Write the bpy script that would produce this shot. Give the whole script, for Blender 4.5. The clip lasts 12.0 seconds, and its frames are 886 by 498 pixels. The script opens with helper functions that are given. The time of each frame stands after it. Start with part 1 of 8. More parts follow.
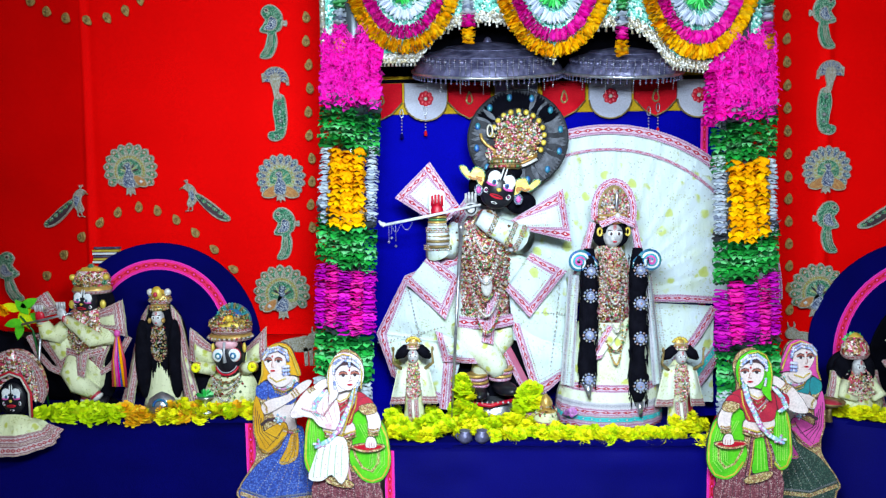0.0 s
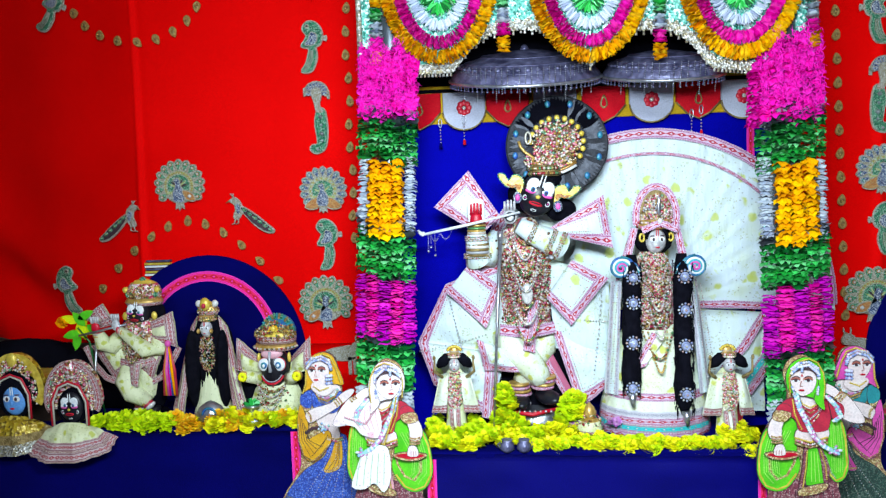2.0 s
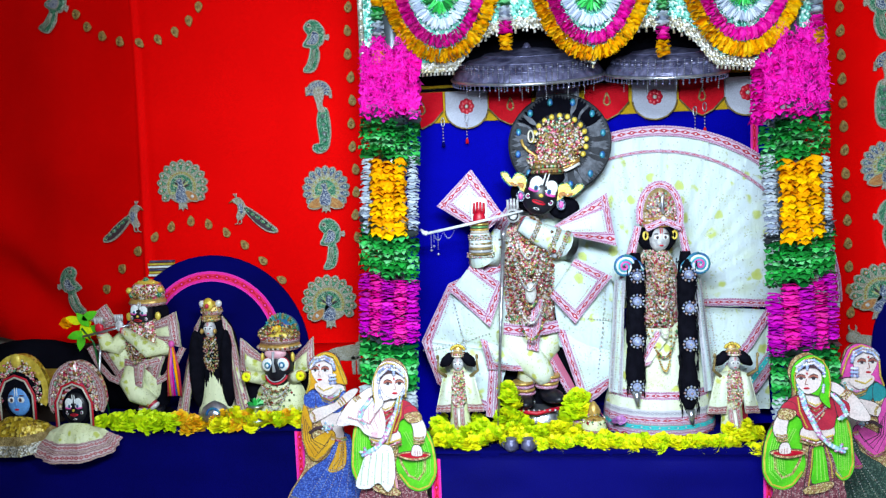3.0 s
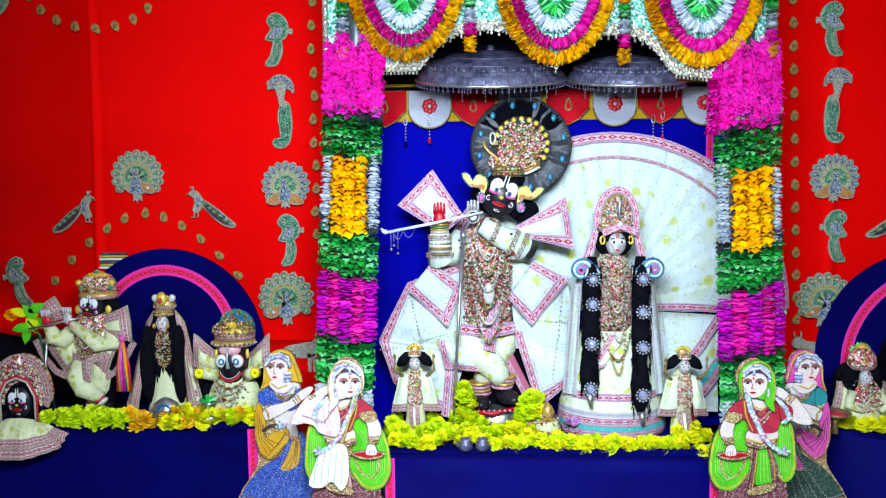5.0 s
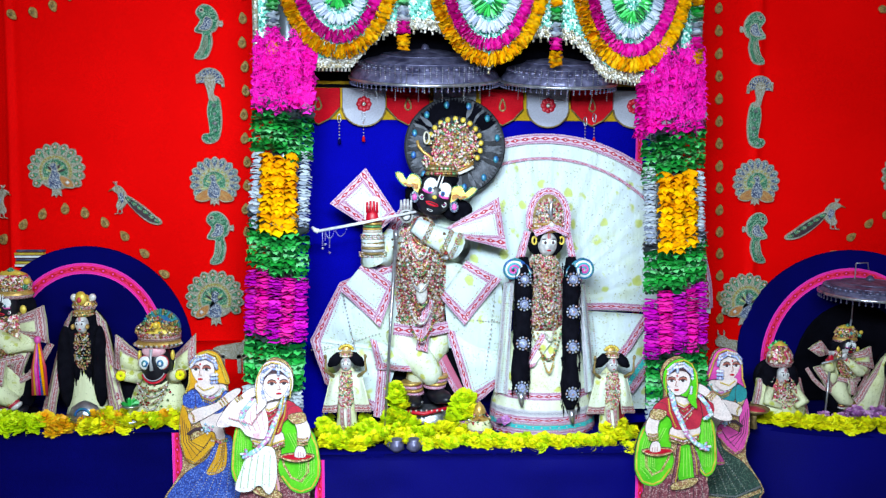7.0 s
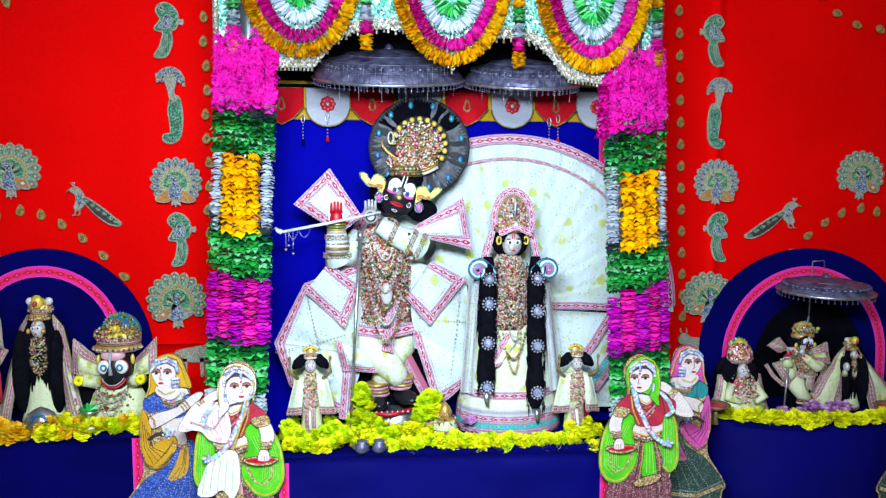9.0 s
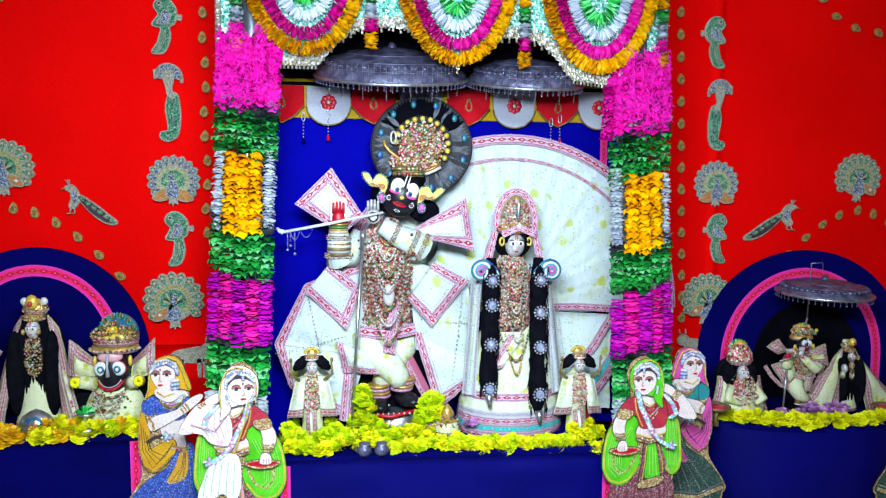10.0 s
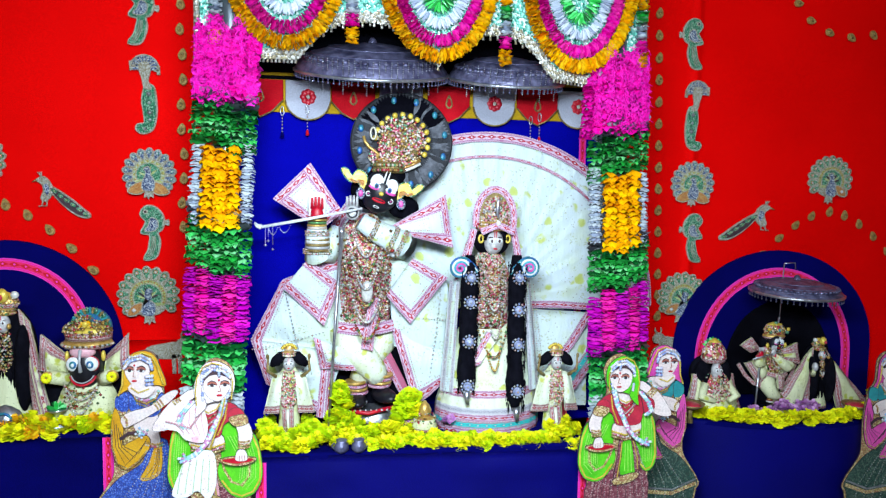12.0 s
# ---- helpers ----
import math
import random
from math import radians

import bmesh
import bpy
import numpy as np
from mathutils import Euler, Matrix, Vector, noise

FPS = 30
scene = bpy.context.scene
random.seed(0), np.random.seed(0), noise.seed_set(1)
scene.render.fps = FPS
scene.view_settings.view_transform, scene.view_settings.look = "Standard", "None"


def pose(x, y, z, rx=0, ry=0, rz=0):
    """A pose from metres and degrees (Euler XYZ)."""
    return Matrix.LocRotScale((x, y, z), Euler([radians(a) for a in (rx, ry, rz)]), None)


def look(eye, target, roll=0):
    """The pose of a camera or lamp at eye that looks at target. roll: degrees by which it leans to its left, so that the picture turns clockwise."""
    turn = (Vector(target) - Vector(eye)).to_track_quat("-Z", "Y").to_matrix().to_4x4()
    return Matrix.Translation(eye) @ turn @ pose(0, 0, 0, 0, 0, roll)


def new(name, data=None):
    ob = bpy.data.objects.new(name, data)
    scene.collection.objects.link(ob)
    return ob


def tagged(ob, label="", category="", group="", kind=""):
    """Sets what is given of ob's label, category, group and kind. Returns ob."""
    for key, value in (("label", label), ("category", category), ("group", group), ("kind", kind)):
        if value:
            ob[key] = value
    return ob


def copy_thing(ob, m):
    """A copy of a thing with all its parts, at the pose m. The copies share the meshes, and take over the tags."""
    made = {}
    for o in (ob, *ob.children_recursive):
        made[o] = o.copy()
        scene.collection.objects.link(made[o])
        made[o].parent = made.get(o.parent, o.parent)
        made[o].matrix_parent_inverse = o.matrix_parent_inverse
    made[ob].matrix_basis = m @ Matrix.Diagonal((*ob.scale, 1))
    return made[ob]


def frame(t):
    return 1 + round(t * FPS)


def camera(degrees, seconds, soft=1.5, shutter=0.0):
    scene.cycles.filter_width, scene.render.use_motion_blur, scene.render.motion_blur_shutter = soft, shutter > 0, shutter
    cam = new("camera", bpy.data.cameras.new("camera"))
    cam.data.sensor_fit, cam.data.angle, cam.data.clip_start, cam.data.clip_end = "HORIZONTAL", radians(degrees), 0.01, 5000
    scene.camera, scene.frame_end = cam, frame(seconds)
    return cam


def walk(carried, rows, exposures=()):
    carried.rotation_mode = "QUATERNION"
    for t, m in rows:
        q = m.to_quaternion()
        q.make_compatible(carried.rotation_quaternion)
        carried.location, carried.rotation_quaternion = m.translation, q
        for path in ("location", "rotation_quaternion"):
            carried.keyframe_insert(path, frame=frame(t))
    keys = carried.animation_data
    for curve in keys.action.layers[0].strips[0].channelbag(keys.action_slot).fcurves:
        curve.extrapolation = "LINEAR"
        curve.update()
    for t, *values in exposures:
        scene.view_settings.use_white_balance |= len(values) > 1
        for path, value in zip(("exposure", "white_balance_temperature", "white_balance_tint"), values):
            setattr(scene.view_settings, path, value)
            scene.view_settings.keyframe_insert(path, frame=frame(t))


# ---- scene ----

# ======================= camera and its walk =======================
cam = camera(64.58, 12.0, soft=1.3)
PATH = [
    (0, -0.045, 0.019, 1.587, 0.08, -4.76, 0.81),
    (0.5, -0.028, 0.022, 1.591, 1.30, -4.41, 1.12),
    (1, -0.012, 0.022, 1.587, 2.63, -4.03, 1.44),
    (1.5, -0.009, 0.014, 1.587, 3.56, -3.98, 1.77),
    (2, -0.004, 0.016, 1.592, 4.12, -4.07, 2.00),
    (2.5, 0.002, 0.021, 1.598, 4.46, -4.22, 2.17),
    (3, -0.002, 0.021, 1.594, 4.40, -4.19, 2.30),
    (5, 0.000, 0.019, 1.600, 1.25, -4.42, 0.64),
    (5.5, 0.005, 0.021, 1.601, 0.15, -4.55, 0.26),
    (6, 0.015, 0.022, 1.601, -1.00, -4.56, 0.01),
    (6.5, 0.027, 0.026, 1.603, -2.23, -4.58, -0.09),
    (7, 0.038, 0.030, 1.601, -3.36, -4.53, -0.08),
    (9, 0.059, 0.031, 1.599, -5.79, -4.46, 0.05),
    (9.5, 0.032, 0.042, 1.598, -6.09, -4.50, 0.09),
    (10, -0.007, 0.059, 1.611, -7.04, -4.69, -0.31),
    (10.5, -0.019, 0.069, 1.612, -8.05, -4.82, -0.80),
    (11, -0.020, 0.058, 1.613, -8.64, -4.87, -1.14),
    (11.5, -0.018, 0.057, 1.617, -8.77, -5.02, -1.12),
    (12, -0.014, 0.061, 1.609, -8.86, -4.89, -1.01)]
walk(cam, [(t, pose(x, y, z, 90 + p, r, h)) for t, x, y, z, h, p, r in PATH])

# ======================= light =======================
world = bpy.data.worlds.new("world")
scene.world = world
world.use_nodes = True
world.node_tree.nodes["Background"].inputs[0].default_value = (0.8, 0.9, 1.0, 1)
world.node_tree.nodes["Background"].inputs[1].default_value = 0.004
scene.view_settings.exposure = 0.0


def unseen_lamp(x, y, z, w, d, power, aim, spread, color=(0.77, 0.92, 1.04)):
    data = bpy.data.lights.new("lamp", "AREA")
    data.spread = radians(spread)
    data.shape, data.size, data.size_y, data.energy, data.color = "RECTANGLE", w, d, power, color
    ob = new("lamp", data)
    ob.matrix_world = look((x, y, z), aim)
    return ob


# unseen main lamp, central in front as the pillar shadows suggest
unseen_lamp(0.03, 0.66, 1.93, 0.60, 0.12, 53, (0.30, 2.9, 1.12), 162)
# unseen second lamp, added behind the camera as fill
unseen_lamp(-0.05, -1.1, 2.60, 1.2, 0.12, 63, (0.2, 2.9, 1.2), 146)

# ======================= materials =======================


def nodes_of(name):
    m = bpy.data.materials.new(name)
    m.use_nodes = True
    nt = m.node_tree
    return m, nt, nt.nodes["Principled BSDF"]


def link(nt, a, b):
    nt.links.new(a, b)


def math_node(nt, op, a, b=0.0):
    n = nt.nodes.new("ShaderNodeMath")
    n.operation = op
    for i, v in enumerate((a, b)):
        if isinstance(v, (int, float)):
            n.inputs[i].default_value = v
        else:
            link(nt, v, n.inputs[i])
    return n.outputs[0]


def mix_node(nt, fac, a, b):
    n = nt.nodes.new("ShaderNodeMix")
    n.data_type = "RGBA"
    for i, v in ((0, fac), (6, a), (7, b)):
        if isinstance(v, (int, float)):
            n.inputs[i].default_value = v
        elif isinstance(v, tuple):
            n.inputs[i].default_value = (*v, 1)
        else:
            link(nt, v, n.inputs[i])
    return n.outputs[2]


def noise_node(nt, scale, detail=3.0, coords="Object"):
    tc = nt.nodes.new("ShaderNodeTexCoord")
    n = nt.nodes.new("ShaderNodeTexNoise")
    n.inputs["Scale"].default_value, n.inputs["Detail"].default_value = scale, detail
    link(nt, tc.outputs[coords], n.inputs["Vector"])
    return n.outputs["Fac"]


def ramp_node(nt, fac, stops, hard=False):
    n = nt.nodes.new("ShaderNodeValToRGB")
    r = n.color_ramp
    if hard:
        r.interpolation = "CONSTANT"
    while len(r.elements) < len(stops):
        r.elements.new(0.5)
    for e, (p, c) in zip(r.elements, stops):
        e.position, e.color = p, (*c, 1)
    link(nt, fac, n.inputs[0])
    return n.outputs[0]


def bump_node(nt, bs, height, strength, dist=0.004):
    b = nt.nodes.new("ShaderNodeBump")
    b.inputs["Strength"].default_value, b.inputs["Distance"].default_value = strength, dist
    link(nt, height, b.inputs["Height"])
    link(nt, b.outputs[0], bs.inputs["Normal"])


def plain(name, a, b=None, scale=6.0, rough=0.8, metal=0.0, spec=0.3, bump=0.3, fine=180.0, sheen=0.0):
    """A two-scale surface: broad colour drift, fine grain and fine relief."""
    m, nt, bs = nodes_of(name)
    b = b or tuple(c * 0.75 for c in a)
    c = mix_node(nt, ramp_node(nt, noise_node(nt, scale), [(0.35, (0, 0, 0)), (0.65, (1, 1, 1))]), a, b)
    grain = noise_node(nt, fine, 2.0)
    dark = ramp_node(nt, grain, [(0.3, (0.82, 0.82, 0.82)), (0.7, (1.08, 1.08, 1.08))])
    n = nt.nodes.new("ShaderNodeMix")
    n.data_type, n.blend_type = "RGBA", "MULTIPLY"
    n.inputs[0].default_value = 1.0
    link(nt, c, n.inputs[6])
    link(nt, dark, n.inputs[7])
    link(nt, n.outputs[2], bs.inputs["Base Color"])
    bs.inputs["Roughness"].default_value, bs.inputs["Metallic"].default_value = rough, metal
    bs.inputs["Specular IOR Level"].default_value = spec
    bs.inputs["Sheen Weight"].default_value = sheen
    bump_node(nt, bs, grain, bump)
    return m


def by_island(name, colors, rough=0.5, metal=0.0, spec=0.4, trans=0.0):
    """Every loose piece takes one of the colours at random."""
    m, nt, bs = nodes_of(name)
    g = nt.nodes.new("ShaderNodeNewGeometry")
    k = len(colors)
    col = ramp_node(nt, g.outputs["Random Per Island"], [(i / k, c) for i, c in enumerate(colors)], True)
    g2 = noise_node(nt, 160.0, 2.0)
    col = mix_node(nt, ramp_node(nt, g2, [(0.35, (0, 0, 0)), (0.75, (0.45, 0.45, 0.45))]), col, tuple(c * 0.45 for c in colors[0]))
    link(nt, col, bs.inputs["Base Color"])
    bs.inputs["Roughness"].default_value, bs.inputs["Metallic"].default_value = rough, metal
    bs.inputs["Specular IOR Level"].default_value = spec
    if trans:
        bs.inputs["Subsurface Weight"].default_value = 0.0
    return m


def trim_material(name, ground, motif, edge, bead, per_metre, rough=0.5):
    """A woven border: motifs along its middle, coloured edges, a beaded rim."""
    m, nt, bs = nodes_of(name)
    uv = nt.nodes.new("ShaderNodeUVMap")
    sep = nt.nodes.new("ShaderNodeSeparateXYZ")
    link(nt, uv.outputs[0], sep.inputs[0])
    u, v = sep.outputs[0], sep.outputs[1]
    fu = math_node(nt, "FRACT", math_node(nt, "MULTIPLY", u, per_metre))
    du = math_node(nt, "ABSOLUTE", math_node(nt, "SUBTRACT", fu, 0.5))
    dv = math_node(nt, "ABSOLUTE", math_node(nt, "SUBTRACT", v, 0.5))
    inner = math_node(nt, "LESS_THAN", math_node(nt, "ADD", math_node(nt, "MULTIPLY", du, 0.40), dv), 0.21)
    core = math_node(nt, "LESS_THAN", math_node(nt, "ADD", du, math_node(nt, "MULTIPLY", dv, 1.3)), 0.13)
    rim = math_node(nt, "MULTIPLY", math_node(nt, "GREATER_THAN", dv, 0.27), math_node(nt, "LESS_THAN", dv, 0.35))
    hem = math_node(nt, "GREATER_THAN", dv, 0.40)
    outer = math_node(nt, "GREATER_THAN", dv, 0.43)
    fb = math_node(nt, "FRACT", math_node(nt, "MULTIPLY", u, per_metre * 4))
    dots = math_node(nt, "MULTIPLY", outer, math_node(nt, "GREATER_THAN", fb, 0.4))
    c = mix_node(nt, inner, ground, motif)
    c = mix_node(nt, core, c, bead)
    c = mix_node(nt, rim, c, edge)
    c = mix_node(nt, hem, c, edge)
    c = mix_node(nt, dots, c, bead)
    g = noise_node(nt, 260.0, 2.0)
    c = mix_node(nt, ramp_node(nt, g, [(0.45, (0, 0, 0)), (0.8, (0.5, 0.5, 0.5) if rough < 0.8 else (0.15, 0.15, 0.15))]), c, tuple(x * 0.35 for x in motif))
    link(nt, c, bs.inputs["Base Color"])
    bs.inputs["Roughness"].default_value = rough
    bump_node(nt, bs, math_node(nt, "ADD", g, dots), 0.5)
    return m


def print_material(name, ground, blot, line, scale=16.0):
    """A light dress cloth with printed flowers and thin sprigs."""
    m, nt, bs = nodes_of(name)
    tc = nt.nodes.new("ShaderNodeTexCoord")
    vo = nt.nodes.new("ShaderNodeTexVoronoi")
    vo.inputs["Scale"].default_value = scale
    wob = nt.nodes.new("ShaderNodeVectorMath")
    wob.operation = "ADD"
    nn = nt.nodes.new("ShaderNodeTexNoise")
    nn.inputs["Scale"].default_value = 30.0
    link(nt, tc.outputs["Object"], nn.inputs["Vector"])
    sc = nt.nodes.new("ShaderNodeVectorMath")
    sc.operation = "SCALE"
    sc.inputs["Scale"].default_value = 0.03
    link(nt, nn.outputs["Color"], sc.inputs[0])
    link(nt, tc.outputs["Object"], wob.inputs[0])
    link(nt, sc.outputs[0], wob.inputs[1])
    link(nt, wob.outputs[0], vo.inputs["Vector"])
    wash = ramp_node(nt, noise_node(nt, 9.0, 3.0), [(0.46, (0, 0, 0)), (0.70, (0.55, 0.55, 0.55))])
    c = mix_node(nt, wash, ground, tuple(0.45 * g + 0.55 * q for g, q in zip(ground, blot)))
    spots = ramp_node(nt, vo.outputs["Distance"], [(0.0, (1, 1, 1)), (0.26, (0.85, 0.85, 0.85)), (0.36, (0, 0, 0))])
    few = ramp_node(nt, noise_node(nt, 11.0, 2.0), [(0.46, (0.0, 0.0, 0.0)), (0.52, (1, 1, 1))])
    c = mix_node(nt, math_node(nt, "MULTIPLY", spots, few), c, blot)
    # tiny sewn dots
    v3 = nt.nodes.new("ShaderNodeTexVoronoi")
    v3.inputs["Scale"].default_value = scale * 3.4
    link(nt, tc.outputs["Object"], v3.inputs["Vector"])
    c = mix_node(nt, ramp_node(nt, v3.outputs["Distance"], [(0.0, (0.75, 0.75, 0.75)), (0.13, (0.6, 0.6, 0.6)), (0.17, (0, 0, 0))]), c, line)
    # small sprigs in loose groups
    v2 = nt.nodes.new("ShaderNodeTexVoronoi")
    v2.inputs["Scale"].default_value = scale * 6.0
    link(nt, wob.outputs[0], v2.inputs["Vector"])
    sprig = ramp_node(nt, v2.outputs["Distance"], [(0.0, (0.6, 0.6, 0.6)), (0.30, (0.5, 0.5, 0.5)), (0.36, (0, 0, 0))])
    gate = ramp_node(nt, noise_node(nt, 20.0), [(0.54, (0, 0, 0)), (0.58, (1, 1, 1))])
    c = mix_node(nt, math_node(nt, "MULTIPLY", sprig, gate), c, tuple(0.5 * g + 0.5 * q for g, q in zip(blot, line)))
    link(nt, c, bs.inputs["Base Color"])
    bs.inputs["Roughness"].default_value = 0.55
    bs.inputs["Specular IOR Level"].default_value = 0.3
    # creases that run down the cloth
    drop = nt.nodes.new("ShaderNodeVectorMath")
    drop.operation = "MULTIPLY"
    drop.inputs[1].default_value = (1.0, 1.0, 0.22)
    link(nt, tc.outputs["Object"], drop.inputs[0])
    fold = nt.nodes.new("ShaderNodeTexNoise")
    fold.inputs["Scale"].default_value = 38.0
    fold.inputs["Detail"].default_value = 2.0
    link(nt, drop.outputs[0], fold.inputs["Vector"])
    bump_node(nt, bs, math_node(nt, "ADD", fold.outputs[0], math_node(nt, "MULTIPLY", noise_node(nt, 70.0), 0.35)), 0.45, 0.013)
    return m


def sequin_material(name, stops, scale=150.0, rough=0.3, metal=0.6):
    """Sewn sequins: small cells, each with its own colour and tilt."""
    m, nt, bs = nodes_of(name)
    tc = nt.nodes.new("ShaderNodeTexCoord")
    vo = nt.nodes.new("ShaderNodeTexVoronoi")
    vo.inputs["Scale"].default_value = scale
    link(nt, tc.outputs["Object"], vo.inputs["Vector"])
    sep = nt.nodes.new("ShaderNodeSeparateColor")
    link(nt, vo.outputs["Color"], sep.inputs[0])
    k = len(stops)
    link(nt, ramp_node(nt, sep.outputs[0], [(i / k, c) for i, c in enumerate(stops)], True), bs.inputs["Base Color"])
    bs.inputs["Roughness"].default_value, bs.inputs["Metallic"].default_value = rough, metal
    bump_node(nt, bs, vo.outputs["Distance"], 0.8, 0.004)
    return m


# glow for the added tubes, which stay out of view
TUBE_GLOW, glow_tree, glow_bs = nodes_of("glowing_tube")
glow_bs.inputs["Emission Color"].default_value = (0.85, 0.95, 1.0, 1)
glow_bs.inputs["Emission Strength"].default_value = 4.0
RED = plain("red_satin", (0.88, 0.0006, 0.0006), (0.76, 0.0, 0.0), 1.6, 0.75, 0, 0.04, 0.15, 300.0)
BLUE = plain("blue_velvet", (0.0008, 0.001, 0.105), (0.0005, 0.0008, 0.072), 2.5, 0.9, 0, 0.05, 0.2, 240.0)
BLUE_CLOTH = plain("royal_blue_satin", (0.0008, 0.001, 0.36), (0.0005, 0.0008, 0.25), 2.2, 0.7, 0, 0.02, 0.2, 260.0)
BLUE_TABLE = plain("blue_satin", (0.0008, 0.001, 0.14), (0.0005, 0.0008, 0.10), 2.2, 0.5, 0, 0.12, 0.2, 260.0)
# real black cloths, and the sheet that paints shade in the shrine's top
BLACK = plain("black_cloth_and_shade", (0.004, 0.004, 0.008), (0.002, 0.002, 0.004), 5.0, 0.9, 0, 0.03, 0.3, 200.0)
HAIR = plain("black_hair", (0.003, 0.003, 0.006), (0.006, 0.006, 0.011), 40.0, 0.85, 0, 0.04, 0.9, 320.0)
STONE_BLACK = plain("polished_black_stone", (0.006, 0.006, 0.010), (0.010, 0.010, 0.016), 8.0, 0.38, 0, 0.35, 0.05, 90.0)
WHITE_PAINT = plain("white_paint", (0.8, 0.82, 0.82), (0.7, 0.74, 0.76), 30.0, 0.5, 0, 0.4, 0.1)
RED_PAINT = plain("red_paint", (0.62, 0.01, 0.03), (0.45, 0.0, 0.02), 30.0, 0.4, 0, 0.4, 0.1)
SKIN = plain("painted_pale_skin", (0.80, 0.70, 0.68), (0.76, 0.62, 0.60), 22.0, 0.45, 0, 0.4, 0.05)
# the painted skin again, paled for the glare on one cut-out board
SKIN_GLARE = plain("glare_pale_skin", (0.82, 0.74, 0.74), (0.80, 0.66, 0.68), 22.0, 0.4, 0, 0.5, 0.05)
BLUE_SKIN = plain("painted_blue_face", (0.12, 0.35, 0.75), (0.10, 0.26, 0.62), 22.0, 0.4, 0, 0.4, 0.05)
SILVER = plain("silver", (0.55, 0.57, 0.62), (0.30, 0.31, 0.36), 30.0, 0.32, 0.85, 0.5, 0.4, 90.0)
DULL_SILVER = plain("tarnished_silver", (0.17, 0.17, 0.29), (0.05, 0.05, 0.11), 34.0, 0.42, 0.4, 0.5, 1.0, 60.0)
SILVER_FACE = plain("silver_face", (0.66, 0.66, 0.66), (0.40, 0.40, 0.42), 70.0, 0.4, 0.1, 0.5, 0.3, 90.0)
GOLD = plain("gold", (0.70, 0.46, 0.13), (0.42, 0.24, 0.05), 40.0, 0.35, 0.4, 0.5, 0.6, 110.0)
PATCH_GOLD = plain("gold_patch_thread", (0.50, 0.33, 0.10), (0.30, 0.17, 0.04), 90.0, 0.45, 0.3, 0.5, 0.9, 300.0)
OLD_GOLD = plain("old_gold_thread", (0.40, 0.30, 0.12), (0.20, 0.13, 0.04), 60.0, 0.45, 0.5, 0.5, 0.9, 260.0)
YELLOW_GOLD = plain("bright_gold_paint", (0.80, 0.62, 0.10), (0.6, 0.42, 0.04), 40.0, 0.4, 0.2, 0.5, 0.4, 120.0)
WOOD = plain("dark_brown_wood", (0.045, 0.028, 0.018), (0.025, 0.015, 0.010), 9.0, 0.5, 0, 0.4, 0.3)
WALL_PAINT = plain("cream_wall_paint", (0.42, 0.38, 0.33), (0.36, 0.32, 0.28), 1.4, 0.9, 0, 0.2, 0.3, 120.0)
CEILING_PAINT = plain("white_ceiling_paint", (0.55, 0.55, 0.53), (0.48, 0.48, 0.47), 1.2, 0.9, 0, 0.2, 0.3, 120.0)
MARBLE = plain("pale_floor_marble", (0.45, 0.43, 0.40), (0.33, 0.31, 0.29), 1.8, 0.25, 0, 0.5, 0.05, 60.0)
ROBE = print_material("cream_dress_print", (0.62, 0.73, 0.77), (0.52, 0.60, 0.12), (0.22, 0.23, 0.19), 15.0)
ROBE_WARM = print_material("warm_dress_print", (0.70, 0.76, 0.62), (0.54, 0.57, 0.08), (0.28, 0.27, 0.10), 22.0)
ROBE_OLD = print_material("dull_cream_dress_print", (0.66, 0.69, 0.44), (0.42, 0.46, 0.05), (0.05, 0.04, 0.015), 30.0)
TRIM = trim_material("pink_brocade_border", (0.62, 0.48, 0.62), (0.44, 0.004, 0.03), (0.34, 0.06, 0.20), (0.66, 0.62, 0.72), 24.0)
TRIM_SMALL = trim_material("pink_narrow_border", (0.54, 0.46, 0.46), (0.34, 0.01, 0.04), (0.17, 0.018, 0.03), (0.60, 0.50, 0.42), 56.0)
TRIM_HOT = trim_material("magenta_border", (0.90, 0.02, 0.13), (0.66, 0.0, 0.012), (0.94, 0.02, 0.52), (0.94, 0.06, 0.6), 24.0, 0.85)
TRIM_TEAL = trim_material("teal_band", (0.03, 0.55, 0.55), (0.02, 0.42, 0.45), (0.5, 0.1, 0.2), (0.7, 0.6, 0.6), 30.0)
TRIM_SILVER = trim_material("silver_braid", (0.50, 0.50, 0.56), (0.28, 0.28, 0.36), (0.6, 0.6, 0.66), (0.75, 0.75, 0.8), 60.0, 0.35)
JEWEL = by_island("mixed_jewels", [(0.42, 0.28, 0.09), (0.38, 0.01, 0.04), (0.62, 0.54, 0.42), (0.05, 0.16, 0.06), (0.36, 0.18, 0.04), (0.62, 0.20, 0.24), (0.30, 0.01, 0.02), (0.58, 0.48, 0.2), (0.10, 0.05, 0.03), (0.10, 0.34, 0.14), (0.70, 0.62, 0.55)], 0.22, 0.3)
JEWEL_BRIGHT = by_island("bright_jewels", [(0.70, 0.52, 0.26), (0.72, 0.10, 0.24), (0.86, 0.80, 0.72), (0.16, 0.46, 0.28), (0.60, 0.34, 0.12), (0.82, 0.46, 0.54), (0.46, 0.01, 0.05), (0.80, 0.70, 0.42), (0.88, 0.84, 0.82), (0.14, 0.08, 0.04), (0.76, 0.30, 0.40)], 0.22, 0.15)
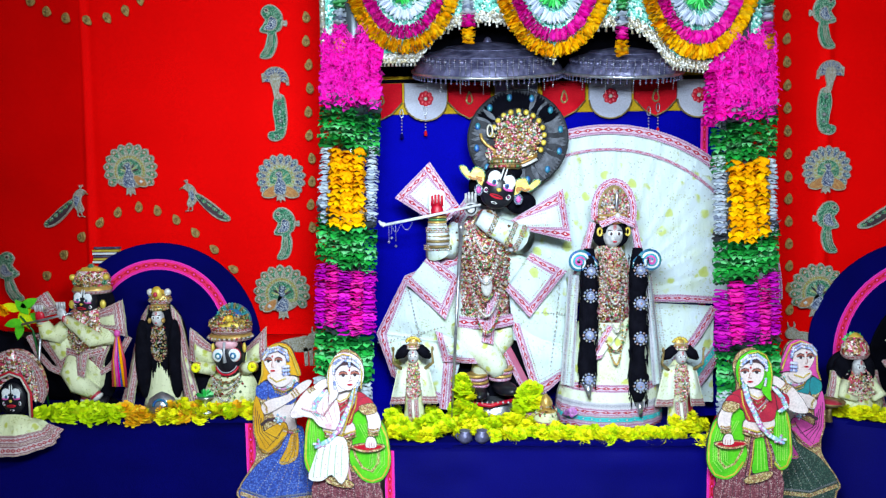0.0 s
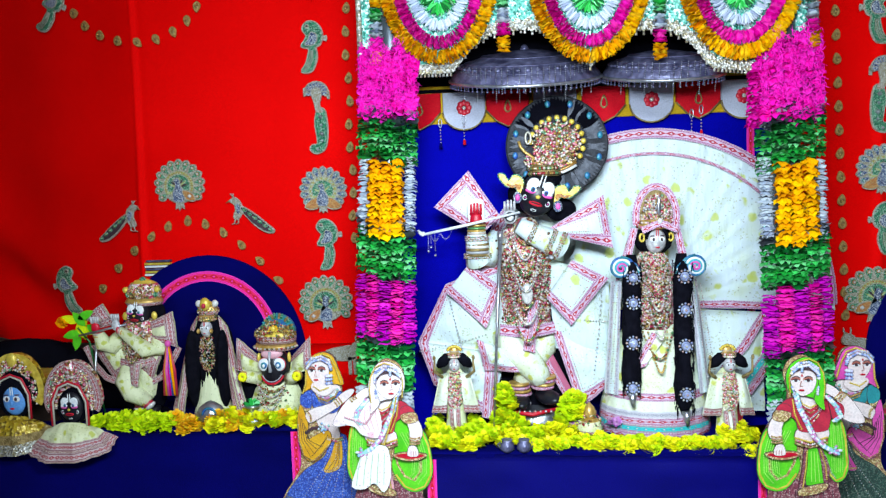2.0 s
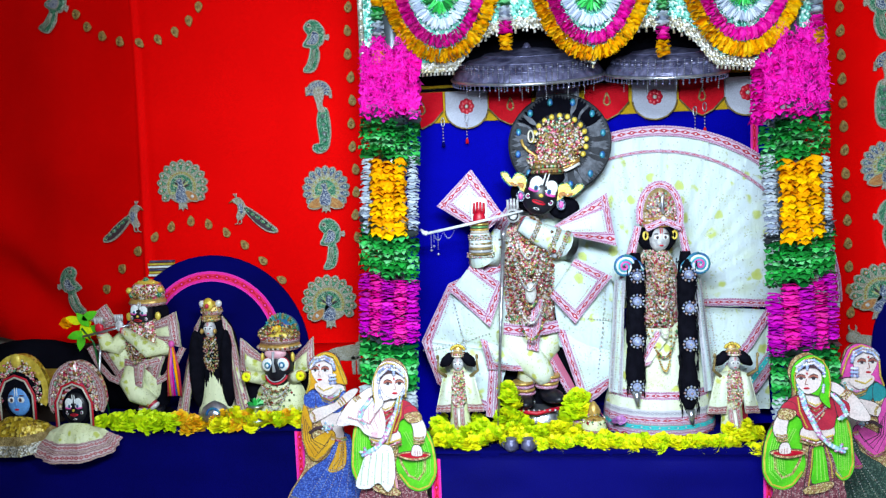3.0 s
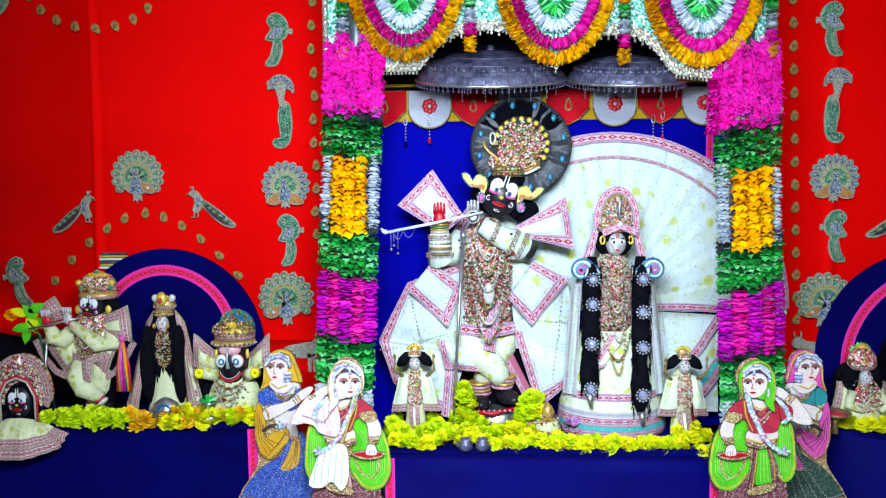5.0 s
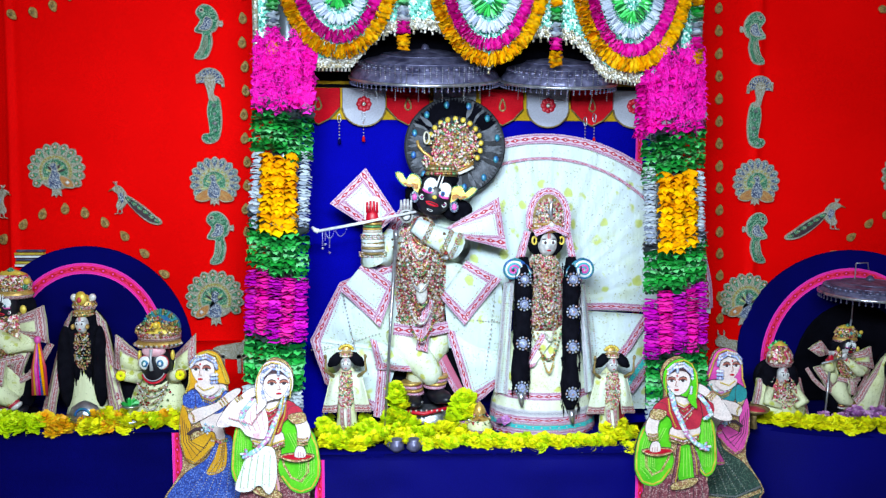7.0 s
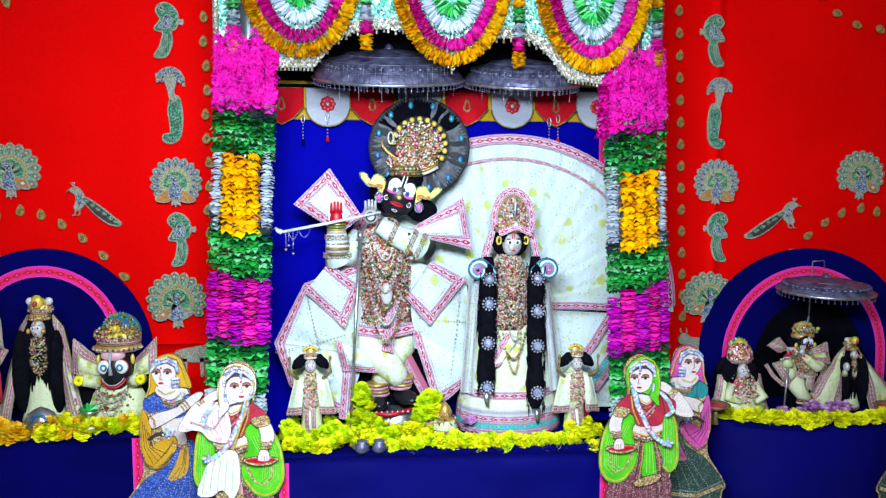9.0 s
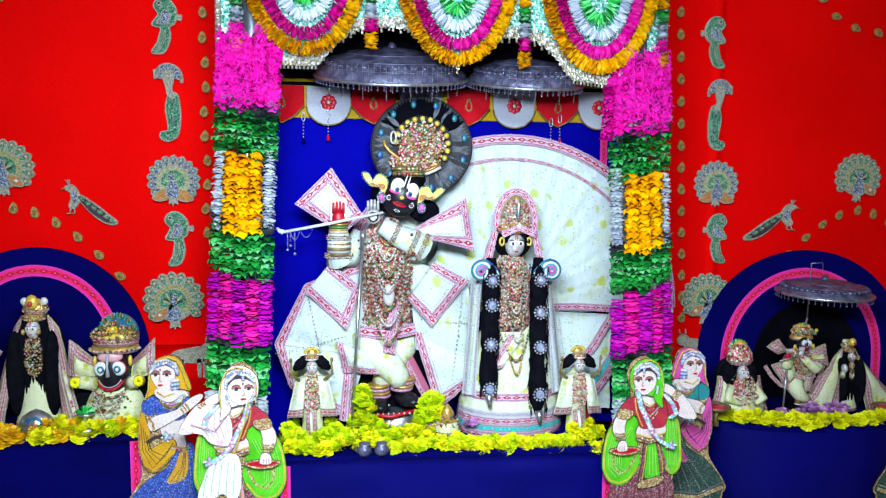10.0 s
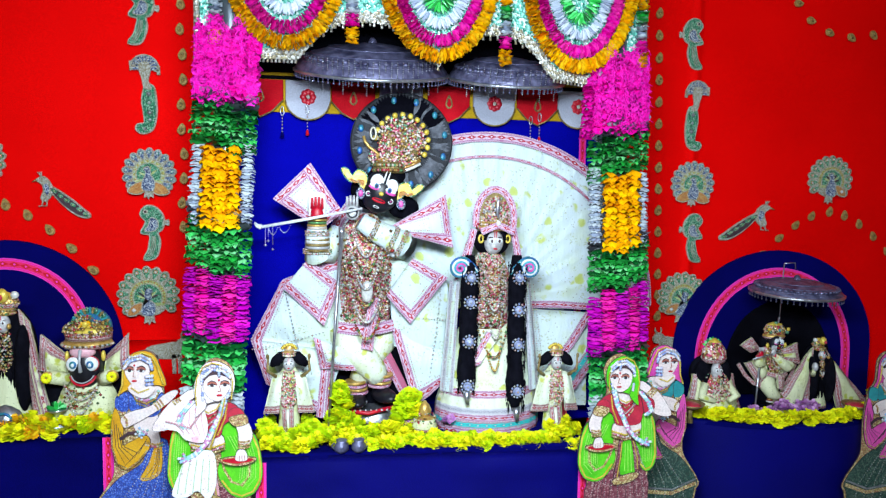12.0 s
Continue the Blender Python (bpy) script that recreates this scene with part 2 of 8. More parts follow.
SMALL_JEWEL = by_island("small_dark_jewels", [(0.55, 0.38, 0.10), (0.44, 0.02, 0.06), (0.70, 0.62, 0.48), (0.06, 0.22, 0.10), (0.42, 0.26, 0.06), (0.60, 0.26, 0.26), (0.20, 0.10, 0.03), (0.66, 0.54, 0.22), (0.08, 0.05, 0.03)], 0.25, 0.25)
PEARL = by_island("pearls", [(0.72, 0.72, 0.70), (0.55, 0.52, 0.42), (0.4, 0.42, 0.46), (0.55, 0.36, 0.32)], 0.25, 0.1)
F_ORANGE = by_island("orange_petals", [(0.95, 0.46, 0.0), (0.95, 0.54, 0.0), (0.92, 0.36, 0.0), (0.96, 0.60, 0.01)], 0.85, 0.0, 0.06)
F_MAGENTA = by_island("magenta_petals", [(0.92, 0.008, 0.44), (0.94, 0.018, 0.52), (0.78, 0.0, 0.32), (0.95, 0.04, 0.46)], 0.85, 0.0, 0.06)
F_PURPLE = by_island("purple_petals", [(0.78, 0.010, 0.60), (0.70, 0.008, 0.62), (0.84, 0.030, 0.62), (0.56, 0.0, 0.50)], 0.75, 0.0, 0.06)
F_PINK = by_island("pink_paper_shreds", [(0.90, 0.008, 0.44), (0.90, 0.03, 0.54), (0.78, 0.002, 0.30), (0.92, 0.02, 0.50), (0.90, 0.004, 0.36)], 0.85, 0.0, 0.04)
# the palest green paints highlights on the foil
F_GREEN = by_island("green_foil_leaves", [(0.02, 0.46, 0.06), (0.08, 0.72, 0.16), (0.004, 0.10, 0.02), (0.26, 0.88, 0.36), (0.02, 0.30, 0.05)], 0.32, 0.08)
F_WHITE = by_island("white_petals", [(0.50, 0.57, 0.66), (0.40, 0.47, 0.59), (0.60, 0.67, 0.73), (0.28, 0.33, 0.46)], 0.8, 0.0, 0.12)
F_GREY = by_island("silver_tinsel", [(0.18, 0.20, 0.25), (0.30, 0.33, 0.38), (0.10, 0.12, 0.14), (0.4, 0.43, 0.48)], 0.3, 0.6)
F_YELLOW = by_island("yellow_chrysanthemum", [(0.88, 0.88, 0.0), (0.84, 0.88, 0.0), (0.90, 0.82, 0.0), (0.80, 0.88, 0.0)], 0.65)
F_AMBER = by_island("amber_marigold", [(0.92, 0.52, 0.0), (0.92, 0.42, 0.0), (0.92, 0.66, 0.01)], 0.65)
F_LIME = by_island("lime_chrysanthemum", [(0.60, 0.82, 0.0), (0.70, 0.84, 0.0), (0.54, 0.78, 0.0)], 0.6)
F_LILAC = by_island("lilac_petals", [(0.55, 0.22, 0.55), (0.62, 0.34, 0.62), (0.45, 0.14, 0.5)], 0.6)
SEQUIN_GREEN = sequin_material("mint_sequin_cloth", [(0.08, 0.40, 0.31), (0.22, 0.56, 0.46), (0.62, 0.76, 0.72), (0.02, 0.18, 0.13), (0.12, 0.44, 0.35)], 130.0, 0.4, 0.25)
SEQUIN_SILVER = sequin_material("silver_sequin_edge", [(0.40, 0.40, 0.36), (0.20, 0.19, 0.15), (0.56, 0.56, 0.52), (0.32, 0.28, 0.17)], 140.0, 0.35, 0.5)
THREAD = sequin_material("silver_thread_edge", [(0.50, 0.50, 0.42), (0.28, 0.25, 0.15), (0.68, 0.69, 0.64), (0.38, 0.33, 0.20)], 420.0, 0.4, 0.2)
PATCH_GREEN = sequin_material("green_sequins", [(0.02, 0.20, 0.10), (0.06, 0.36, 0.18), (0.01, 0.09, 0.05), (0.40, 0.62, 0.46)], 340.0, 0.3, 0.25)
PATCH_BLUE = sequin_material("blue_sequins", [(0.05, 0.09, 0.24), (0.26, 0.34, 0.48), (0.66, 0.72, 0.76), (0.03, 0.05, 0.14)], 340.0, 0.3, 0.25)
PATCH_ORANGE = sequin_material("orange_thread", [(0.55, 0.22, 0.05), (0.42, 0.16, 0.05), (0.6, 0.34, 0.12)], 300.0, 0.5, 0.1)
FEATHER = plain("grey_peacock_feather", (0.030, 0.034, 0.045), (0.010, 0.011, 0.016), 24.0, 0.7, 0.1, 0.4, 0.9, 120.0)
FEATHER_PALE = plain("pale_feather_barbs", (0.13, 0.14, 0.17), (0.05, 0.055, 0.07), 40.0, 0.7, 0.1, 0.4, 0.9, 120.0)
FEATHER_EYE = plain("peacock_eye_blue", (0.02, 0.10, 0.40), (0.02, 0.22, 0.24), 60.0, 0.4, 0.2, 0.5, 0.3)
BANNER_RED = plain("banner_red_cloth", (0.62, 0.01, 0.02), (0.5, 0.0, 0.01), 6.0, 0.8, 0, 0.1, 0.4)
BANNER_WHITE = plain("banner_white_cloth", (0.50, 0.52, 0.62), (0.42, 0.44, 0.55), 6.0, 0.8, 0, 0.1, 0.4)
BANNER_YELLOW = plain("banner_yellow_cloth", (0.62, 0.40, 0.02), (0.5, 0.30, 0.01), 6.0, 0.8, 0, 0.1, 0.4)
C_BLUE = sequin_material("printed_blue_skirt", [(0.02, 0.07, 0.46), (0.03, 0.12, 0.60), (0.01, 0.04, 0.28), (0.12, 0.22, 0.66), (0.02, 0.06, 0.38)], 260.0, 0.5, 0.0)
C_YELLOW = plain("printed_yellow_cloth", (0.75, 0.42, 0.02), (0.62, 0.30, 0.01), 14.0, 0.4, 0, 0.5, 0.1)
C_GREEN = plain("printed_green_scarf", (0.13, 0.66, 0.02), (0.07, 0.50, 0.015), 16.0, 0.35, 0, 0.5, 0.1, 220.0)
C_DARKGREEN = sequin_material("printed_dark_green_skirt", [(0.008, 0.05, 0.04), (0.015, 0.08, 0.055), (0.006, 0.03, 0.022), (0.10, 0.16, 0.12), (0.01, 0.05, 0.035)], 260.0, 0.4, 0.0)
C_MAROON = sequin_material("printed_maroon_skirt", [(0.20, 0.03, 0.06), (0.28, 0.07, 0.10), (0.14, 0.02, 0.04), (0.42, 0.24, 0.24), (0.22, 0.04, 0.06)], 240.0, 0.4, 0.0)
C_RED = plain("printed_red_blouse", (0.55, 0.03, 0.06), (0.42, 0.02, 0.05), 30.0, 0.4, 0, 0.5, 0.1)
C_PINK = plain("printed_pink_cloth", (0.75, 0.10, 0.42), (0.62, 0.06, 0.34), 30.0, 0.4, 0, 0.5, 0.1)
# pink paled by painted glare on one board; plain brow colour on a statue
C_PALE_PINK = plain("pale_pink_paint", (0.74, 0.44, 0.50), (0.70, 0.32, 0.38), 30.0, 0.4, 0, 0.5, 0.1)
ROSETTE = plain("pale_blue_enamel", (0.46, 0.52, 0.74), (0.26, 0.32, 0.58), 60.0, 0.35, 0.2, 0.5, 0.2)
C_TEAL = plain("printed_teal_blouse", (0.03, 0.30, 0.32), (0.02, 0.22, 0.26), 30.0, 0.4, 0, 0.5, 0.1)
# skirt and veil prints whitened to paint the glare on one cut-out board
C_GLARE_WHITE = print_material("glare_white_skirt", (0.84, 0.86, 0.86), (0.78, 0.62, 0.64), (0.42, 0.22, 0.24), 16.0)
C_GLARE_VEIL = print_material("glare_pale_veil", (0.80, 0.76, 0.78), (0.78, 0.46, 0.54), (0.46, 0.12, 0.18), 22.0)
LINE_DARK = plain("dark_outline", (0.05, 0.03, 0.04), (0.08, 0.04, 0.05), 30.0, 0.5, 0, 0.3, 0.1)
THREAD_LIME = sequin_material("lime_thread", [(0.40, 0.52, 0.14), (0.58, 0.62, 0.24), (0.26, 0.34, 0.08), (0.70, 0.70, 0.44)], 360.0, 0.4, 0.1)
GEM = plain("clear_gem", (0.86, 0.88, 0.90), (0.60, 0.64, 0.70), 120.0, 0.15, 0.1, 0.6, 0.1)
JEWELLED = sequin_material("dense_jewel_cloth", [(0.60, 0.40, 0.16), (0.62, 0.05, 0.14), (0.82, 0.76, 0.66), (0.10, 0.05, 0.02), (0.74, 0.40, 0.46), (0.30, 0.18, 0.05), (0.84, 0.80, 0.78), (0.40, 0.02, 0.05)], 125.0, 0.3, 0.15)
TURQUOISE = plain("turquoise_thread", (0.05, 0.42, 0.50), (0.03, 0.30, 0.42), 30.0, 0.5, 0.1, 0.5, 0.6)

# ======================= mesh helpers =======================
rnd = random.Random(7)


class Mesher:
    """Collects pieces of one mesh, with a material and border coordinates for each face."""

    def __init__(self):
        self.v, self.f, self.m, self.s, self.uv = [], [], [], [], []

    def add(self, verts, faces, mat, smooth=False, uvs=None):
        o = len(self.v)
        self.v += [tuple(p) for p in verts]
        for i, q in enumerate(faces):
            self.f.append([a + o for a in q])
            self.m.append(mat)
            self.s.append(smooth)
            self.uv.append([uvs[a] for a in q] if uvs else None)

    def data(self, name, origin=(0, 0, 0)):
        me = bpy.data.meshes.new(name)
        ox, oy, oz = origin
        me.from_pydata([(x - ox, y - oy, z - oz) for x, y, z in self.v], [], self.f)
        slots = []
        for mt in self.m:
            if mt not in slots:
                slots.append(mt)
        for mt in slots:
            me.materials.append(mt)
        me.polygons.foreach_set("material_index", [slots.index(mt) for mt in self.m])
        me.polygons.foreach_set("use_smooth", self.s)
        if any(self.uv):
            lay = me.uv_layers.new(name="UVMap")
            flat = []
            for q, u in zip(self.f, self.uv):
                for c in (u or [(0, 0)] * len(q)):
                    flat += c
            lay.data.foreach_set("uv", flat)
        me.update()
        return me

    # ---- shapes ----
    def box(self, c, size, mat, rot=None, bevel=0.0):
        x, y, z = (s / 2 for s in size)
        b = min(bevel, x * 0.9, y * 0.9, z * 0.9)
        rot = rot or Matrix.Identity(3)
        if b <= 0:
            vs = [Vector((i * x, j * y, k * z)) for i in (-1, 1) for j in (-1, 1) for k in (-1, 1)]
            fs = [(0, 1, 3, 2), (4, 6, 7, 5), (0, 4, 5, 1), (2, 3, 7, 6), (0, 2, 6, 4), (1, 5, 7, 3)]
        else:
            bm = bmesh.new()
            bmesh.ops.create_cube(bm, size=1, matrix=Matrix.Diagonal((2 * x, 2 * y, 2 * z, 1)))
            bmesh.ops.bevel(bm, geom=list(bm.edges), offset=b, segments=2, affect="EDGES", profile=0.5)
            bm.verts.index_update()
            vs = [p.co.copy() for p in bm.verts]
            fs = [[p.index for p in q.verts] for q in bm.faces]
            bm.free()
        self.add([Vector(c) + rot @ p for p in vs], fs, mat)

    def ell(self, c, r, mat, rot=None, nu=14, nv=9):
        rot = rot or Matrix.Identity(3)
        vs, fs = [], []
        for i in range(nv + 1):
            a = math.pi * i / nv
            for j in range(nu):
                b = 2 * math.pi * j / nu
                vs.append(Vector(c) + rot @ Vector((r[0] * math.sin(a) * math.cos(b), r[1] * math.sin(a) * math.sin(b), r[2] * math.cos(a))))
        for i in range(nv):
            for j in range(nu):
                k = (j + 1) % nu
                fs.append((i * nu + j, (i + 1) * nu + j, (i + 1) * nu + k, i * nu + k))
        self.add(vs, fs, mat, True)

    def tube(self, pts, rad, mat, n=8, flat=1.0, closed=False):
        pts = [Vector(p) for p in pts]
        k = len(pts)
        rads = rad if isinstance(rad, (list, tuple)) else [rad] * k
        vs, fs = [], []
        for i, p in enumerate(pts):
            a = pts[(i - 1) % k] if closed or i else p
            b = pts[(i + 1) % k] if closed or i < k - 1 else p
            d = (b - a).normalized()
            side = d.cross(Vector((0, 1, 0)))
            if side.length < 0.05:
                side = d.cross(Vector((1, 0, 0)))
            side.normalize()
            up = side.cross(d).normalized()
            for j in range(n):
                t = 2 * math.pi * j / n
                vs.append(p + rads[i] * (math.cos(t) * side + flat * math.sin(t) * up))
        for i in range(k if closed else k - 1):
            for j in range(n):
                q = (j + 1) % n
                i2 = (i + 1) % k
                fs.append((i * n + j, i * n + q, i2 * n + q, i2 * n + j))
        if not closed:
            fs += [tuple(range(n))[::-1], tuple((k - 1) * n + j for j in range(n))]
        self.add(vs, fs, mat, True)

    def lathe(self, prof, c, mats, n=28, sy=1.0, pleat=0.0, folds=14, caps=True):
        """prof: rows (radius, height); mats: one material, or one for each step."""
        cx, cy, cz = c
        vs = []
        for i, (r, z) in enumerate(prof):
            for j in range(n):
                t = 2 * math.pi * j / n
                w = r * (1 + pleat * math.sin(folds * t) * min(1, r * 8))
                vs.append((cx + w * math.cos(t), cy + sy * w * math.sin(t), cz + z))
        o, big = len(self.v), max(p[0] for p in prof)
        self.v += vs
        for i in range(len(prof) - 1):
            mt = mats[i] if isinstance(mats, list) else mats
            for j in range(n):
                q, u0, u1 = (j + 1) % n, 2 * math.pi * big * j / n, 2 * math.pi * big * (j + 1) / n
                self.f.append([o + i * n + j, o + i * n + q, o + (i + 1) * n + q, o + (i + 1) * n + j])
                self.m.append(mt)
                self.s.append(True)
                self.uv.append([(u0, 0.0), (u1, 0.0), (u1, 1.0), (u0, 1.0)])
        if caps:
            k = len(prof) - 1
            first = mats[0] if isinstance(mats, list) else mats
            last = mats[-1] if isinstance(mats, list) else mats
            for mt, ring in ((first, list(range(n))[::-1]), (last, [k * n + j for j in range(n)])):
                self.f.append([o + q for q in ring])
                self.m.append(mt)
                self.s.append(False)
                self.uv.append(None)

    def plate(self, outline, y, thick, mat, bevel=0.0):
        """A flat piece in the x, z plane, its front at y, with a chamfered rim."""
        n = len(outline)
        area = sum(outline[i][0] * outline[(i + 1) % n][1] - outline[(i + 1) % n][0] * outline[i][1] for i in range(n))
        if area < 0:
            outline = outline[::-1]
        cx, cz = sum(p[0] for p in outline) / n, sum(p[1] for p in outline) / n
        k = 1.0 - bevel
        vs = [(cx + (x - cx) * k, y, cz + (z - cz) * k) for x, z in outline]
        vs += [(x, y + thick * (0.4 if bevel else 0), z) for x, z in outline] if bevel else []
        vs += [(x, y + thick, z) for x, z in outline]
        rows = len(vs) // n
        fs = [tuple(range(n)), tuple((rows - 1) * n + i for i in range(n))[::-1]]
        for r in range(rows - 1):
            fs += [(r * n + i, (r + 1) * n + i, (r + 1) * n + (i + 1) % n, r * n + (i + 1) % n) for i in range(n)]
        self.add(vs, fs, mat)

    def ribbon(self, path, width, mat, y_off=0.0, thick=0.003, side=0.0):
        """A flat band that follows a path in (nearly) the x, z plane; side shifts it across itself."""
        pts = [Vector(p) for p in path]
        vs, uvs, fs = [], [], []
        run = 0.0
        for i, p in enumerate(pts):
            a, b = pts[max(i - 1, 0)], pts[min(i + 1, len(pts) - 1)]
            d = b - a
            nrm = Vector((-d.z, 0, d.x)).normalized()
            if i:
                run += (p - pts[i - 1]).length
            for s, v in ((-0.5, 0.0), (0.5, 1.0)):
                q = p + nrm * (width * (s + side))
                vs.append((q.x, q.y + y_off, q.z))
                uvs.append((run, v))
        k = len(pts)
        fs = [(2 * i, 2 * i + 2, 2 * i + 3, 2 * i + 1) for i in range(k - 1)]
        back = [(x, y + thick, z) for x, y, z in vs]
        o = 2 * k
        rim = []
        for i in range(k - 1):
            rim += [(2 * i, o + 2 * i, o + 2 * i + 2, 2 * i + 2), (2 * i + 1, 2 * i + 3, o + 2 * i + 3, o + 2 * i + 1)]
        self.add(vs + back, fs + rim, mat, False, uvs + uvs)

    def panel(self, a, b, c, d, mat, bulge=0.02, trim=None, width=0.03, edges=(0, 1, 2, 3), n=12, wave=0.009, seed=0.0, dots=()):
        """A hanging cloth with corners a b c d (going round), bulged forward, with borders on some edges."""
        a, b, c, d = (Vector(p) for p in (a, b, c, d))

        def at(u, v, lift=0.0):
            p = (a * (1 - u) + b * u) * (1 - v) + (d * (1 - u) + c * u) * v
            w = noise.noise(Vector((p.x * 14 + seed, seed, p.z * 14))) * wave + noise.noise(Vector((p.x * 40, seed + 3, p.z * 9))) * wave * 0.5
            p.y -= bulge * math.sin(math.pi * min(max(u, 0), 1)) * math.sin(math.pi * min(max(v, 0), 1)) + w + lift
            return p

        front = [at(i / n, j / n) for j in range(n + 1) for i in range(n + 1)]
        back = [p + Vector((0, 0.006, 0)) for p in front]
        m = n + 1
        fs = [(j * m + i, j * m + i + 1, (j + 1) * m + i + 1, (j + 1) * m + i) for j in range(n) for i in range(n)]
        o = m * m
        fs += [tuple(o + q for q in f[::-1]) for f in fs]
        ring = [i for i in range(m)] + [j * m + n for j in range(1, m)] + [n * m + i for i in range(n - 1, -1, -1)] + [j * m for j in range(n - 1, 0, -1)]
        fs += [(p, ring[(i + 1) % len(ring)], o + ring[(i + 1) % len(ring)], o + p) for i, p in enumerate(ring)]
        self.add(front + back, fs, mat, True)
        if trim:
            ends = ((a, b), (b, c), (c, d), (d, a))
            for e in edges:
                L = max((ends[e][1] - ends[e][0]).length, 0.01)
                W = ((d - a).length + (c - b).length) / 2 if e in (0, 2) else ((b - a).length + (c - d).length) / 2
                k = min(0.48, width / max(W, 0.02))
                vs, uvs = [], []
                for i in range(n + 1):
                    t = i / n
                    for s in (0.0, k):
                        u, v = ((t, s), (1 - s, t), (1 - t, 1 - s), (s, 1 - t))[e]
                        vs.append(at(u, v, 0.004))
                        uvs.append((t * L, s / k))
                self.add(vs, [(2 * i, 2 * i + 2, 2 * i + 3, 2 * i + 1) for i in range(n)], trim, True, uvs)
                if dots:
                    count = int(L / 0.0085)
                    for i in range(count):
                        t, s = (i + 0.5) / count, k * 1.22
                        if s < t < 1 - s or count < 8:
                            u, v = ((t, s), (1 - s, t), (1 - t, 1 - s), (s, 1 - t))[e]
                            self.bead(at(u, v, 0.003), 0.0026, dots[i % len(dots)])

    def bead(self, c, r, mat, sq=1.0):
        x, y, z = c
        vs = [(x + r, y, z), (x, y, z + r * sq), (x - r, y, z), (x, y, z - r * sq), (x, y - r, z), (x, y + r, z)]
        self.add(vs, [(0, 1, 4), (1, 2, 4), (2, 3, 4), (3, 0, 4), (1, 0, 5), (2, 1, 5), (3, 2, 5), (0, 3, 5)], mat, True)

    def beads_on(self, c, r, count, mat, size=0.006, front=True, zlo=-1.0, zhi=1.0):
        """Beads over the front of a swelling body."""
        for _ in range(count):
            t = rnd.uniform(math.pi, 2 * math.pi) if front else rnd.uniform(0, 2 * math.pi)
            h = rnd.uniform(zlo, zhi)
            k = math.sqrt(max(0.05, 1 - h * h * 0.8))
            self.bead((c[0] + r[0] * k * math.cos(t), c[1] + r[1] * k * math.sin(t), c[2] + r[2] * h), size * rnd.uniform(0.6, 1.25), mat)

    def strand(self, a, b, sag, count, r, mat):
        """A bead necklace from a to b."""
        a, b = Vector(a), Vector(b)
        for i in range(count):
            t = i / (count - 1)
            p = a.lerp(b, t)
            p.z -= sag * 4 * t * (1 - t)
            p.y -= sag * 0.35 * 4 * t * (1 - t)
            self.bead(p, r * rnd.uniform(0.8, 1.2), mat)

    def petals(self, path, length, step, mat, width=0.0070, layers=2):
        """Short rolled petals set across a path in the x, z plane."""
        pts = [Vector(p) for p in path]
        lens = [(pts[i + 1] - pts[i]).length for i in range(len(pts) - 1)]
        total = sum(lens)
        count = int(total / step)
        for layer in range(layers):
            for q in range(count):
                s, i = (q + 0.5 * layer + rnd.uniform(0, 0.5)) * total / count, 0
                while i < len(lens) - 1 and s > lens[i]:
                    s -= lens[i]
                    i += 1
                p = pts[i].lerp(pts[i + 1], min(1.0, s / lens[i]))
                d = (pts[i + 1] - pts[i]).normalized()
                side = Vector((-d.z, 0, d.x))
                side = (side + 0.28 * rnd.uniform(-1, 1) * d + Vector((0, rnd.uniform(-0.35, 0.35), 0))).normalized()
                w = width * rnd.uniform(0.7, 1.3)
                half = length * 0.5 * rnd.uniform(0.8, 1.15)
                up = Vector((0, -1, 0))
                across = side.cross(up).normalized()
                c = p + Vector((0, -0.010 * layer - rnd.uniform(0, 0.008), 0))
                bend = across * w * rnd.uniform(-0.8, 0.8)
                vs = [c - side * half]
                for t, k in ((-0.5, 0.9), (0.1, 1.1), (0.65, 0.8)):
                    m = c + side * half * t + bend * (1 - t * t)
                    vs += [m - across * w * k, m + up * w * k * 0.55, m + across * w * k, m - up * w * k * 0.4]
                vs.append(c + side * half)
                fs = [(0, 1 + j, 1 + (j + 1) % 4) for j in range(4)]
                for r in (0, 4):
                    fs += [(1 + r + j, 5 + r + j, 5 + r + (j + 1) % 4, 1 + r + (j + 1) % 4) for j in range(4)]
                fs += [(9 + j, 13, 9 + (j + 1) % 4) for j in range(4)]
                vs = [vs[0]] + [q + Vector((rnd.uniform(-1, 1), rnd.uniform(-1, 1), rnd.uniform(-1, 1))) * w * 0.22 for q in vs[1:]]
                self.add(vs, fs, mat, False)

    def ruffles(self, path, radius, step, mat, n=16, wave=0.5, tilt=0.2, squash=1.0, jitter=0.12, cup=0.7):
        """A string of ruffled petal rounds threaded along a path."""
        pts = [Vector(p) for p in path]
        lens = [(pts[i + 1] - pts[i]).length for i in range(len(pts) - 1)]
        total = sum(lens)
        count = max(2, int(total / step))
        for q in range(count):
            s, i = (q + 0.5) * total / count, 0
            while i < len(lens) - 1 and s > lens[i]:
                s -= lens[i]
                i += 1
            p = pts[i].lerp(pts[i + 1], s / lens[i])
            d = (pts[i + 1] - pts[i]).normalized()
            d = (d + tilt * Vector((rnd.uniform(-1, 1), rnd.uniform(-1, 1), rnd.uniform(-1, 1)))).normalized()
            e1 = d.cross(Vector((0, 1, 0)))
            if e1.length < 0.05:
                e1 = d.cross(Vector((1, 0, 0)))
            e1.normalize()
            e2 = d.cross(e1)
            rr, ph = radius * rnd.uniform(1 - jitter, 1 + jitter), rnd.uniform(0, 6)
            lobes = rnd.choice((3, 4, 5))
            vs = [p - d * step * 0.2]
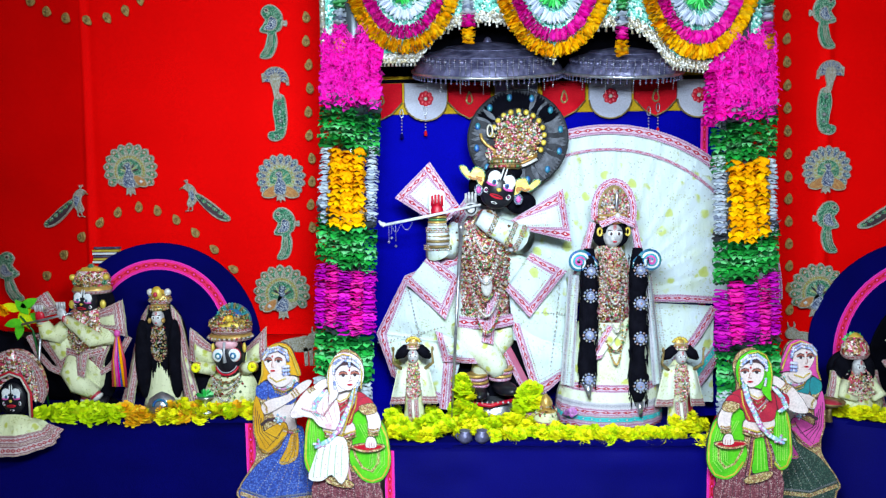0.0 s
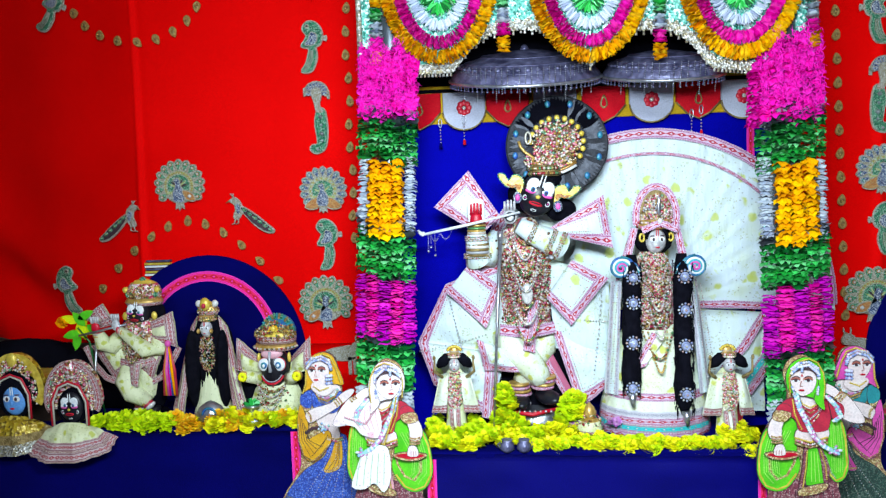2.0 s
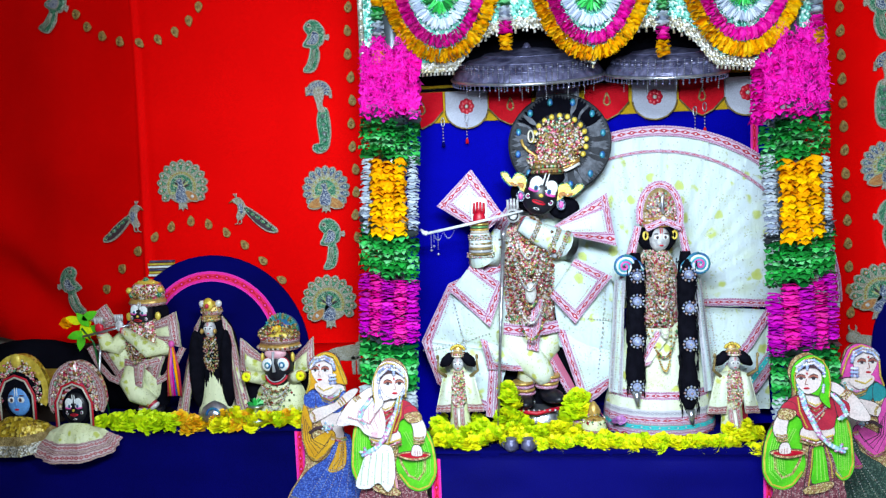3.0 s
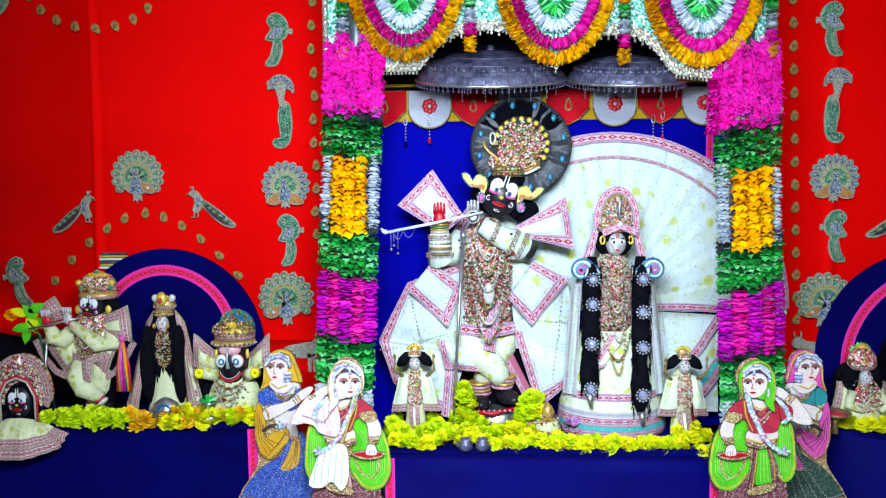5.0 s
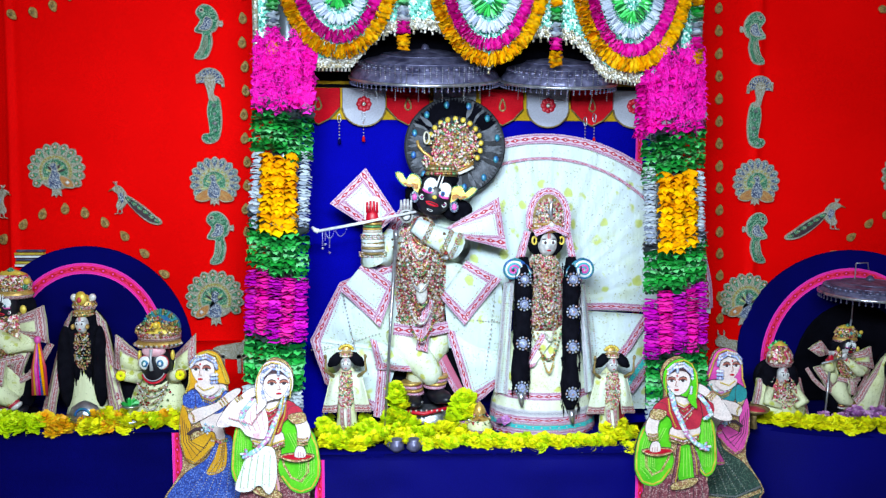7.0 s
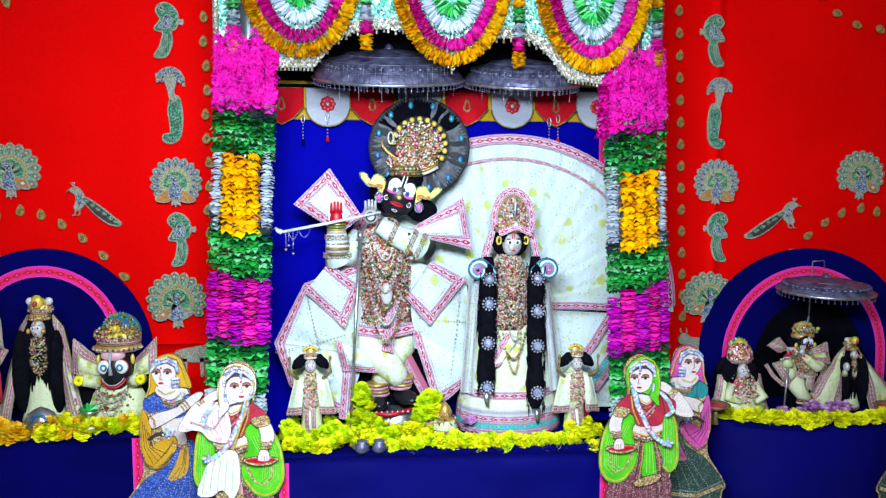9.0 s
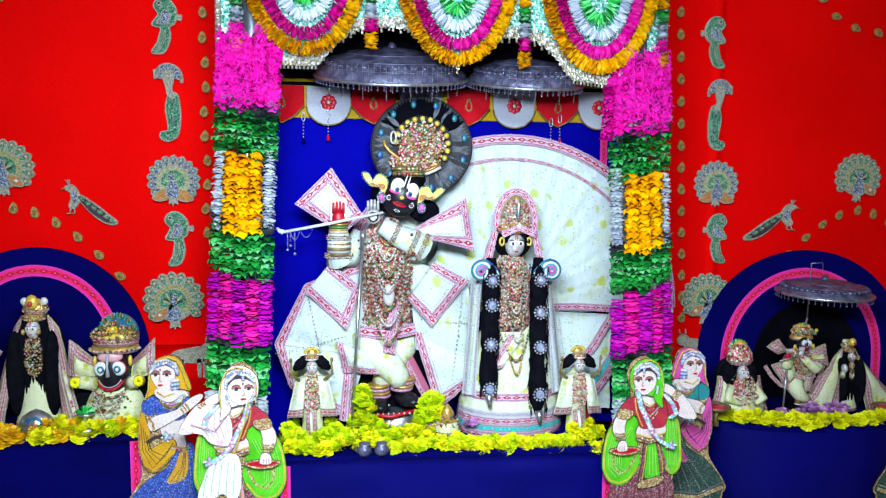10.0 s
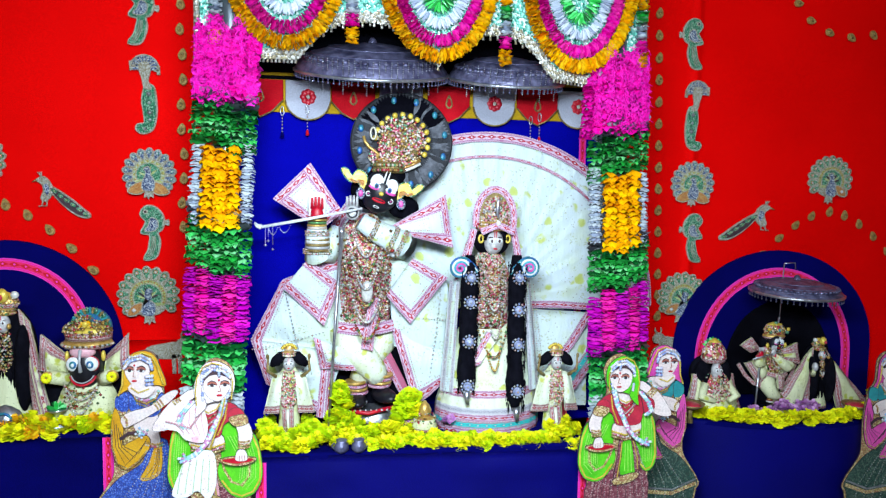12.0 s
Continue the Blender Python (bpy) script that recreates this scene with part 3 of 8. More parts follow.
            for ring, q in ((0, 0.55), (1, 1.0)):
                for j in range(n):
                    t = 2 * math.pi * j / n + ph
                    k = rr * q * (1 + 0.10 * math.sin(lobes * t + ph) + rnd.uniform(-0.06, 0.06))
                    lift = step * (cup * q * q + wave * q * (math.sin(lobes * t * 1.5 + 2 * ph) + rnd.uniform(-0.35, 0.35)))
                    vs.append(p + k * (math.cos(t) * e1 + squash * math.sin(t) * e2) + d * lift)
            self.add(vs, [(0, j + 1, (j + 1) % n + 1) for j in range(n)] + [(j + 1, n + j + 1, n + (j + 1) % n + 1, (j + 1) % n + 1) for j in range(n)], mat, True)


def part(name, b, parent, label=""):
    """One mesh, in its parent's own coordinates."""
    ob = new(name, b.data(name))
    ob.parent = parent
    return tagged(ob, label)


def share(name, data, parent, m):
    ob = new(name, data)
    ob.parent = parent
    ob.matrix_basis = m
    return ob


def thing(name, at, label, category, group=""):
    ob = new(name)
    ob.location = at
    ob.empty_display_size = 0.05
    return tagged(ob, label, category, group)


def solo(name, b, origin, label, category, group="", kind=""):
    ob = new(name, b.data(name, origin))
    ob.location = origin
    return tagged(ob, label, category, group, kind)


def circle(cx, cz, r, n=16, rz=None, a0=0.0):
    rz = rz or r
    return [(cx + r * math.cos(2 * math.pi * i / n + a0), cz + rz * math.sin(2 * math.pi * i / n + a0)) for i in range(n)]


def turned(outline, deg, at=(0, 0)):
    c, s = math.cos(radians(deg)), math.sin(radians(deg))
    return [(at[0] + x * c - z * s, at[1] + x * s + z * c) for x, z in outline]


def smooth(ctrl, k=4):
    """A closed smooth outline through a few corners."""
    n, out = len(ctrl), []
    for i in range(n):
        p0, p1, p2, p3 = (ctrl[(i + j) % n] for j in (-1, 0, 1, 2))
        for q in range(k):
            t = q / k
            out.append(tuple(0.5 * (2 * p1[a] + (p2[a] - p0[a]) * t + (2 * p0[a] - 5 * p1[a] + 4 * p2[a] - p3[a]) * t * t + (3 * p1[a] - p0[a] - 3 * p2[a] + p3[a]) * t ** 3) for a in (0, 1)))
    return out


def grown(outline, d):
    """The outline moved outward by d."""
    n = len(outline)
    area = sum(outline[i][0] * outline[(i + 1) % n][1] - outline[(i + 1) % n][0] * outline[i][1] for i in range(n))
    s = 1 if area > 0 else -1
    out = []
    for i in range(n):
        (x0, z0), (x1, z1) = outline[i - 1], outline[(i + 1) % n]
        dx, dz = x1 - x0, z1 - z0
        L = math.hypot(dx, dz) or 1
        out.append((outline[i][0] + s * d * dz / L, outline[i][1] - s * d * dx / L))
    return out


def leaf(length, width, n=7):
    """A pointed leaf that grows along +z from the origin."""
    side = [(width * math.sin(math.pi * (i / n)) ** 0.8 * (1 - 0.25 * i / n), length * i / n) for i in range(1, n)]
    return [(0, 0)] + side + [(0, length)] + [(-x, z) for x, z in side[::-1]]


def arc3(cx, cz, a, b, y, t0, t1, n=24):
    return [(cx + a * math.cos(radians(t0 + (t1 - t0) * i / n)), y, cz + b * math.sin(radians(t0 + (t1 - t0) * i / n))) for i in range(n + 1)]

# ======================= the room =======================


def slab(name, c, size, mat, label):
    b = Mesher()
    b.box((0, 0, 0), size, mat)
    ob = new(name, b.data(name))
    ob.location = c
    return tagged(ob, label, "", "", "structure")


slab("floor", (0.2, 0.25, -0.05), (8.2, 7.1, 0.1), MARBLE, "pale polished marble floor")
slab("ceiling", (0.2, 0.25, 3.06), (8.2, 7.1, 0.1), CEILING_PAINT, "plain white painted ceiling")
slab("wall_north", (0.2, 3.65, 1.5), (8.2, 0.2, 3.0), WALL_PAINT, "cream wall hidden behind red cloth")
slab("wall_south", (0.2, -3.2, 1.5), (8.2, 0.2, 3.0), WALL_PAINT, "cream painted wall")
slab("wall_west", (-3.8, 0.225, 1.5), (0.2, 6.65, 3.0), WALL_PAINT, "cream painted wall")
slab("wall_east", (4.2, 0.225, 1.5), (0.2, 6.65, 3.0), WALL_PAINT, "cream painted wall")


def red_curtain(x0, x1, zlow, label, folds):
    """A stretched red cloth with seams, soft drapes and creases, with a real thickness."""
    nx, nz, top = 400, 64, 2.98
    vs = []
    for j in range(nz + 1):
        for i in range(nx + 1):
            x = x0 + (x1 - x0) * i / nx
            z = zlow + (top - zlow) * j / nz
            vs.append((x, 3.0 - folds(x, z), z))
    m = nx + 1
    fs = [(j * m + i, j * m + i + 1, (j + 1) * m + i + 1, (j + 1) * m + i) for j in range(nz) for i in range(nx)]
    b = Mesher()
    b.add(vs, fs, RED, True)
    o = [(x, y + 0.012, z) for x, y, z in vs]
    b.add(o, [f[::-1] for f in fs], RED, True)
    return solo("red_curtain", b, ((x0 + x1) / 2, 3.0, zlow), label, "curtain", "red backdrop cloths")


TURN = 0.36   # how fast the cloth falls back past the seam


def bump1(t, w):
    return math.exp(-(t / w) ** 2)


def folds_left(x, z):
    seam = 0.012 * bump1(x + 1.548 + 0.010 * math.sin(2 * z), 0.011) - 0.004 * bump1(x + 1.52, 0.02)
    sag = 0.010 * noise.noise(Vector((x * 1.4, 0.3, z * 0.8)))
    side = max(0.0, -1.7 - x)
    side = min(side, 0.7)
    crease = 0.085 * side * math.sin(13 * (z + 0.45 * x) + 2.0 + noise.noise(Vector((x * 3, z * 3, 1.0)))) * max(0.0, 1.95 - z) + 0.016 * side * math.sin(9 * x)
    return 0.002 + seam + sag + crease - TURN * min(1.0, max(0.0, -1.56 - x))


def folds_right(x, z):
    seam = 0.013 * bump1(x - 1.563, 0.02)
    line = 1.955 - 0.05 * min(1.0, max(0.0, (x - 1.65) / 0.5))
    crease = 0.016 * bump1(z - line, 0.014) * min(1.0, max(0.0, (x - 1.62) * 6)) - 0.006 * bump1(z - line - 0.03, 0.03) * min(1.0, max(0.0, (x - 1.62) * 6))
    sag = 0.008 * noise.noise(Vector((x * 1.5, 4.3, z * 0.9)))
    return 0.002 + seam + crease + sag


red_curtain(-3.65, -0.42, 0.98, "bright red satin backdrop cloth with a stitched seam", folds_left)
red_curtain(1.12, 4.0, 0.02, "bright red satin backdrop cloth with a crease", folds_right)
b = Mesher()
b.panel((-1.75, 2.985, 0.98), (-0.42, 2.985, 0.98), (-0.42, 2.985, 0.05), (-1.75, 2.985, 0.05), RED, 0.0, n=16)
solo("red_cloth", b, (-1.0, 2.985, 0.05), "red satin cloth below the backdrop seam", "cloth")

# unseen fittings, added at the two lamps, that hang from the ceiling
for lx, ly, lz, lw in ((0.03, 0.63, 1.97, 0.66), (-0.05, -1.13, 2.64, 1.25)):
    fit_ob = thing("unseen_tube_light", (lx, ly, lz), "slim white hanging tube light, added out of view", "light", "tube lights")
    b = Mesher()
    b.box((0, -0.02, 0.02), (lw, 0.10, 0.03), CEILING_PAINT, None, 0.008)
    part("housing", b, fit_ob)
    b = Mesher()
    b.tube([(-lw * 0.46, 0.0, 0.0), (lw * 0.46, 0.0, 0.0)], 0.011, TUBE_GLOW, 10)
    part("tube", b, fit_ob, "glowing white tube")
    for s in (-1, 1):
        b = Mesher()
        b.tube([(s * lw * 0.35, -0.02, 0.03), (s * lw * 0.35, -0.02, 3.01 - lz)], 0.006, SILVER, 8)
        part("rod", b, fit_ob)

# ======================= patches on the red cloth =======================
PY = -0.004   # the back of a patch against the cloth


def flower_peacock(name, r, winged, sx=1):
    """A round peacock patch: fan of eye feathers, inner fan, bird."""
    top = thing(name, (0, -9, 0), "round sequinned peacock patch with a fan of eye feathers", "patch", "peacock patches on the red cloth")
    b = Mesher()
    b.plate(circle(0, 0, r * 0.72, 28, r * 0.71), PY - 0.004, 0.006, THREAD, 0.04)
    part("tail_cloth", b, top, "silver thread cloth")
    eye = Mesher()
    er = r * 0.19
    eye.plate(smooth([(0, er), (er * 0.86, er * 0.2), (er * 0.5, -er * 0.9), (0, -er * 2.0), (-er * 0.5, -er * 0.9), (-er * 0.86, er * 0.2)], 3), PY - 0.007, 0.008, THREAD, 0.1)
    eye.plate(smooth([(0, er * 0.70), (er * 0.58, er * 0.1), (er * 0.30, -er * 0.7), (0, -er * 1.3), (-er * 0.30, -er * 0.7), (-er * 0.58, er * 0.1)], 3), PY - 0.009, 0.004, PATCH_GREEN if not winged else PATCH_BLUE, 0.1)
    eye.plate(circle(0, er * 0.08, er * 0.36, 10), PY - 0.011, 0.004, PATCH_ORANGE if not winged else PATCH_GREEN, 0.2)
    eye.bead((0, PY - 0.012, er * 0.06), er * 0.26, GEM)
    data = eye.data("feather_eye")
    for i in range(13):
        a = radians(-34 + 248 * i / 12)
        share("feather_eye", data, top, pose(r * 0.84 * math.cos(a), 0, r * 0.82 * math.sin(a), 0, -math.degrees(a) + 90, 0))
    b = Mesher()
    b.plate([(p[0], p[2]) for p in arc3(0, -r * 0.05, r * 0.60, r * 0.60, 0, -30, 210, 26)], PY - 0.0115, 0.004, THREAD_LIME)
    part("lime_fan", b, top, "lime thread fan")
    b = Mesher()
    b.plate([(p[0], p[2]) for p in arc3(0, -r * 0.05, r * 0.46, r * 0.46, 0, -25, 205, 26)], PY - 0.0135, 0.004, PATCH_GREEN)
    part("green_fan", b, top, "dark green sequin fan")
    b = Mesher()
    for i in range(22):
        a = radians(-22 + 224 * i / 21)
        b.bead((r * 0.53 * math.cos(a), PY - 0.013, -r * 0.05 + r * 0.53 * math.sin(a)), r * 0.04, (PATCH_ORANGE if not winged else GEM, GOLD)[i % 2])
    b.tube([(p[0], PY - 0.012, p[2]) for p in arc3(0, -r * 0.05, r * 0.60, r * 0.60, 0, -30, 210, 24)], r * 0.022, THREAD, 6)
    b.tube([(p[0], PY - 0.014, p[2]) for p in arc3(0, -r * 0.05, r * 0.46, r * 0.46, 0, -25, 205, 24)], r * 0.020, THREAD, 6)
    part("inner_band", b, top, "beaded gold thread band")
    b = Mesher()
    for i in range(8):
        a = -70 + 20 * i
        b.plate(turned(leaf(r * 0.40, r * 0.045, 5), a, (0, -r * 0.1)), PY - 0.016, 0.004, THREAD_LIME if i % 2 else (LINE_DARK if not winged else PATCH_GREEN))
    part("feather_fan", b, top, "green and dark feather fan")
    b = Mesher()
    body = smooth([(-0.20 * r, -0.62 * r), (0.16 * r, -0.66 * r), (0.22 * r, -0.3 * r), (0.08 * r * sx, -0.06 * r), (0.05 * r * sx, 0.16 * r), (-0.04 * r * sx, 0.26 * r), (-0.18 * r * sx, 0.17 * r), (-0.10 * r * sx, 0.08 * r), (-0.12 * r * sx, -0.10 * r), (-0.22 * r, -0.32 * r)], 3)
    b.plate(grown(body, 0.03 * r), PY - 0.018, 0.006, THREAD)
    b.plate(body, PY - 0.020, 0.006, PATCH_BLUE, 0.06)
    b.bead((-0.04 * r * sx, PY - 0.021, 0.18 * r), 0.045 * r, GEM)
    part("bird", b, top, "blue and silver sequinned bird")
    if winged:
        for s in (-1, 1):
            b = Mesher()
            wing = smooth([(0.1 * s * r, -0.30 * r), (0.50 * s * r, -0.42 * r), (0.76 * s * r, -0.70 * r), (0.45 * s * r, -0.80 * r), (0.14 * s * r, -0.66 * r)], 3)
            b.plate(grown(wing, 0.03 * r), PY - 0.0155, 0.006, THREAD)
            b.plate(wing, PY - 0.017, 0.006, PATCH_ORANGE, 0.08)
            part("wing", b, top, "orange thread wing")
    else:
        b = Mesher()
        drop = smooth([(0.20 * r * sx, -0.22 * r), (0.52 * r * sx, -0.34 * r), (0.66 * r * sx, -0.60 * r), (0.40 * r * sx, -0.60 * r), (0.24 * r * sx, -0.44 * r)], 3)
        b.plate(grown(drop, 0.035 * r), PY - 0.0215, 0.006, THREAD)
        b.plate(drop, PY - 0.023, 0.005, PATCH_ORANGE, 0.08)
        b.bead((0.45 * r * sx, PY - 0.024, -0.45 * r), 0.09 * r, GEM)
        part("wing", b, top, "orange wing with a clear gem")
    b = Mesher()
    b.plate([(-0.14 * r, -0.62 * r), (0.14 * r, -0.62 * r), (0.18 * r, -0.94 * r), (0.06 * r, -0.86 * r), (-0.02 * r, -1.0 * r), (-0.07 * r, -0.88 * r), (-0.19 * r, -0.95 * r)], PY - 0.012, 0.006, THREAD, 0.08)
    part("feet", b, top)
    return top


def parrot(name, sx):
    top = thing(name, (0, -9, 0), "green sequinned parrot patch with silver outline", "patch", "parrot patches on the red cloth")
    body = smooth([(sx * x, z) for x, z in ((-0.040, 0.100), (-0.018, 0.108), (0.008, 0.098), (0.028, 0.072), (0.032, 0.040), (0.022, 0.014), (0.006, 0.002), (0.012, -0.030), (0.008, -0.062), (-0.010, -0.098), (-0.050, -0.102), (-0.032, -0.070), (-0.024, -0.036), (-0.022, -0.004), (-0.054, 0.004), (-0.042, 0.026), (-0.032, 0.048), (-0.042, 0.062), (-0.052, 0.078))], 3)
    b = Mesher()
    b.plate(grown(body, 0.0055), PY - 0.003, 0.006, THREAD, 0.02)
    part("outline", b, top, "silver thread outline")
    b = Mesher()
    b.plate(body, PY - 0.007, 0.005, PATCH_GREEN, 0.04)
    part("body", b, top)
    b = Mesher()
    wing = smooth([(sx * x, z) for x, z in ((-0.014, 0.062), (0.010, 0.052), (0.012, 0.024), (-0.008, 0.008), (-0.040, 0.010), (-0.024, 0.032))], 3)
    b.plate(wing, PY - 0.010, 0.004, PATCH_BLUE, 0.05)
    b.tube([(x, PY - 0.010, z) for x, z in wing], 0.0022, THREAD, 5, 1.0, True)
    part("wing", b, top, "wing edged in silver thread")
    b = Mesher()
    for q in (-1, 0, 1):
        b.tube([(sx * (-0.008 + 0.005 * q), PY - 0.009, -0.012), (sx * (-0.009 + 0.007 * q), PY - 0.009, -0.05), (sx * (-0.028 + 0.009 * q), PY - 0.009, -0.092)], 0.0018, THREAD, 5)
    part("tail_line", b, top, "silver thread tail lines")
    b = Mesher()
    b.plate(turned([(-0.004, -0.006), (0.022, -0.014), (0.026, 0.0), (0.022, 0.014), (-0.004, 0.006)], 0 if sx > 0 else 180, (sx * 0.03, 0.04)), PY - 0.004, 0.005, THREAD, 0.05)
    part("perch", b, top)
    b = Mesher()
    b.plate([(sx * x, z) for x, z in circle(-0.032, 0.086, 0.010, 10)], PY - 0.010, 0.004, THREAD, 0.1)
    b.plate([(sx * x, z) for x, z in circle(-0.032, 0.086, 0.005, 10)], PY - 0.012, 0.004, LINE_DARK, 0.1)
    part("eye", b, top)
    return top


def long_peacock(name, sx):
    top = thing(name, (0, -9, 0), "long-tailed peacock patch in green sequins and silver thread", "patch", "long peacock patches on the red cloth")
    b = Mesher()
    b.plate([(sx * x, z) for x, z in [(0.052 * math.cos(radians(a)), 0.098 + 0.050 * math.sin(radians(a))) for a in range(-10, 191, 14)]], PY - 0.005, 0.007, PATCH_BLUE, 0.05)
    part("crest", b, top, "dark blue crest fan")
    b = Mesher()
    for i in range(9):
        a = radians(10 + 20 * i)
        b.tube([(sx * 0.012 * math.cos(a), PY - 0.008, 0.10 + 0.012 * math.sin(a)), (sx * 0.05 * math.cos(a), PY - 0.008, 0.098 + 0.048 * math.sin(a))], 0.002, THREAD, 5)
    b.tube([(sx * p[0], PY - 0.008, p[2]) for p in arc3(0, 0.098, 0.053, 0.051, 0, -10, 190, 18)], 0.003, THREAD, 5)
    part("crest_rays", b, top, "silver thread rays")
    b = Mesher()
    b.plate([(sx * x, z) for x, z in smooth([(-0.018, 0.118), (0.012, 0.122), (0.022, 0.09), (0.012, 0.05), (0.024, 0.02), (-0.006, 0.02), (-0.014, 0.06), (-0.022, 0.09)], 3)], PY - 0.012, 0.008, THREAD, 0.08)
    part("neck", b, top, "silver thread neck and head")
    tail = [(sx * x, z) for x, z in smooth([(-0.002, 0.03), (0.026, 0.03), (0.034, -0.02), (0.032, -0.08), (0.016, -0.135), (-0.022, -0.15), (-0.044, -0.135), (-0.038, -0.118), (-0.012, -0.112), (-0.012, -0.07), (-0.016, -0.02)], 3)]
    b = Mesher()
    b.plate(grown(tail, 0.005), PY - 0.003, 0.006, THREAD, 0.02)
    part("tail_outline", b, top)
    b = Mesher()
    b.plate(tail, PY - 0.007, 0.005, PATCH_GREEN, 0.04)
    for z, q in ((0.0, 0.011), (-0.035, 0.008), (-0.072, 0.012), (-0.10, 0.008), (-0.135, 0.008)):
        b.bead((sx * (0.01 if z > -0.11 else -0.012), PY - 0.009, z), q, SILVER)
    part("tail", b, top, "green sequin tail with silver gems")
    for s in (-1, 1):
        b = Mesher()
        b.box((sx * s * 0.05, PY - 0.004, 0.10 - 0.01 * s), (0.012, 0.006, 0.034), THREAD)
        b.box((sx * s * 0.042, PY - 0.004, 0.10 - 0.01 * s), (0.018, 0.006, 0.008), THREAD)
        part("foot", b, top)
    return top


def slant_peacock(name, sx):
    """A bird at its upper end, with a tail of leaves that runs down and outward."""
    top = thing(name, (0, -9, 0), "small peacock patch with a slanting green leaf tail", "patch", "slanting peacock patches on the red cloth")
    b = Mesher()
    b.plate([(sx * x, z) for x, z in smooth([(-0.088, 0.075), (-0.062, 0.088), (-0.040, 0.070), (-0.030, 0.040), (-0.035, 0.012), (-0.060, -0.012), (-0.078, 0.0), (-0.066, 0.03), (-0.068, 0.055)], 3)], PY - 0.006, 0.008, THREAD, 0.06)
    for q in (-1, 0, 1):
        b.tube([(sx * -0.066, PY - 0.006, 0.086), (sx * (-0.070 + 0.008 * q), PY - 0.006, 0.104)], 0.002, THREAD, 5)
    b.tube([(sx * -0.084, PY - 0.006, 0.074), (sx * -0.100, PY - 0.006, 0.066)], [0.004, 0.002], OLD_GOLD, 5)
    part("bird", b, top, "silver thread bird")
    for q in (0, 1):
        leg = Mesher()
        leg.tube([(sx * (-0.068 + 0.014 * q), PY - 0.005, -0.004), (sx * (-0.074 + 0.018 * q), PY - 0.005, -0.026), (sx * (-0.086 + 0.018 * q), PY - 0.005, -0.028)], 0.0028, THREAD, 5)
        part("leg", leg, top)
    b = Mesher()
    b.plate([(sx * x, z) for x, z in smooth([(-0.062, 0.05), (-0.046, 0.056), (-0.042, 0.03), (-0.052, 0.012)], 3)], PY - 0.009, 0.005, PATCH_BLUE, 0.06)
    part("wing", b, top)
    out = Mesher()
    out.plate([(sx * x, z) for x, z in smooth([(-0.045, 0.035), (-0.028, 0.045), (0.03, 0.0), (0.07, -0.04), (0.098, -0.068), (0.09, -0.085), (0.05, -0.075), (0.0, -0.03)], 3)], PY - 0.003, 0.006, THREAD, 0.02)
    part("tail_outline", out, top, "gold and silver thread outline")
    inner = Mesher()
    inner.plate([(sx * x, z) for x, z in smooth([(-0.036, 0.032), (-0.026, 0.036), (0.026, -0.004), (0.064, -0.042), (0.088, -0.068), (0.084, -0.076), (0.050, -0.066), (0.0, -0.022)], 3)], PY - 0.007, 0.005, LINE_DARK)
    part("tail", inner, top, "dark tail cloth")
    for i in range(6):
        t = i / 5
        b = Mesher()
        b.plate([(sx * x, z) for x, z in turned(circle(0, 0, 0.012, 10, 0.008), -38, (-0.024 + 0.105 * t, 0.028 - 0.096 * t))], PY - 0.010, 0.006, PATCH_GREEN, 0.2)
        b.bead((sx * (-0.024 + 0.105 * t), PY - 0.010, 0.028 - 0.096 * t), 0.004, THREAD_LIME)
        part("leaf", b, top)
    return top


def paisley(name):
    b = Mesher()
    b.plate(smooth([(0.0, 0.026), (0.014, 0.012), (0.016, -0.010), (0.0, -0.022), (-0.015, -0.010), (-0.013, 0.008)], 3), PY - 0.004, 0.007, PATCH_GOLD, 0.12)
    b.plate(smooth([(0.0, 0.012), (0.008, 0.0), (0.0, -0.013), (-0.008, -0.002)], 3), PY - 0.007, 0.004, OLD_GOLD, 0.15)
    b.bead((0, PY - 0.008, -0.004), 0.005, GOLD)
    ob = new(name, b.data(name))
    ob.location = (0, -9, 0)
    ob.scale = (0.82, 1, 0.82)
    return tagged(ob, "small gold paisley patch sewn on red cloth", "patch", "gold paisley patches on the red cloth")


WY = 2.985


def put_all(proto, spots):
    """The first spot takes the thing itself, the others copies."""
    for i, (x, z, turn) in enumerate(spots):
        m = pose(x, WY, z, 0, turn, 0)
        if x < -1.56:                    # on the part of the cloth that falls back
            k = (3.0 - TURN * 1.56) / (3.0 + TURN * x)
            m = pose(x * k, WY * k - 0.004, 1.6 + (z - 1.6) * k, 0, turn, -math.degrees(math.atan(TURN))) @ Matrix.Diagonal((1.28 * k, 1, k, 1))
        if i:
            copy_thing(proto, m)
        else:
            proto.matrix_basis = m


put_all(flower_peacock("peacock_patch", 0.112, False), [(-1.360, 1.693, 0), (2.236, 1.682, 4)])
put_all(flower_peacock("peacock_patch", 0.119, False, -1), [(-0.741, 1.165, -3), (1.537, 1.140, 6)])
put_all(flower_peacock("peacock_patch", 0.102, True), [(-0.729, 1.649, 1), (1.562, 1.651, 3), (-0.741, 2.545, 0), (1.505, 2.552, 0)])
put_all(parrot("parrot_patch", 1), [(-0.740, 2.248, 4), (-0.709, 1.415, -3), (-1.874, 2.46, 30)])
put_all(parrot("parrot_patch", -1), [(1.524, 2.256, -2), (1.563, 1.408, 0), (-1.905, 1.240, -14)])
put_all(long_peacock("peacock_patch", 1), [(-0.735, 1.957, -2)])
put_all(long_peacock("peacock_patch", -1), [(1.556, 1.951, 4)])
put_all(slant_peacock("peacock_patch", 1), [(-1.052, 1.549, -4), (2.66, 1.47, 0)])
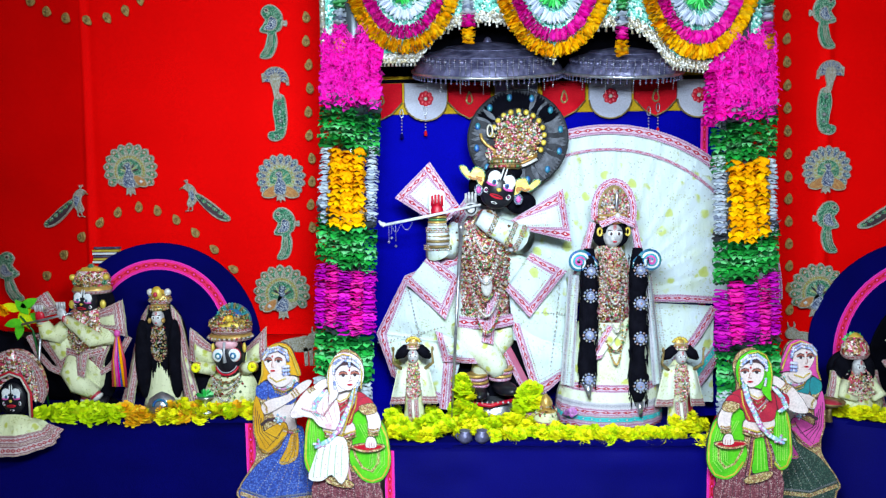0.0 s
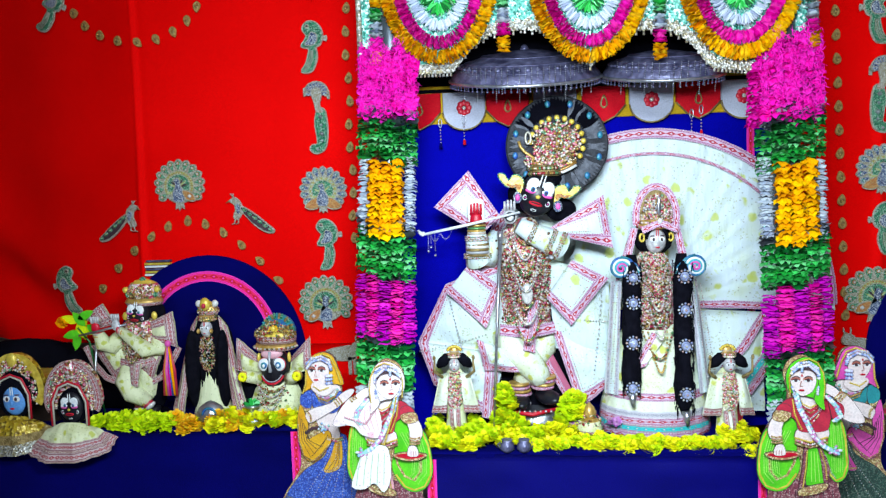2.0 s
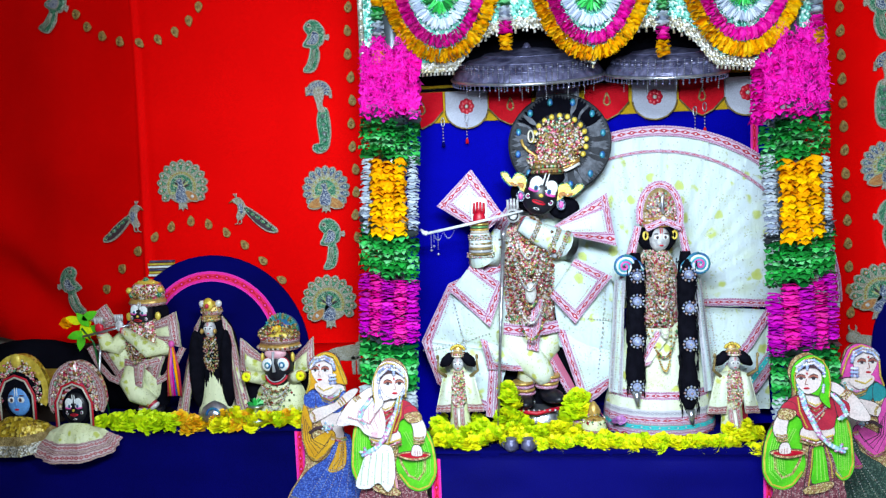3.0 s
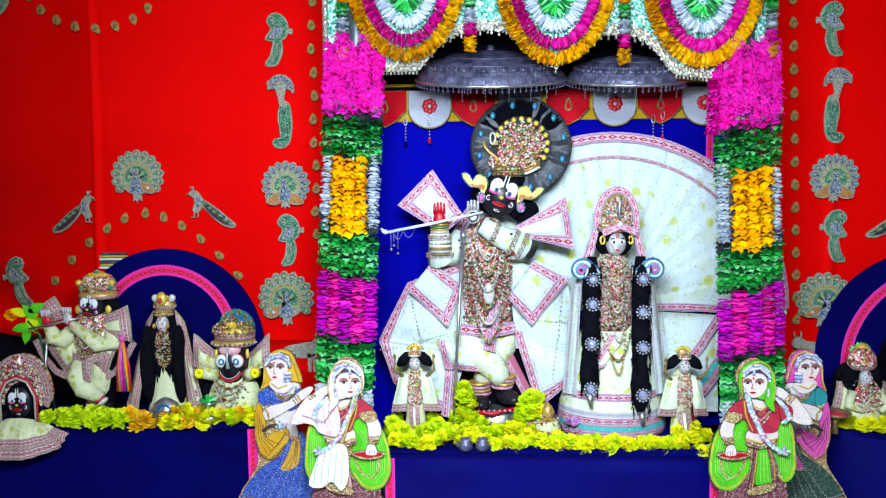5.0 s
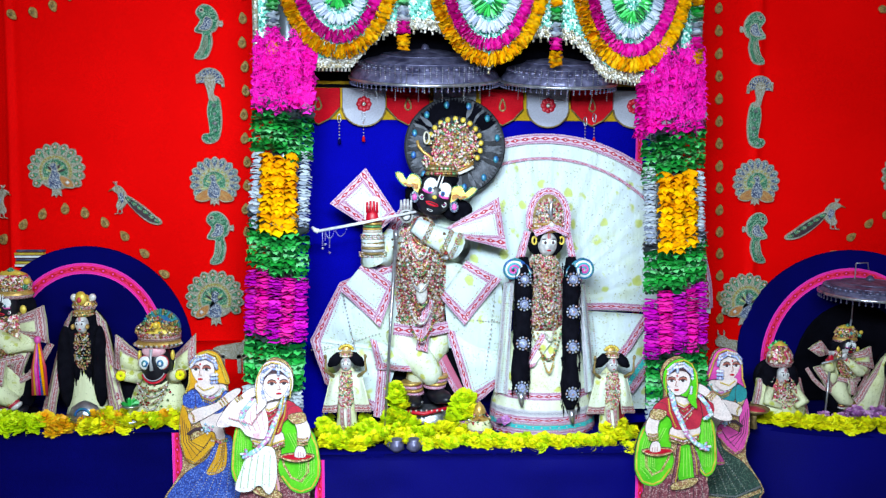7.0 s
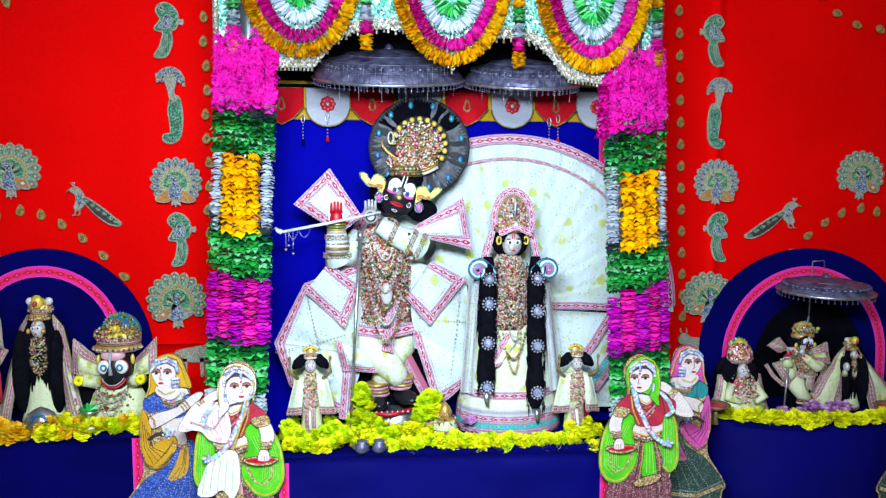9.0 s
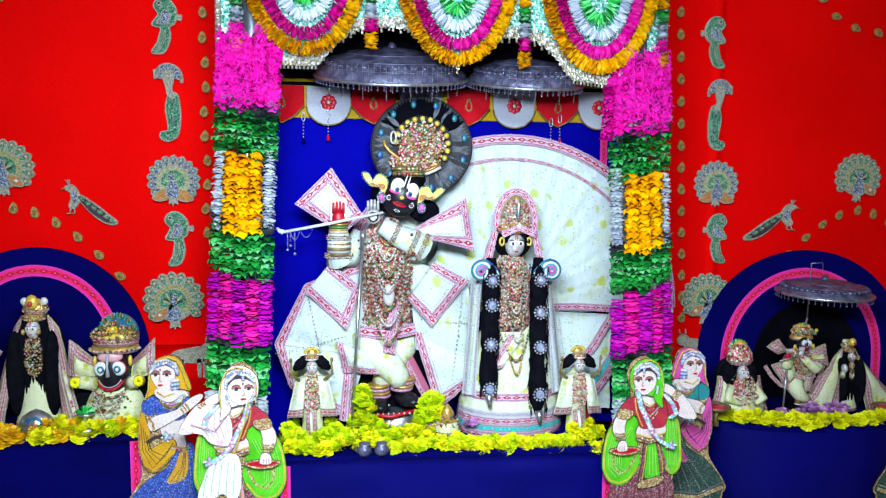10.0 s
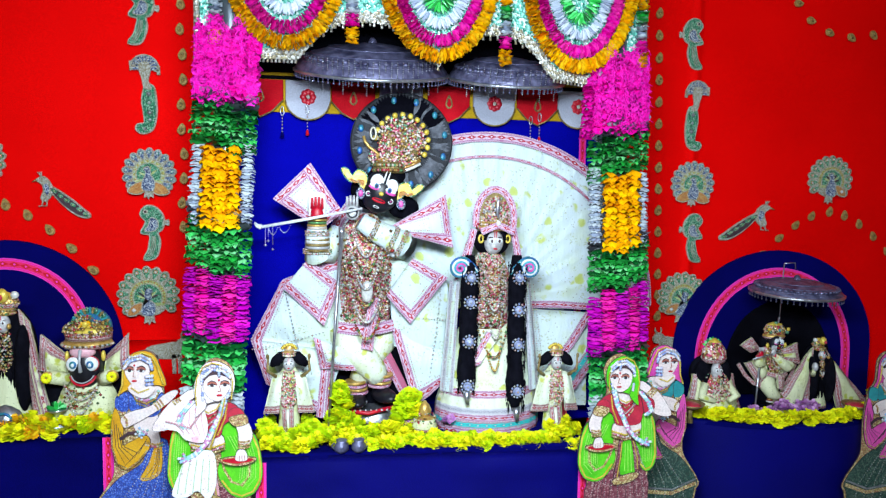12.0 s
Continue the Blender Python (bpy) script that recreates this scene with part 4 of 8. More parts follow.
put_all(slant_peacock("peacock_patch", -1), [(-1.638, 1.533, 3), (1.831, 1.481, 3)])
dots = []
for i in range(12):
    dots += [(-0.603 + 0.006 * math.sin(i * 1.7), 2.50 - 0.0965 * i, 10 * math.sin(i * 2.1))]
for i in range(17):
    dots += [(1.370 + 0.0035 * i, 2.475 - 0.0945 * i, 10 * math.sin(i * 2.6))]
for k, cx in ((-5, -1.335), (-4, 2.245)):   # pointed arcs over the arched boards
    for i in range(11):
        w = 0.078 * (i + k) - (0.012 if i + k < 0 else 0.0)
        dots.append((cx + w, 1.535 - 1.36 * abs(w) ** 1.72, 60 - 12 * i))
for i in range(9):                       # hanging arc high on the cloth
    a = radians(205 + 130 * i / 8)
    dots.append((-1.51 + 0.30 * math.cos(a), 2.545 + 0.235 * math.sin(a), 90 + 12 * i))
for i in range(7):
    a = radians(205 + 130 * i / 6)
    dots.append((2.30 + 0.30 * math.cos(a), 2.56 + 0.235 * math.sin(a), 90 + 12 * i))
put_all(paisley("paisley_patch"), dots)


def cow_patch(x, z, sx):
    top = thing("cow_patch", (x, WY, z), "silver-grey sequinned standing cow patch", "patch", "cow patches on the red cloth")
    b = Mesher()
    b.plate([(sx * p, q) for p, q in smooth([(-0.085, 0.03), (-0.02, 0.045), (0.03, 0.05), (0.05, 0.03), (0.045, -0.01), (0.0, -0.02), (-0.06, -0.015), (-0.09, 0.0)], 3)], PY - 0.006, 0.008, THREAD, 0.06)
    part("body", b, top)
    b = Mesher()
    b.plate([(sx * p, q) for p, q in smooth([(0.03, 0.055), (0.06, 0.07), (0.085, 0.05), (0.08, 0.025), (0.055, 0.02), (0.035, 0.03)], 3)], PY - 0.010, 0.008, THREAD, 0.06)
    part("head", b, top)
    for s in (0, 1):
        b = Mesher()
        b.tube([(sx * (0.05 + 0.02 * s), PY - 0.008, 0.068), (sx * (0.048 + 0.03 * s), PY - 0.008, 0.082), (sx * (0.052 + 0.026 * s), PY - 0.008, 0.094)], [0.004, 0.004, 0.002], THREAD, 6)
        part("horn", b, top)
    for lx in (-0.072, -0.05, 0.018, 0.04):
        b = Mesher()
        b.plate([(sx * (lx - 0.009), 0.0), (sx * (lx + 0.01), 0.0), (sx * (lx + 0.008), -0.08), (sx * (lx - 0.006), -0.08)], PY - 0.006, 0.006, THREAD, 0.03)
        part("leg", b, top)


cow_patch(-0.665, 0.925, 1)
cow_patch(1.49, 0.915, -1)

# ======================= the middle shrine =======================
b = Mesher()
b.panel((-0.47, 2.985, 2.06), (1.16, 2.985, 2.06), (1.16, 2.985, 0.60), (-0.47, 2.985, 0.60), BLUE_CLOTH, 0.0, n=26, wave=0.006)
solo("blue_backcloth", b, (0.35, 2.985, 0.6), "royal blue satin cloth behind the statues", "cloth")
# black sheet that stands in for the shade above the banner
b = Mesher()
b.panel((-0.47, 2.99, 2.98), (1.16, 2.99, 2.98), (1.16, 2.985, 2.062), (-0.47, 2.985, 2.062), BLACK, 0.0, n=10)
solo("black_cloth_and_shade", b, (0.35, 2.985, 2.06), "black sheet in place of the shade in the top of the shrine", "cloth")
b = Mesher()
b.ribbon([(1.045, 2.975, 1.93), (1.045, 2.975, 1.2), (1.05, 2.975, 0.75)], 0.03, TRIM_HOT)
solo("pink_border", b, (1.045, 2.975, 0.75), "magenta woven border along the blue cloth", "trim")

# unseen canopy roof, added above the valance to close the dark top
canopy = thing("shrine_canopy", (0.315, 2.72, 2.75), "unseen dark canopy roof added over the shrine", "canopy")
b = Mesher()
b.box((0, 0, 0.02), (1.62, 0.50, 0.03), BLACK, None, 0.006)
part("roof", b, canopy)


def pillar_x(t, side):
    """The middle of a pillar and its half-width, from top (0) to foot (1)."""
    return (-0.352 - 0.066 * t, 0.100) if side < 0 else (0.985 + 0.052 * t, 0.110)


def flower_pillar(side):
    z_top, z_foot = 2.14, 0.86
    px = pillar_x(0, side)[0]
    top = thing("flower_pillar", (px, 2.50, 0.0), "shrine pillar wrapped in bands of bright paper flowers", "pillar", "flower pillars of the shrine")
    b = Mesher()
    b.tube([(pillar_x(0, side)[0] - px, 0.03, 2.75), (pillar_x(0, side)[0] - px, 0.03, 2.14), (pillar_x(1, side)[0] - px, 0.03, 0.86), (pillar_x(1, side)[0] - px, 0.03, 0.0)], 0.05, F_GREY, 10)
    part("post", b, top)
    bands = [("pink", 2.12, 1.885), ("green", 1.875, 1.735), ("orange", 1.752, 1.49), ("green", 1.485, 1.325), ("purple", 1.325, 1.10), ("green", 1.095, 0.93), ("white", 0.925, 0.70)]
    if side > 0:
        bands = [("pink", 2.09, 1.825), ("green", 1.82, 1.67), ("orange", 1.695, 1.425), ("green", 1.42, 1.265), ("purple", 1.26, 1.035), ("green", 1.03, 0.86), ("white", 0.855, 0.66)]
    for kind, za, zb in bands:
        for k in range(5):
            off = (k - 2) / 2.0
            skew = 0.012 * math.sin(k * 2.3 + za * 9) - 0.022 * off * (1 if kind in ("green", "purple") else 0) * side * -1
            if kind == "orange":
                skew -= (0.03 if k == 2 else 0.0)
            pts = []
            for q in range(7):
                z = za + (zb - za) * q / 6 + skew
                t = (z_top - z) / (z_top - z_foot)
                cx, hw = pillar_x(t, side)
                pts.append((cx - px + off * hw * 0.80, -0.045 + 0.028 * off * off, z))
            b = Mesher()
            if kind == "pink":
                b.ruffles(pts, 0.028, 0.0075, F_PINK, 14, 1.0, 0.8, 1.0, 0.14, 1.2)
                for _ in range(260):
                    p = Vector(pts[rnd.randrange(6)])
                    d = Vector((rnd.uniform(-0.6, 0.6), rnd.uniform(-0.25, 0.1), rnd.uniform(-1.5, 0.8))).normalized() * rnd.uniform(0.008, 0.024)
                    n = d.cross(Vector((0.3, 1, 0.2))).normalized() * 0.0009
                    p += Vector((rnd.uniform(-0.018, 0.018), -0.027, rnd.uniform(-0.02, 0.02)))
                    b.add([p - n, p + n, p + d + n * 0.4, p + d - n * 0.4], [(0, 1, 2, 3)], F_PINK)
                part("shred_string", b, top, "magenta shredded paper string")
            elif kind == "green":
                b.ruffles(pts, 0.0275, 0.0095, F_GREEN, 14, 0.75, 0.22, 0.9, 0.14, 0.5)
                part("leaf_string", b, top, "green foil leaf string")
                b = Mesher()
                b.ruffles([pts[0], (pts[0][0], pts[0][1], pts[0][2] + 0.03)], 0.030, 0.008, F_GREY, 12, 0.9, 0.6)
                part("tinsel", b, top, "silver tinsel tuft")
            elif kind == "orange":
                mt = F_WHITE if k in (0, 4) else F_ORANGE
                if mt is F_ORANGE:
                    pts = [(x, y - 0.012, z) for x, y, z in pts]
                b.ruffles(pts, 0.027 if mt is F_ORANGE else 0.024, 0.0135 if mt is F_ORANGE else 0.009, mt, 16, 0.5 if mt is F_ORANGE else 0.35, 0.3 if mt is F_ORANGE else 0.15, 1.0, 0.15, 1.1 if mt is F_ORANGE else 1.0)
                part("flower_string", b, top, "orange paper flower string" if mt is F_ORANGE else "white paper flower string")
            elif kind == "purple":
                b.ruffles(pts, 0.030, 0.0085, F_PURPLE if (k + int(za * 3)) % 2 else F_MAGENTA, 14, 0.42, 0.20, 1.0, 0.12, 0.5)
                part("flower_string", b, top, "purple paper flower string")
            else:
                b.ruffles(pts, 0.026, 0.012, F_WHITE, 16, 0.4, 0.15)
                part("flower_string", b, top, "white paper flower string")
    b = Mesher()
    z = bands[-2][1] - 0.20
    b.ruffles([(pillar_x(0.95, side)[0] - px - 0.02, -0.06, z + 0.03), (pillar_x(0.95, side)[0] - px + 0.02, -0.06, z)], 0.024, 0.010, F_ORANGE)
    part("flower_knot", b, top, "small orange flower knot")
    return top


flower_pillar(-1)
flower_pillar(1)
# a loose magenta string inside the second pillar
b = Mesher()
b.ruffles([(0.875, 2.46, 1.99), (0.868, 2.46, 1.80)], 0.022, 0.012, F_MAGENTA)
solo("flower_string", b, (0.87, 2.46, 1.8), "loose magenta paper flower string beside the pillar", "garland")

# valance with two arches
valance = thing("valance", (0.315, 2.50, 2.0), "mint green sequinned valance with scalloped silver edge", "valance")


def valance_edge(x):
    if x < -0.135 or x > 0.745:
        return 2.035 if x < 0 else 2.01 - 0.12 * (x - 0.745)
    lo, hi, peak = (-0.135, 0.33, 2.172) if x < 0.33 else (0.33, 0.745, 2.150)
    t = abs((x - (lo + hi) / 2) / ((hi - lo) / 2))
    return peak - 0.13 * t ** 2.6 + 0.008 * math.cos(14 * math.pi * t)


edge = [(-0.465 + 1.56 * i / 120, valance_edge(-0.465 + 1.56 * i / 120)) for i in range(121)]
b = Mesher()
b.plate([(x - 0.315, z - 2.0) for x, z in edge] + [(0.78, 0.76), (-0.78, 0.76)], 0.0, 0.012, SEQUIN_GREEN)
part("cloth", b, valance)
b = Mesher()
b.ribbon([(x - 0.315, -0.004, z - 2.0 + 0.012) for x, z in edge], 0.034, SEQUIN_SILVER)
for i in range(0, 121, 1):
    x, z = edge[i]
    b.tube([(x - 0.315, -0.003, z - 2.003), (x - 0.315, -0.003, z - 2.016)], [0.004, 0.005], SEQUIN_SILVER, 5)
part("silver_edge", b, valance, "silver sequinned edge with small drops")
for sx_ in (-0.455, 1.085):
    b = Mesher()
    b.tube([(sx_ - 0.315, -0.01, 0.02), (sx_ - 0.315, -0.012, 0.4), (sx_ - 0.315, -0.01, 0.76)], 0.010, SEQUIN_SILVER, 8)
    part("side_cord", b, valance, "silver side cord")

# swags of paper flowers
for cx, zb in ((-0.172, 2.057), (0.335, 2.038), (0.829, 2.024)):
    swag = thing("flower_swag", (cx, 2.455, zb), "four-coloured paper flower swag on the valance", "garland", "flower swags on the valance")
    for nm, a, bb, mt, r, lab, yy in (("outer_string", 0.188, 0.302, F_ORANGE, 0.027, "orange flower string", -0.012), ("second_string", 0.145, 0.252, F_MAGENTA, 0.028, "magenta flower string", -0.006), ("third_string", 0.104, 0.196, F_WHITE, 0.025, "white flower string", 0.0), ("inner_string", 0.062, 0.140, F_GREEN, 0.028, "green leaf string", 0.006)):
        b = Mesher()
        line = arc3(0, 0.32, a, bb, yy, 180, 360, 40)
        if nm == "outer_string":
            b.ruffles(line, 0.0245, 0.0048, mt, 12, 0.9, 0.22, 0.8, 0.10, 0.6)
        elif nm == "second_string":
            b.ruffles(line, 0.0225, 0.0050, mt, 12, 0.7, 0.16, 0.8, 0.08, 0.6)
        else:
            b.petals(line, r * 1.7, 0.0084, mt, 0.0042, 2)
        part(nm, b, swag, lab)
for k, (dx, dz) in enumerate(((-0.391, 2.05), (0.045, 2.078), (0.568, 2.03), (1.061, 2.042))):
    drop = thing("flower_tassel", (dx, 2.455, dz), "short hanging flower tassel with an orange end", "garland", "flower tassels on the valance")
    for nm, z0, z1, mt, r in (("orange_end", 0.005, 0.055, F_ORANGE, 0.024), ("magenta_segment", 0.06, 0.10, F_MAGENTA, 0.023), ("white_segment", 0.105, 0.15, F_WHITE, 0.022), ("green_segment", 0.155, 0.20, F_GREEN, 0.022), ("orange_segment", 0.205, 0.27, F_ORANGE, 0.022)):
        b = Mesher()
        b.ruffles([(0, 0, z0), (0, 0, z1)], r * 1.0, 0.006, mt, 12, 0.6, 0.2, 0.8, 0.10, 0.6)
        part(nm, b, drop)

# banner with pennants
banner = thing("pennant_banner", (0.36, 2.955, 2.0), "hanging banner of red and white cloth pennants", "banner")
b = Mesher()
b.panel((-0.80, 0.018, 0.06), (0.80, 0.018, 0.06), (0.80, 0.018, -0.095), (-0.80, 0.018, -0.095), BANNER_YELLOW, 0.0, n=16)
part("yellow_band", b, banner, "mustard yellow backing band")
for i, x in enumerate((-0.30, -0.115, 0.065, 0.258, 0.455, 0.646, 0.832, 1.01)):
    red = i % 2 == 0
    w, h = 0.088, 0.118 if red else 0.125
    shape = [(-w, 0.03), (w, 0.03), (w, -0.05)] + ([(0.045, -0.095), (0.0, -h), (-0.045, -0.095)] if red else [(w * math.cos(radians(a)), -0.045 - (h - 0.045) * math.sin(radians(a))) for a in range(15, 180, 15)]) + [(-w, -0.05)]
    px = x - 0.36
    b = Mesher()
    b.plate([(px + a, z) for a, z in shape], -0.006, 0.012, BANNER_RED if red else BANNER_WHITE, 0.03)
    pn = part("pennant", b, banner, "red pennant" if red else "white pennant")
    b = Mesher()
    b.tube([(px + a, -0.007, z) for a, z in shape[2:]], 0.0035, OLD_GOLD, 5)
    part("piping", b, pn, "gold piping")
    b = Mesher()
    if red:
        b.plate([(px + a, z) for a, z in smooth([(0, -0.005), (0.016, -0.045), (0, -0.062), (-0.016, -0.045)], 4)], -0.010, 0.005, OLD_GOLD, 0.1)
        b.plate([(px + a, z) for a, z in smooth([(0, -0.018), (0.009, -0.045), (0, -0.055), (-0.009, -0.045)], 4)], -0.012, 0.004, BANNER_RED, 0.1)
        part("paisley", b, pn, "gold paisley")
    else:
        for q in range(8):
            a = radians(45 * q)
            b.ell((px + 0.020 * math.cos(a), -0.009, -0.035 + 0.020 * math.sin(a)), (0.0125, 0.004, 0.0125), RED_PAINT, None, 8, 5)
        b.ell((px, -0.012, -0.035), (0.008, 0.004, 0.008), PEARL, None, 8, 5)
        part("flower", b, pn, "crimson cloth flower")
b = Mesher()
b.box((0, 0.012, 0.04), (1.6, 0.012, 0.014), BLACK, None, 0.004)
part("rod", b, banner)
for dx, z1, mt in ((-0.215, 1.79, BLUE), (-0.117, 1.80, BANNER_RED), (0.80, 1.785, BLUE), (0.838, 1.80, BANNER_RED)):
    ts = thing("bead_tassel", (dx, 2.935, z1), "small hanging tassel of beads and thread", "tassel", "bead tassels under the banner")
    b = Mesher()
    for q in range(5):
        b.bead((0, 0, 0.035 + 0.013 * q), 0.004, PEARL)
    part("bead_string", b, ts)
    b = Mesher()
    b.lathe([(0.003, 0.034), (0.006, 0.028), (0.007, 0.012)], (0, 0, 0), mt, 8)
    part("thread_end", b, ts)
    b = Mesher()
    b.tube([(p[0], 0, p[2]) for p in arc3(0, 0.115, 0.007, 0.018, 0, -90, 270, 14)[:-1]], 0.002, SILVER, 5, 1.0, True)
    part("loop", b, ts)


def parasol(x, y, z, rx, h, lean, chains, label):
    """A chased metal parasol: dome, crown knob, rim band, hanging fringe."""
    top = thing("metal_parasol", (x, y, z), label, "parasol", "metal parasols over the statues")
    top.rotation_euler = (radians(lean), 0, 0)
    b = Mesher()
    prof = [(rx, 0.0), (rx * 0.985, h * 0.16), (rx * 0.93, h * 0.34), (rx * 0.80, h * 0.58), (rx * 0.58, h * 0.78), (rx * 0.32, h * 0.92), (rx * 0.08, h)]
    b.lathe(prof, (0, 0, 0), DULL_SILVER, 40, 1.0, 0.012, 40, False)
    part("dome", b, top)
    for fr, fh in ((0.93, 0.36), (0.80, 0.60), (0.58, 0.80)):
        b = Mesher()
        b.tube([(rx * fr * math.cos(radians(a)), rx * fr * math.sin(radians(a)), h * fh) for a in range(0, 360, 9)], 0.0018, DULL_SILVER, 6, 1.0, True)
        part("chased_ring", b, top, "raised silver ring")
    b = Mesher()
    for i in range(44):
        a = 2 * math.pi * i / 44
        b.ell((rx * 0.87 * math.cos(a), rx * 0.87 * math.sin(a), h * 0.47), (0.012, 0.012, 0.007), DULL_SILVER, None, 6, 4)
    part("chased_band", b, top, "chased band of small bosses")
    b = Mesher()
    b.lathe([(r * 0.97, q - 0.006) for r, q in prof], (0, 0, 0), DULL_SILVER, 40, 1.0, 0, 1, False)
    part("lining", b, top)
    b = Mesher()
    b.tube([(rx * 1.01 * math.cos(radians(a)), rx * 1.01 * math.sin(radians(a)), 0.0) for a in range(0, 360, 9)], 0.006, SILVER, 6, 1.0, True)
    part("rim", b, top, "bright silver rim")
    b = Mesher()
    b.lathe([(0.02, h - 0.004), (0.014, h + 0.006), (0.012, h + 0.012), (0.004, h + 0.018)], (0, 0, 0), DULL_SILVER, 12)
    part("knob", b, top)
    drop = Mesher()
    drop.tube([(0, 0, 0), (0, 0, -0.012)], 0.0022, DULL_SILVER, 5)
    drop.bead((0, 0, -0.016), 0.005, DULL_SILVER)
    dd = drop.data("fringe_drop")
    n = int(rx * 2 * math.pi / 0.022)
    for i in range(n):
        a = 2 * math.pi * i / n
        share("fringe_drop", dd, top, pose(rx * math.cos(a), rx * math.sin(a), -0.004))
    for i in range(chains):
        a = radians(200 + 140 * (i + 0.5) / max(chains, 1))
        c = Mesher()
        L = 0.035 + 0.03 * ((i * 7) % 4)
        for q in range(int(L / 0.007)):
            c.bead((rx * 0.9 * math.cos(a), rx * 1.02 * math.sin(a), 0.060 - 0.007 * q), 0.0027, SILVER)
        part("chain", c, top, "silver bead chain")
    return top


parasol(0.128, 2.76, 2.045, 0.285, 0.105, 15, 30, "tarnished silver parasol with a beaded fringe")
parasol(0.635, 2.72, 2.028, 0.218, 0.088, 15, 20, "smaller tarnished silver parasol with a beaded fringe")

# ======================= tables and boards =======================
table = thing("altar_table", (0.32, 2.72, 0.0), "altar table draped in dark blue velvet with pink borders", "table")
b = Mesher()
b.box((0, 0, 0.675), (1.18, 0.53, 0.03), BLUE, None, 0.008)
part("top", b, table)
b = Mesher()
b.panel((-0.59, -0.268, 0.685), (0.59, -0.268, 0.665), (0.59, -0.262, 0.0), (-0.59, -0.262, 0.0), BLUE_TABLE, 0.0, n=26, wave=0.010)
part("front_cloth", b, table, "royal blue satin front cloth")
for s in (-1, 1):
    b = Mesher()
    b.ribbon([(s * 0.572, -0.286, 0.672), (s * 0.572, -0.286, 0.3), (s * 0.572, -0.286, 0.0)], 0.034, TRIM_HOT)
    part("border", b, table, "magenta woven border")
    b = Mesher()
    b.box((s * 0.575, 0.01, 0.33), (0.02, 0.5, 0.66), BLUE)
    part("side", b, table)

ltab = thing("side_table", (-1.6, 2.78, 0.0), "long side table covered in dark blue velvet", "table")
b = Mesher()
b.box((0, 0, 0.735), (1.68, 0.42, 0.03), BLUE, None, 0.008)
part("top", b, ltab)
b = Mesher()
b.panel((-0.84, -0.215, 0.745), (0.84, -0.215, 0.735), (0.84, -0.21, 0.0), (-0.84, -0.21, 0.0), BLUE, 0.0, n=26, wave=0.010)
part("front_cloth", b, ltab)
b = Mesher()
b.ribbon([(0.826, -0.232, 0.74), (0.826, -0.232, 0.3), (0.826, -0.228, 0.0)], 0.036, TRIM_HOT)
part("border", b, ltab, "magenta woven border")
b = Mesher()
b.box((0.83, 0.0, 0.36), (0.02, 0.40, 0.72), BLUE)
part("side", b, ltab)

# the bowl-shaped stand
stand = thing("bowl_stand", (1.88, 2.86, 0.0), "half-round bowl-shaped stand covered in dark blue velvet", "stand")
b = Mesher()
prof = [(0.42, 0.0), (0.46, 0.20), (0.50, 0.34), (0.52, 0.43), (0.532, 0.53), (0.54, 0.685)]
n = 30
vs = []
for r, z in prof:
    for j in range(n + 1):
        t = math.pi + math.pi * j / n
        vs.append((r * math.cos(t) * (1 + 0.006 * math.sin(9 * t)), 0.58 * r * math.sin(t) * (1 + 0.015 * math.sin(7 * t + 9 * z)), z))
fs = [(i * (n + 1) + j, i * (n + 1) + j + 1, (i + 1) * (n + 1) + j + 1, (i + 1) * (n + 1) + j) for i in range(len(prof) - 1) for j in range(n)]
b.add(vs, fs, BLUE_TABLE, True)
part("bowl_cloth", b, stand, "dark blue satin cloth")
b = Mesher()
b.add([(0.54 * math.cos(math.pi + math.pi * j / n), 0.585 * 0.54 * math.sin(math.pi + math.pi * j / n), z) for z in (0.692, 0.672) for j in range(n + 1)], [tuple(range(n + 1)), tuple(range(n + 1, 2 * n + 2))[::-1]] + [(j, j + 1, n + 2 + j, n + 1 + j) for j in range(n)], BLUE)
b.box((0, 0.05, 0.68), (1.07, 0.10, 0.02), BLUE)
part("top", b, stand)


def arch_board(cx, top_z, half, foot_z, lift, tcx, ttop, thalf, label):
    """A tall rounded board, with a magenta arch sewn on it."""
    board = thing("arched_board", (cx, 2.955, foot_z), label, "board", "arched blue boards")
    h = top_z - foot_z
    out = [(half, 0.0), (half, lift)] + [(half * math.cos(radians(a)), lift + (h - lift) * math.sin(radians(a))) for a in range(6, 175, 6)] + [(-half, lift), (-half, 0.0)]
    b = Mesher()
    b.plate(out, 0.0, 0.02, BLUE, 0.012)
    part("panel", b, board)
    b = Mesher()
    th = ttop - foot_z
    t_lift = th - thalf * 1.05 if th - thalf * 1.05 > 0.05 else 0.05
    path = [(thalf, -0.004, 0.0), (thalf, -0.004, t_lift)] + [(thalf * math.cos(radians(a)), -0.004, t_lift + (th - t_lift) * math.sin(radians(a))) for a in range(6, 175, 6)] + [(-thalf, -0.004, t_lift), (-thalf, -0.004, 0.0)]
    b.ribbon([(x + tcx - cx, y, z) for x, y, z in path], 0.044, TRIM_HOT)
    part("border_arch", b, board, "magenta woven arch border")
    return board


arch_board(-1.255, 1.385, 0.422, 0.735, 0.20, -1.255, 1.295, 0.29, "dark blue arched board with a magenta arch")
arch_board(1.992, 1.358, 0.492, 0.67, 0.24, 1.985, 1.258, 0.366, "dark blue arched board with a tall magenta arch")
b = Mesher()
b.plate([(2.0 + 0.27 * math.cos(radians(a)), 0.70 + 0.43 * math.sin(radians(a)) ** 0.7) for a in range(0, 181, 10)], 2.938, 0.008, BLACK, 0.02)
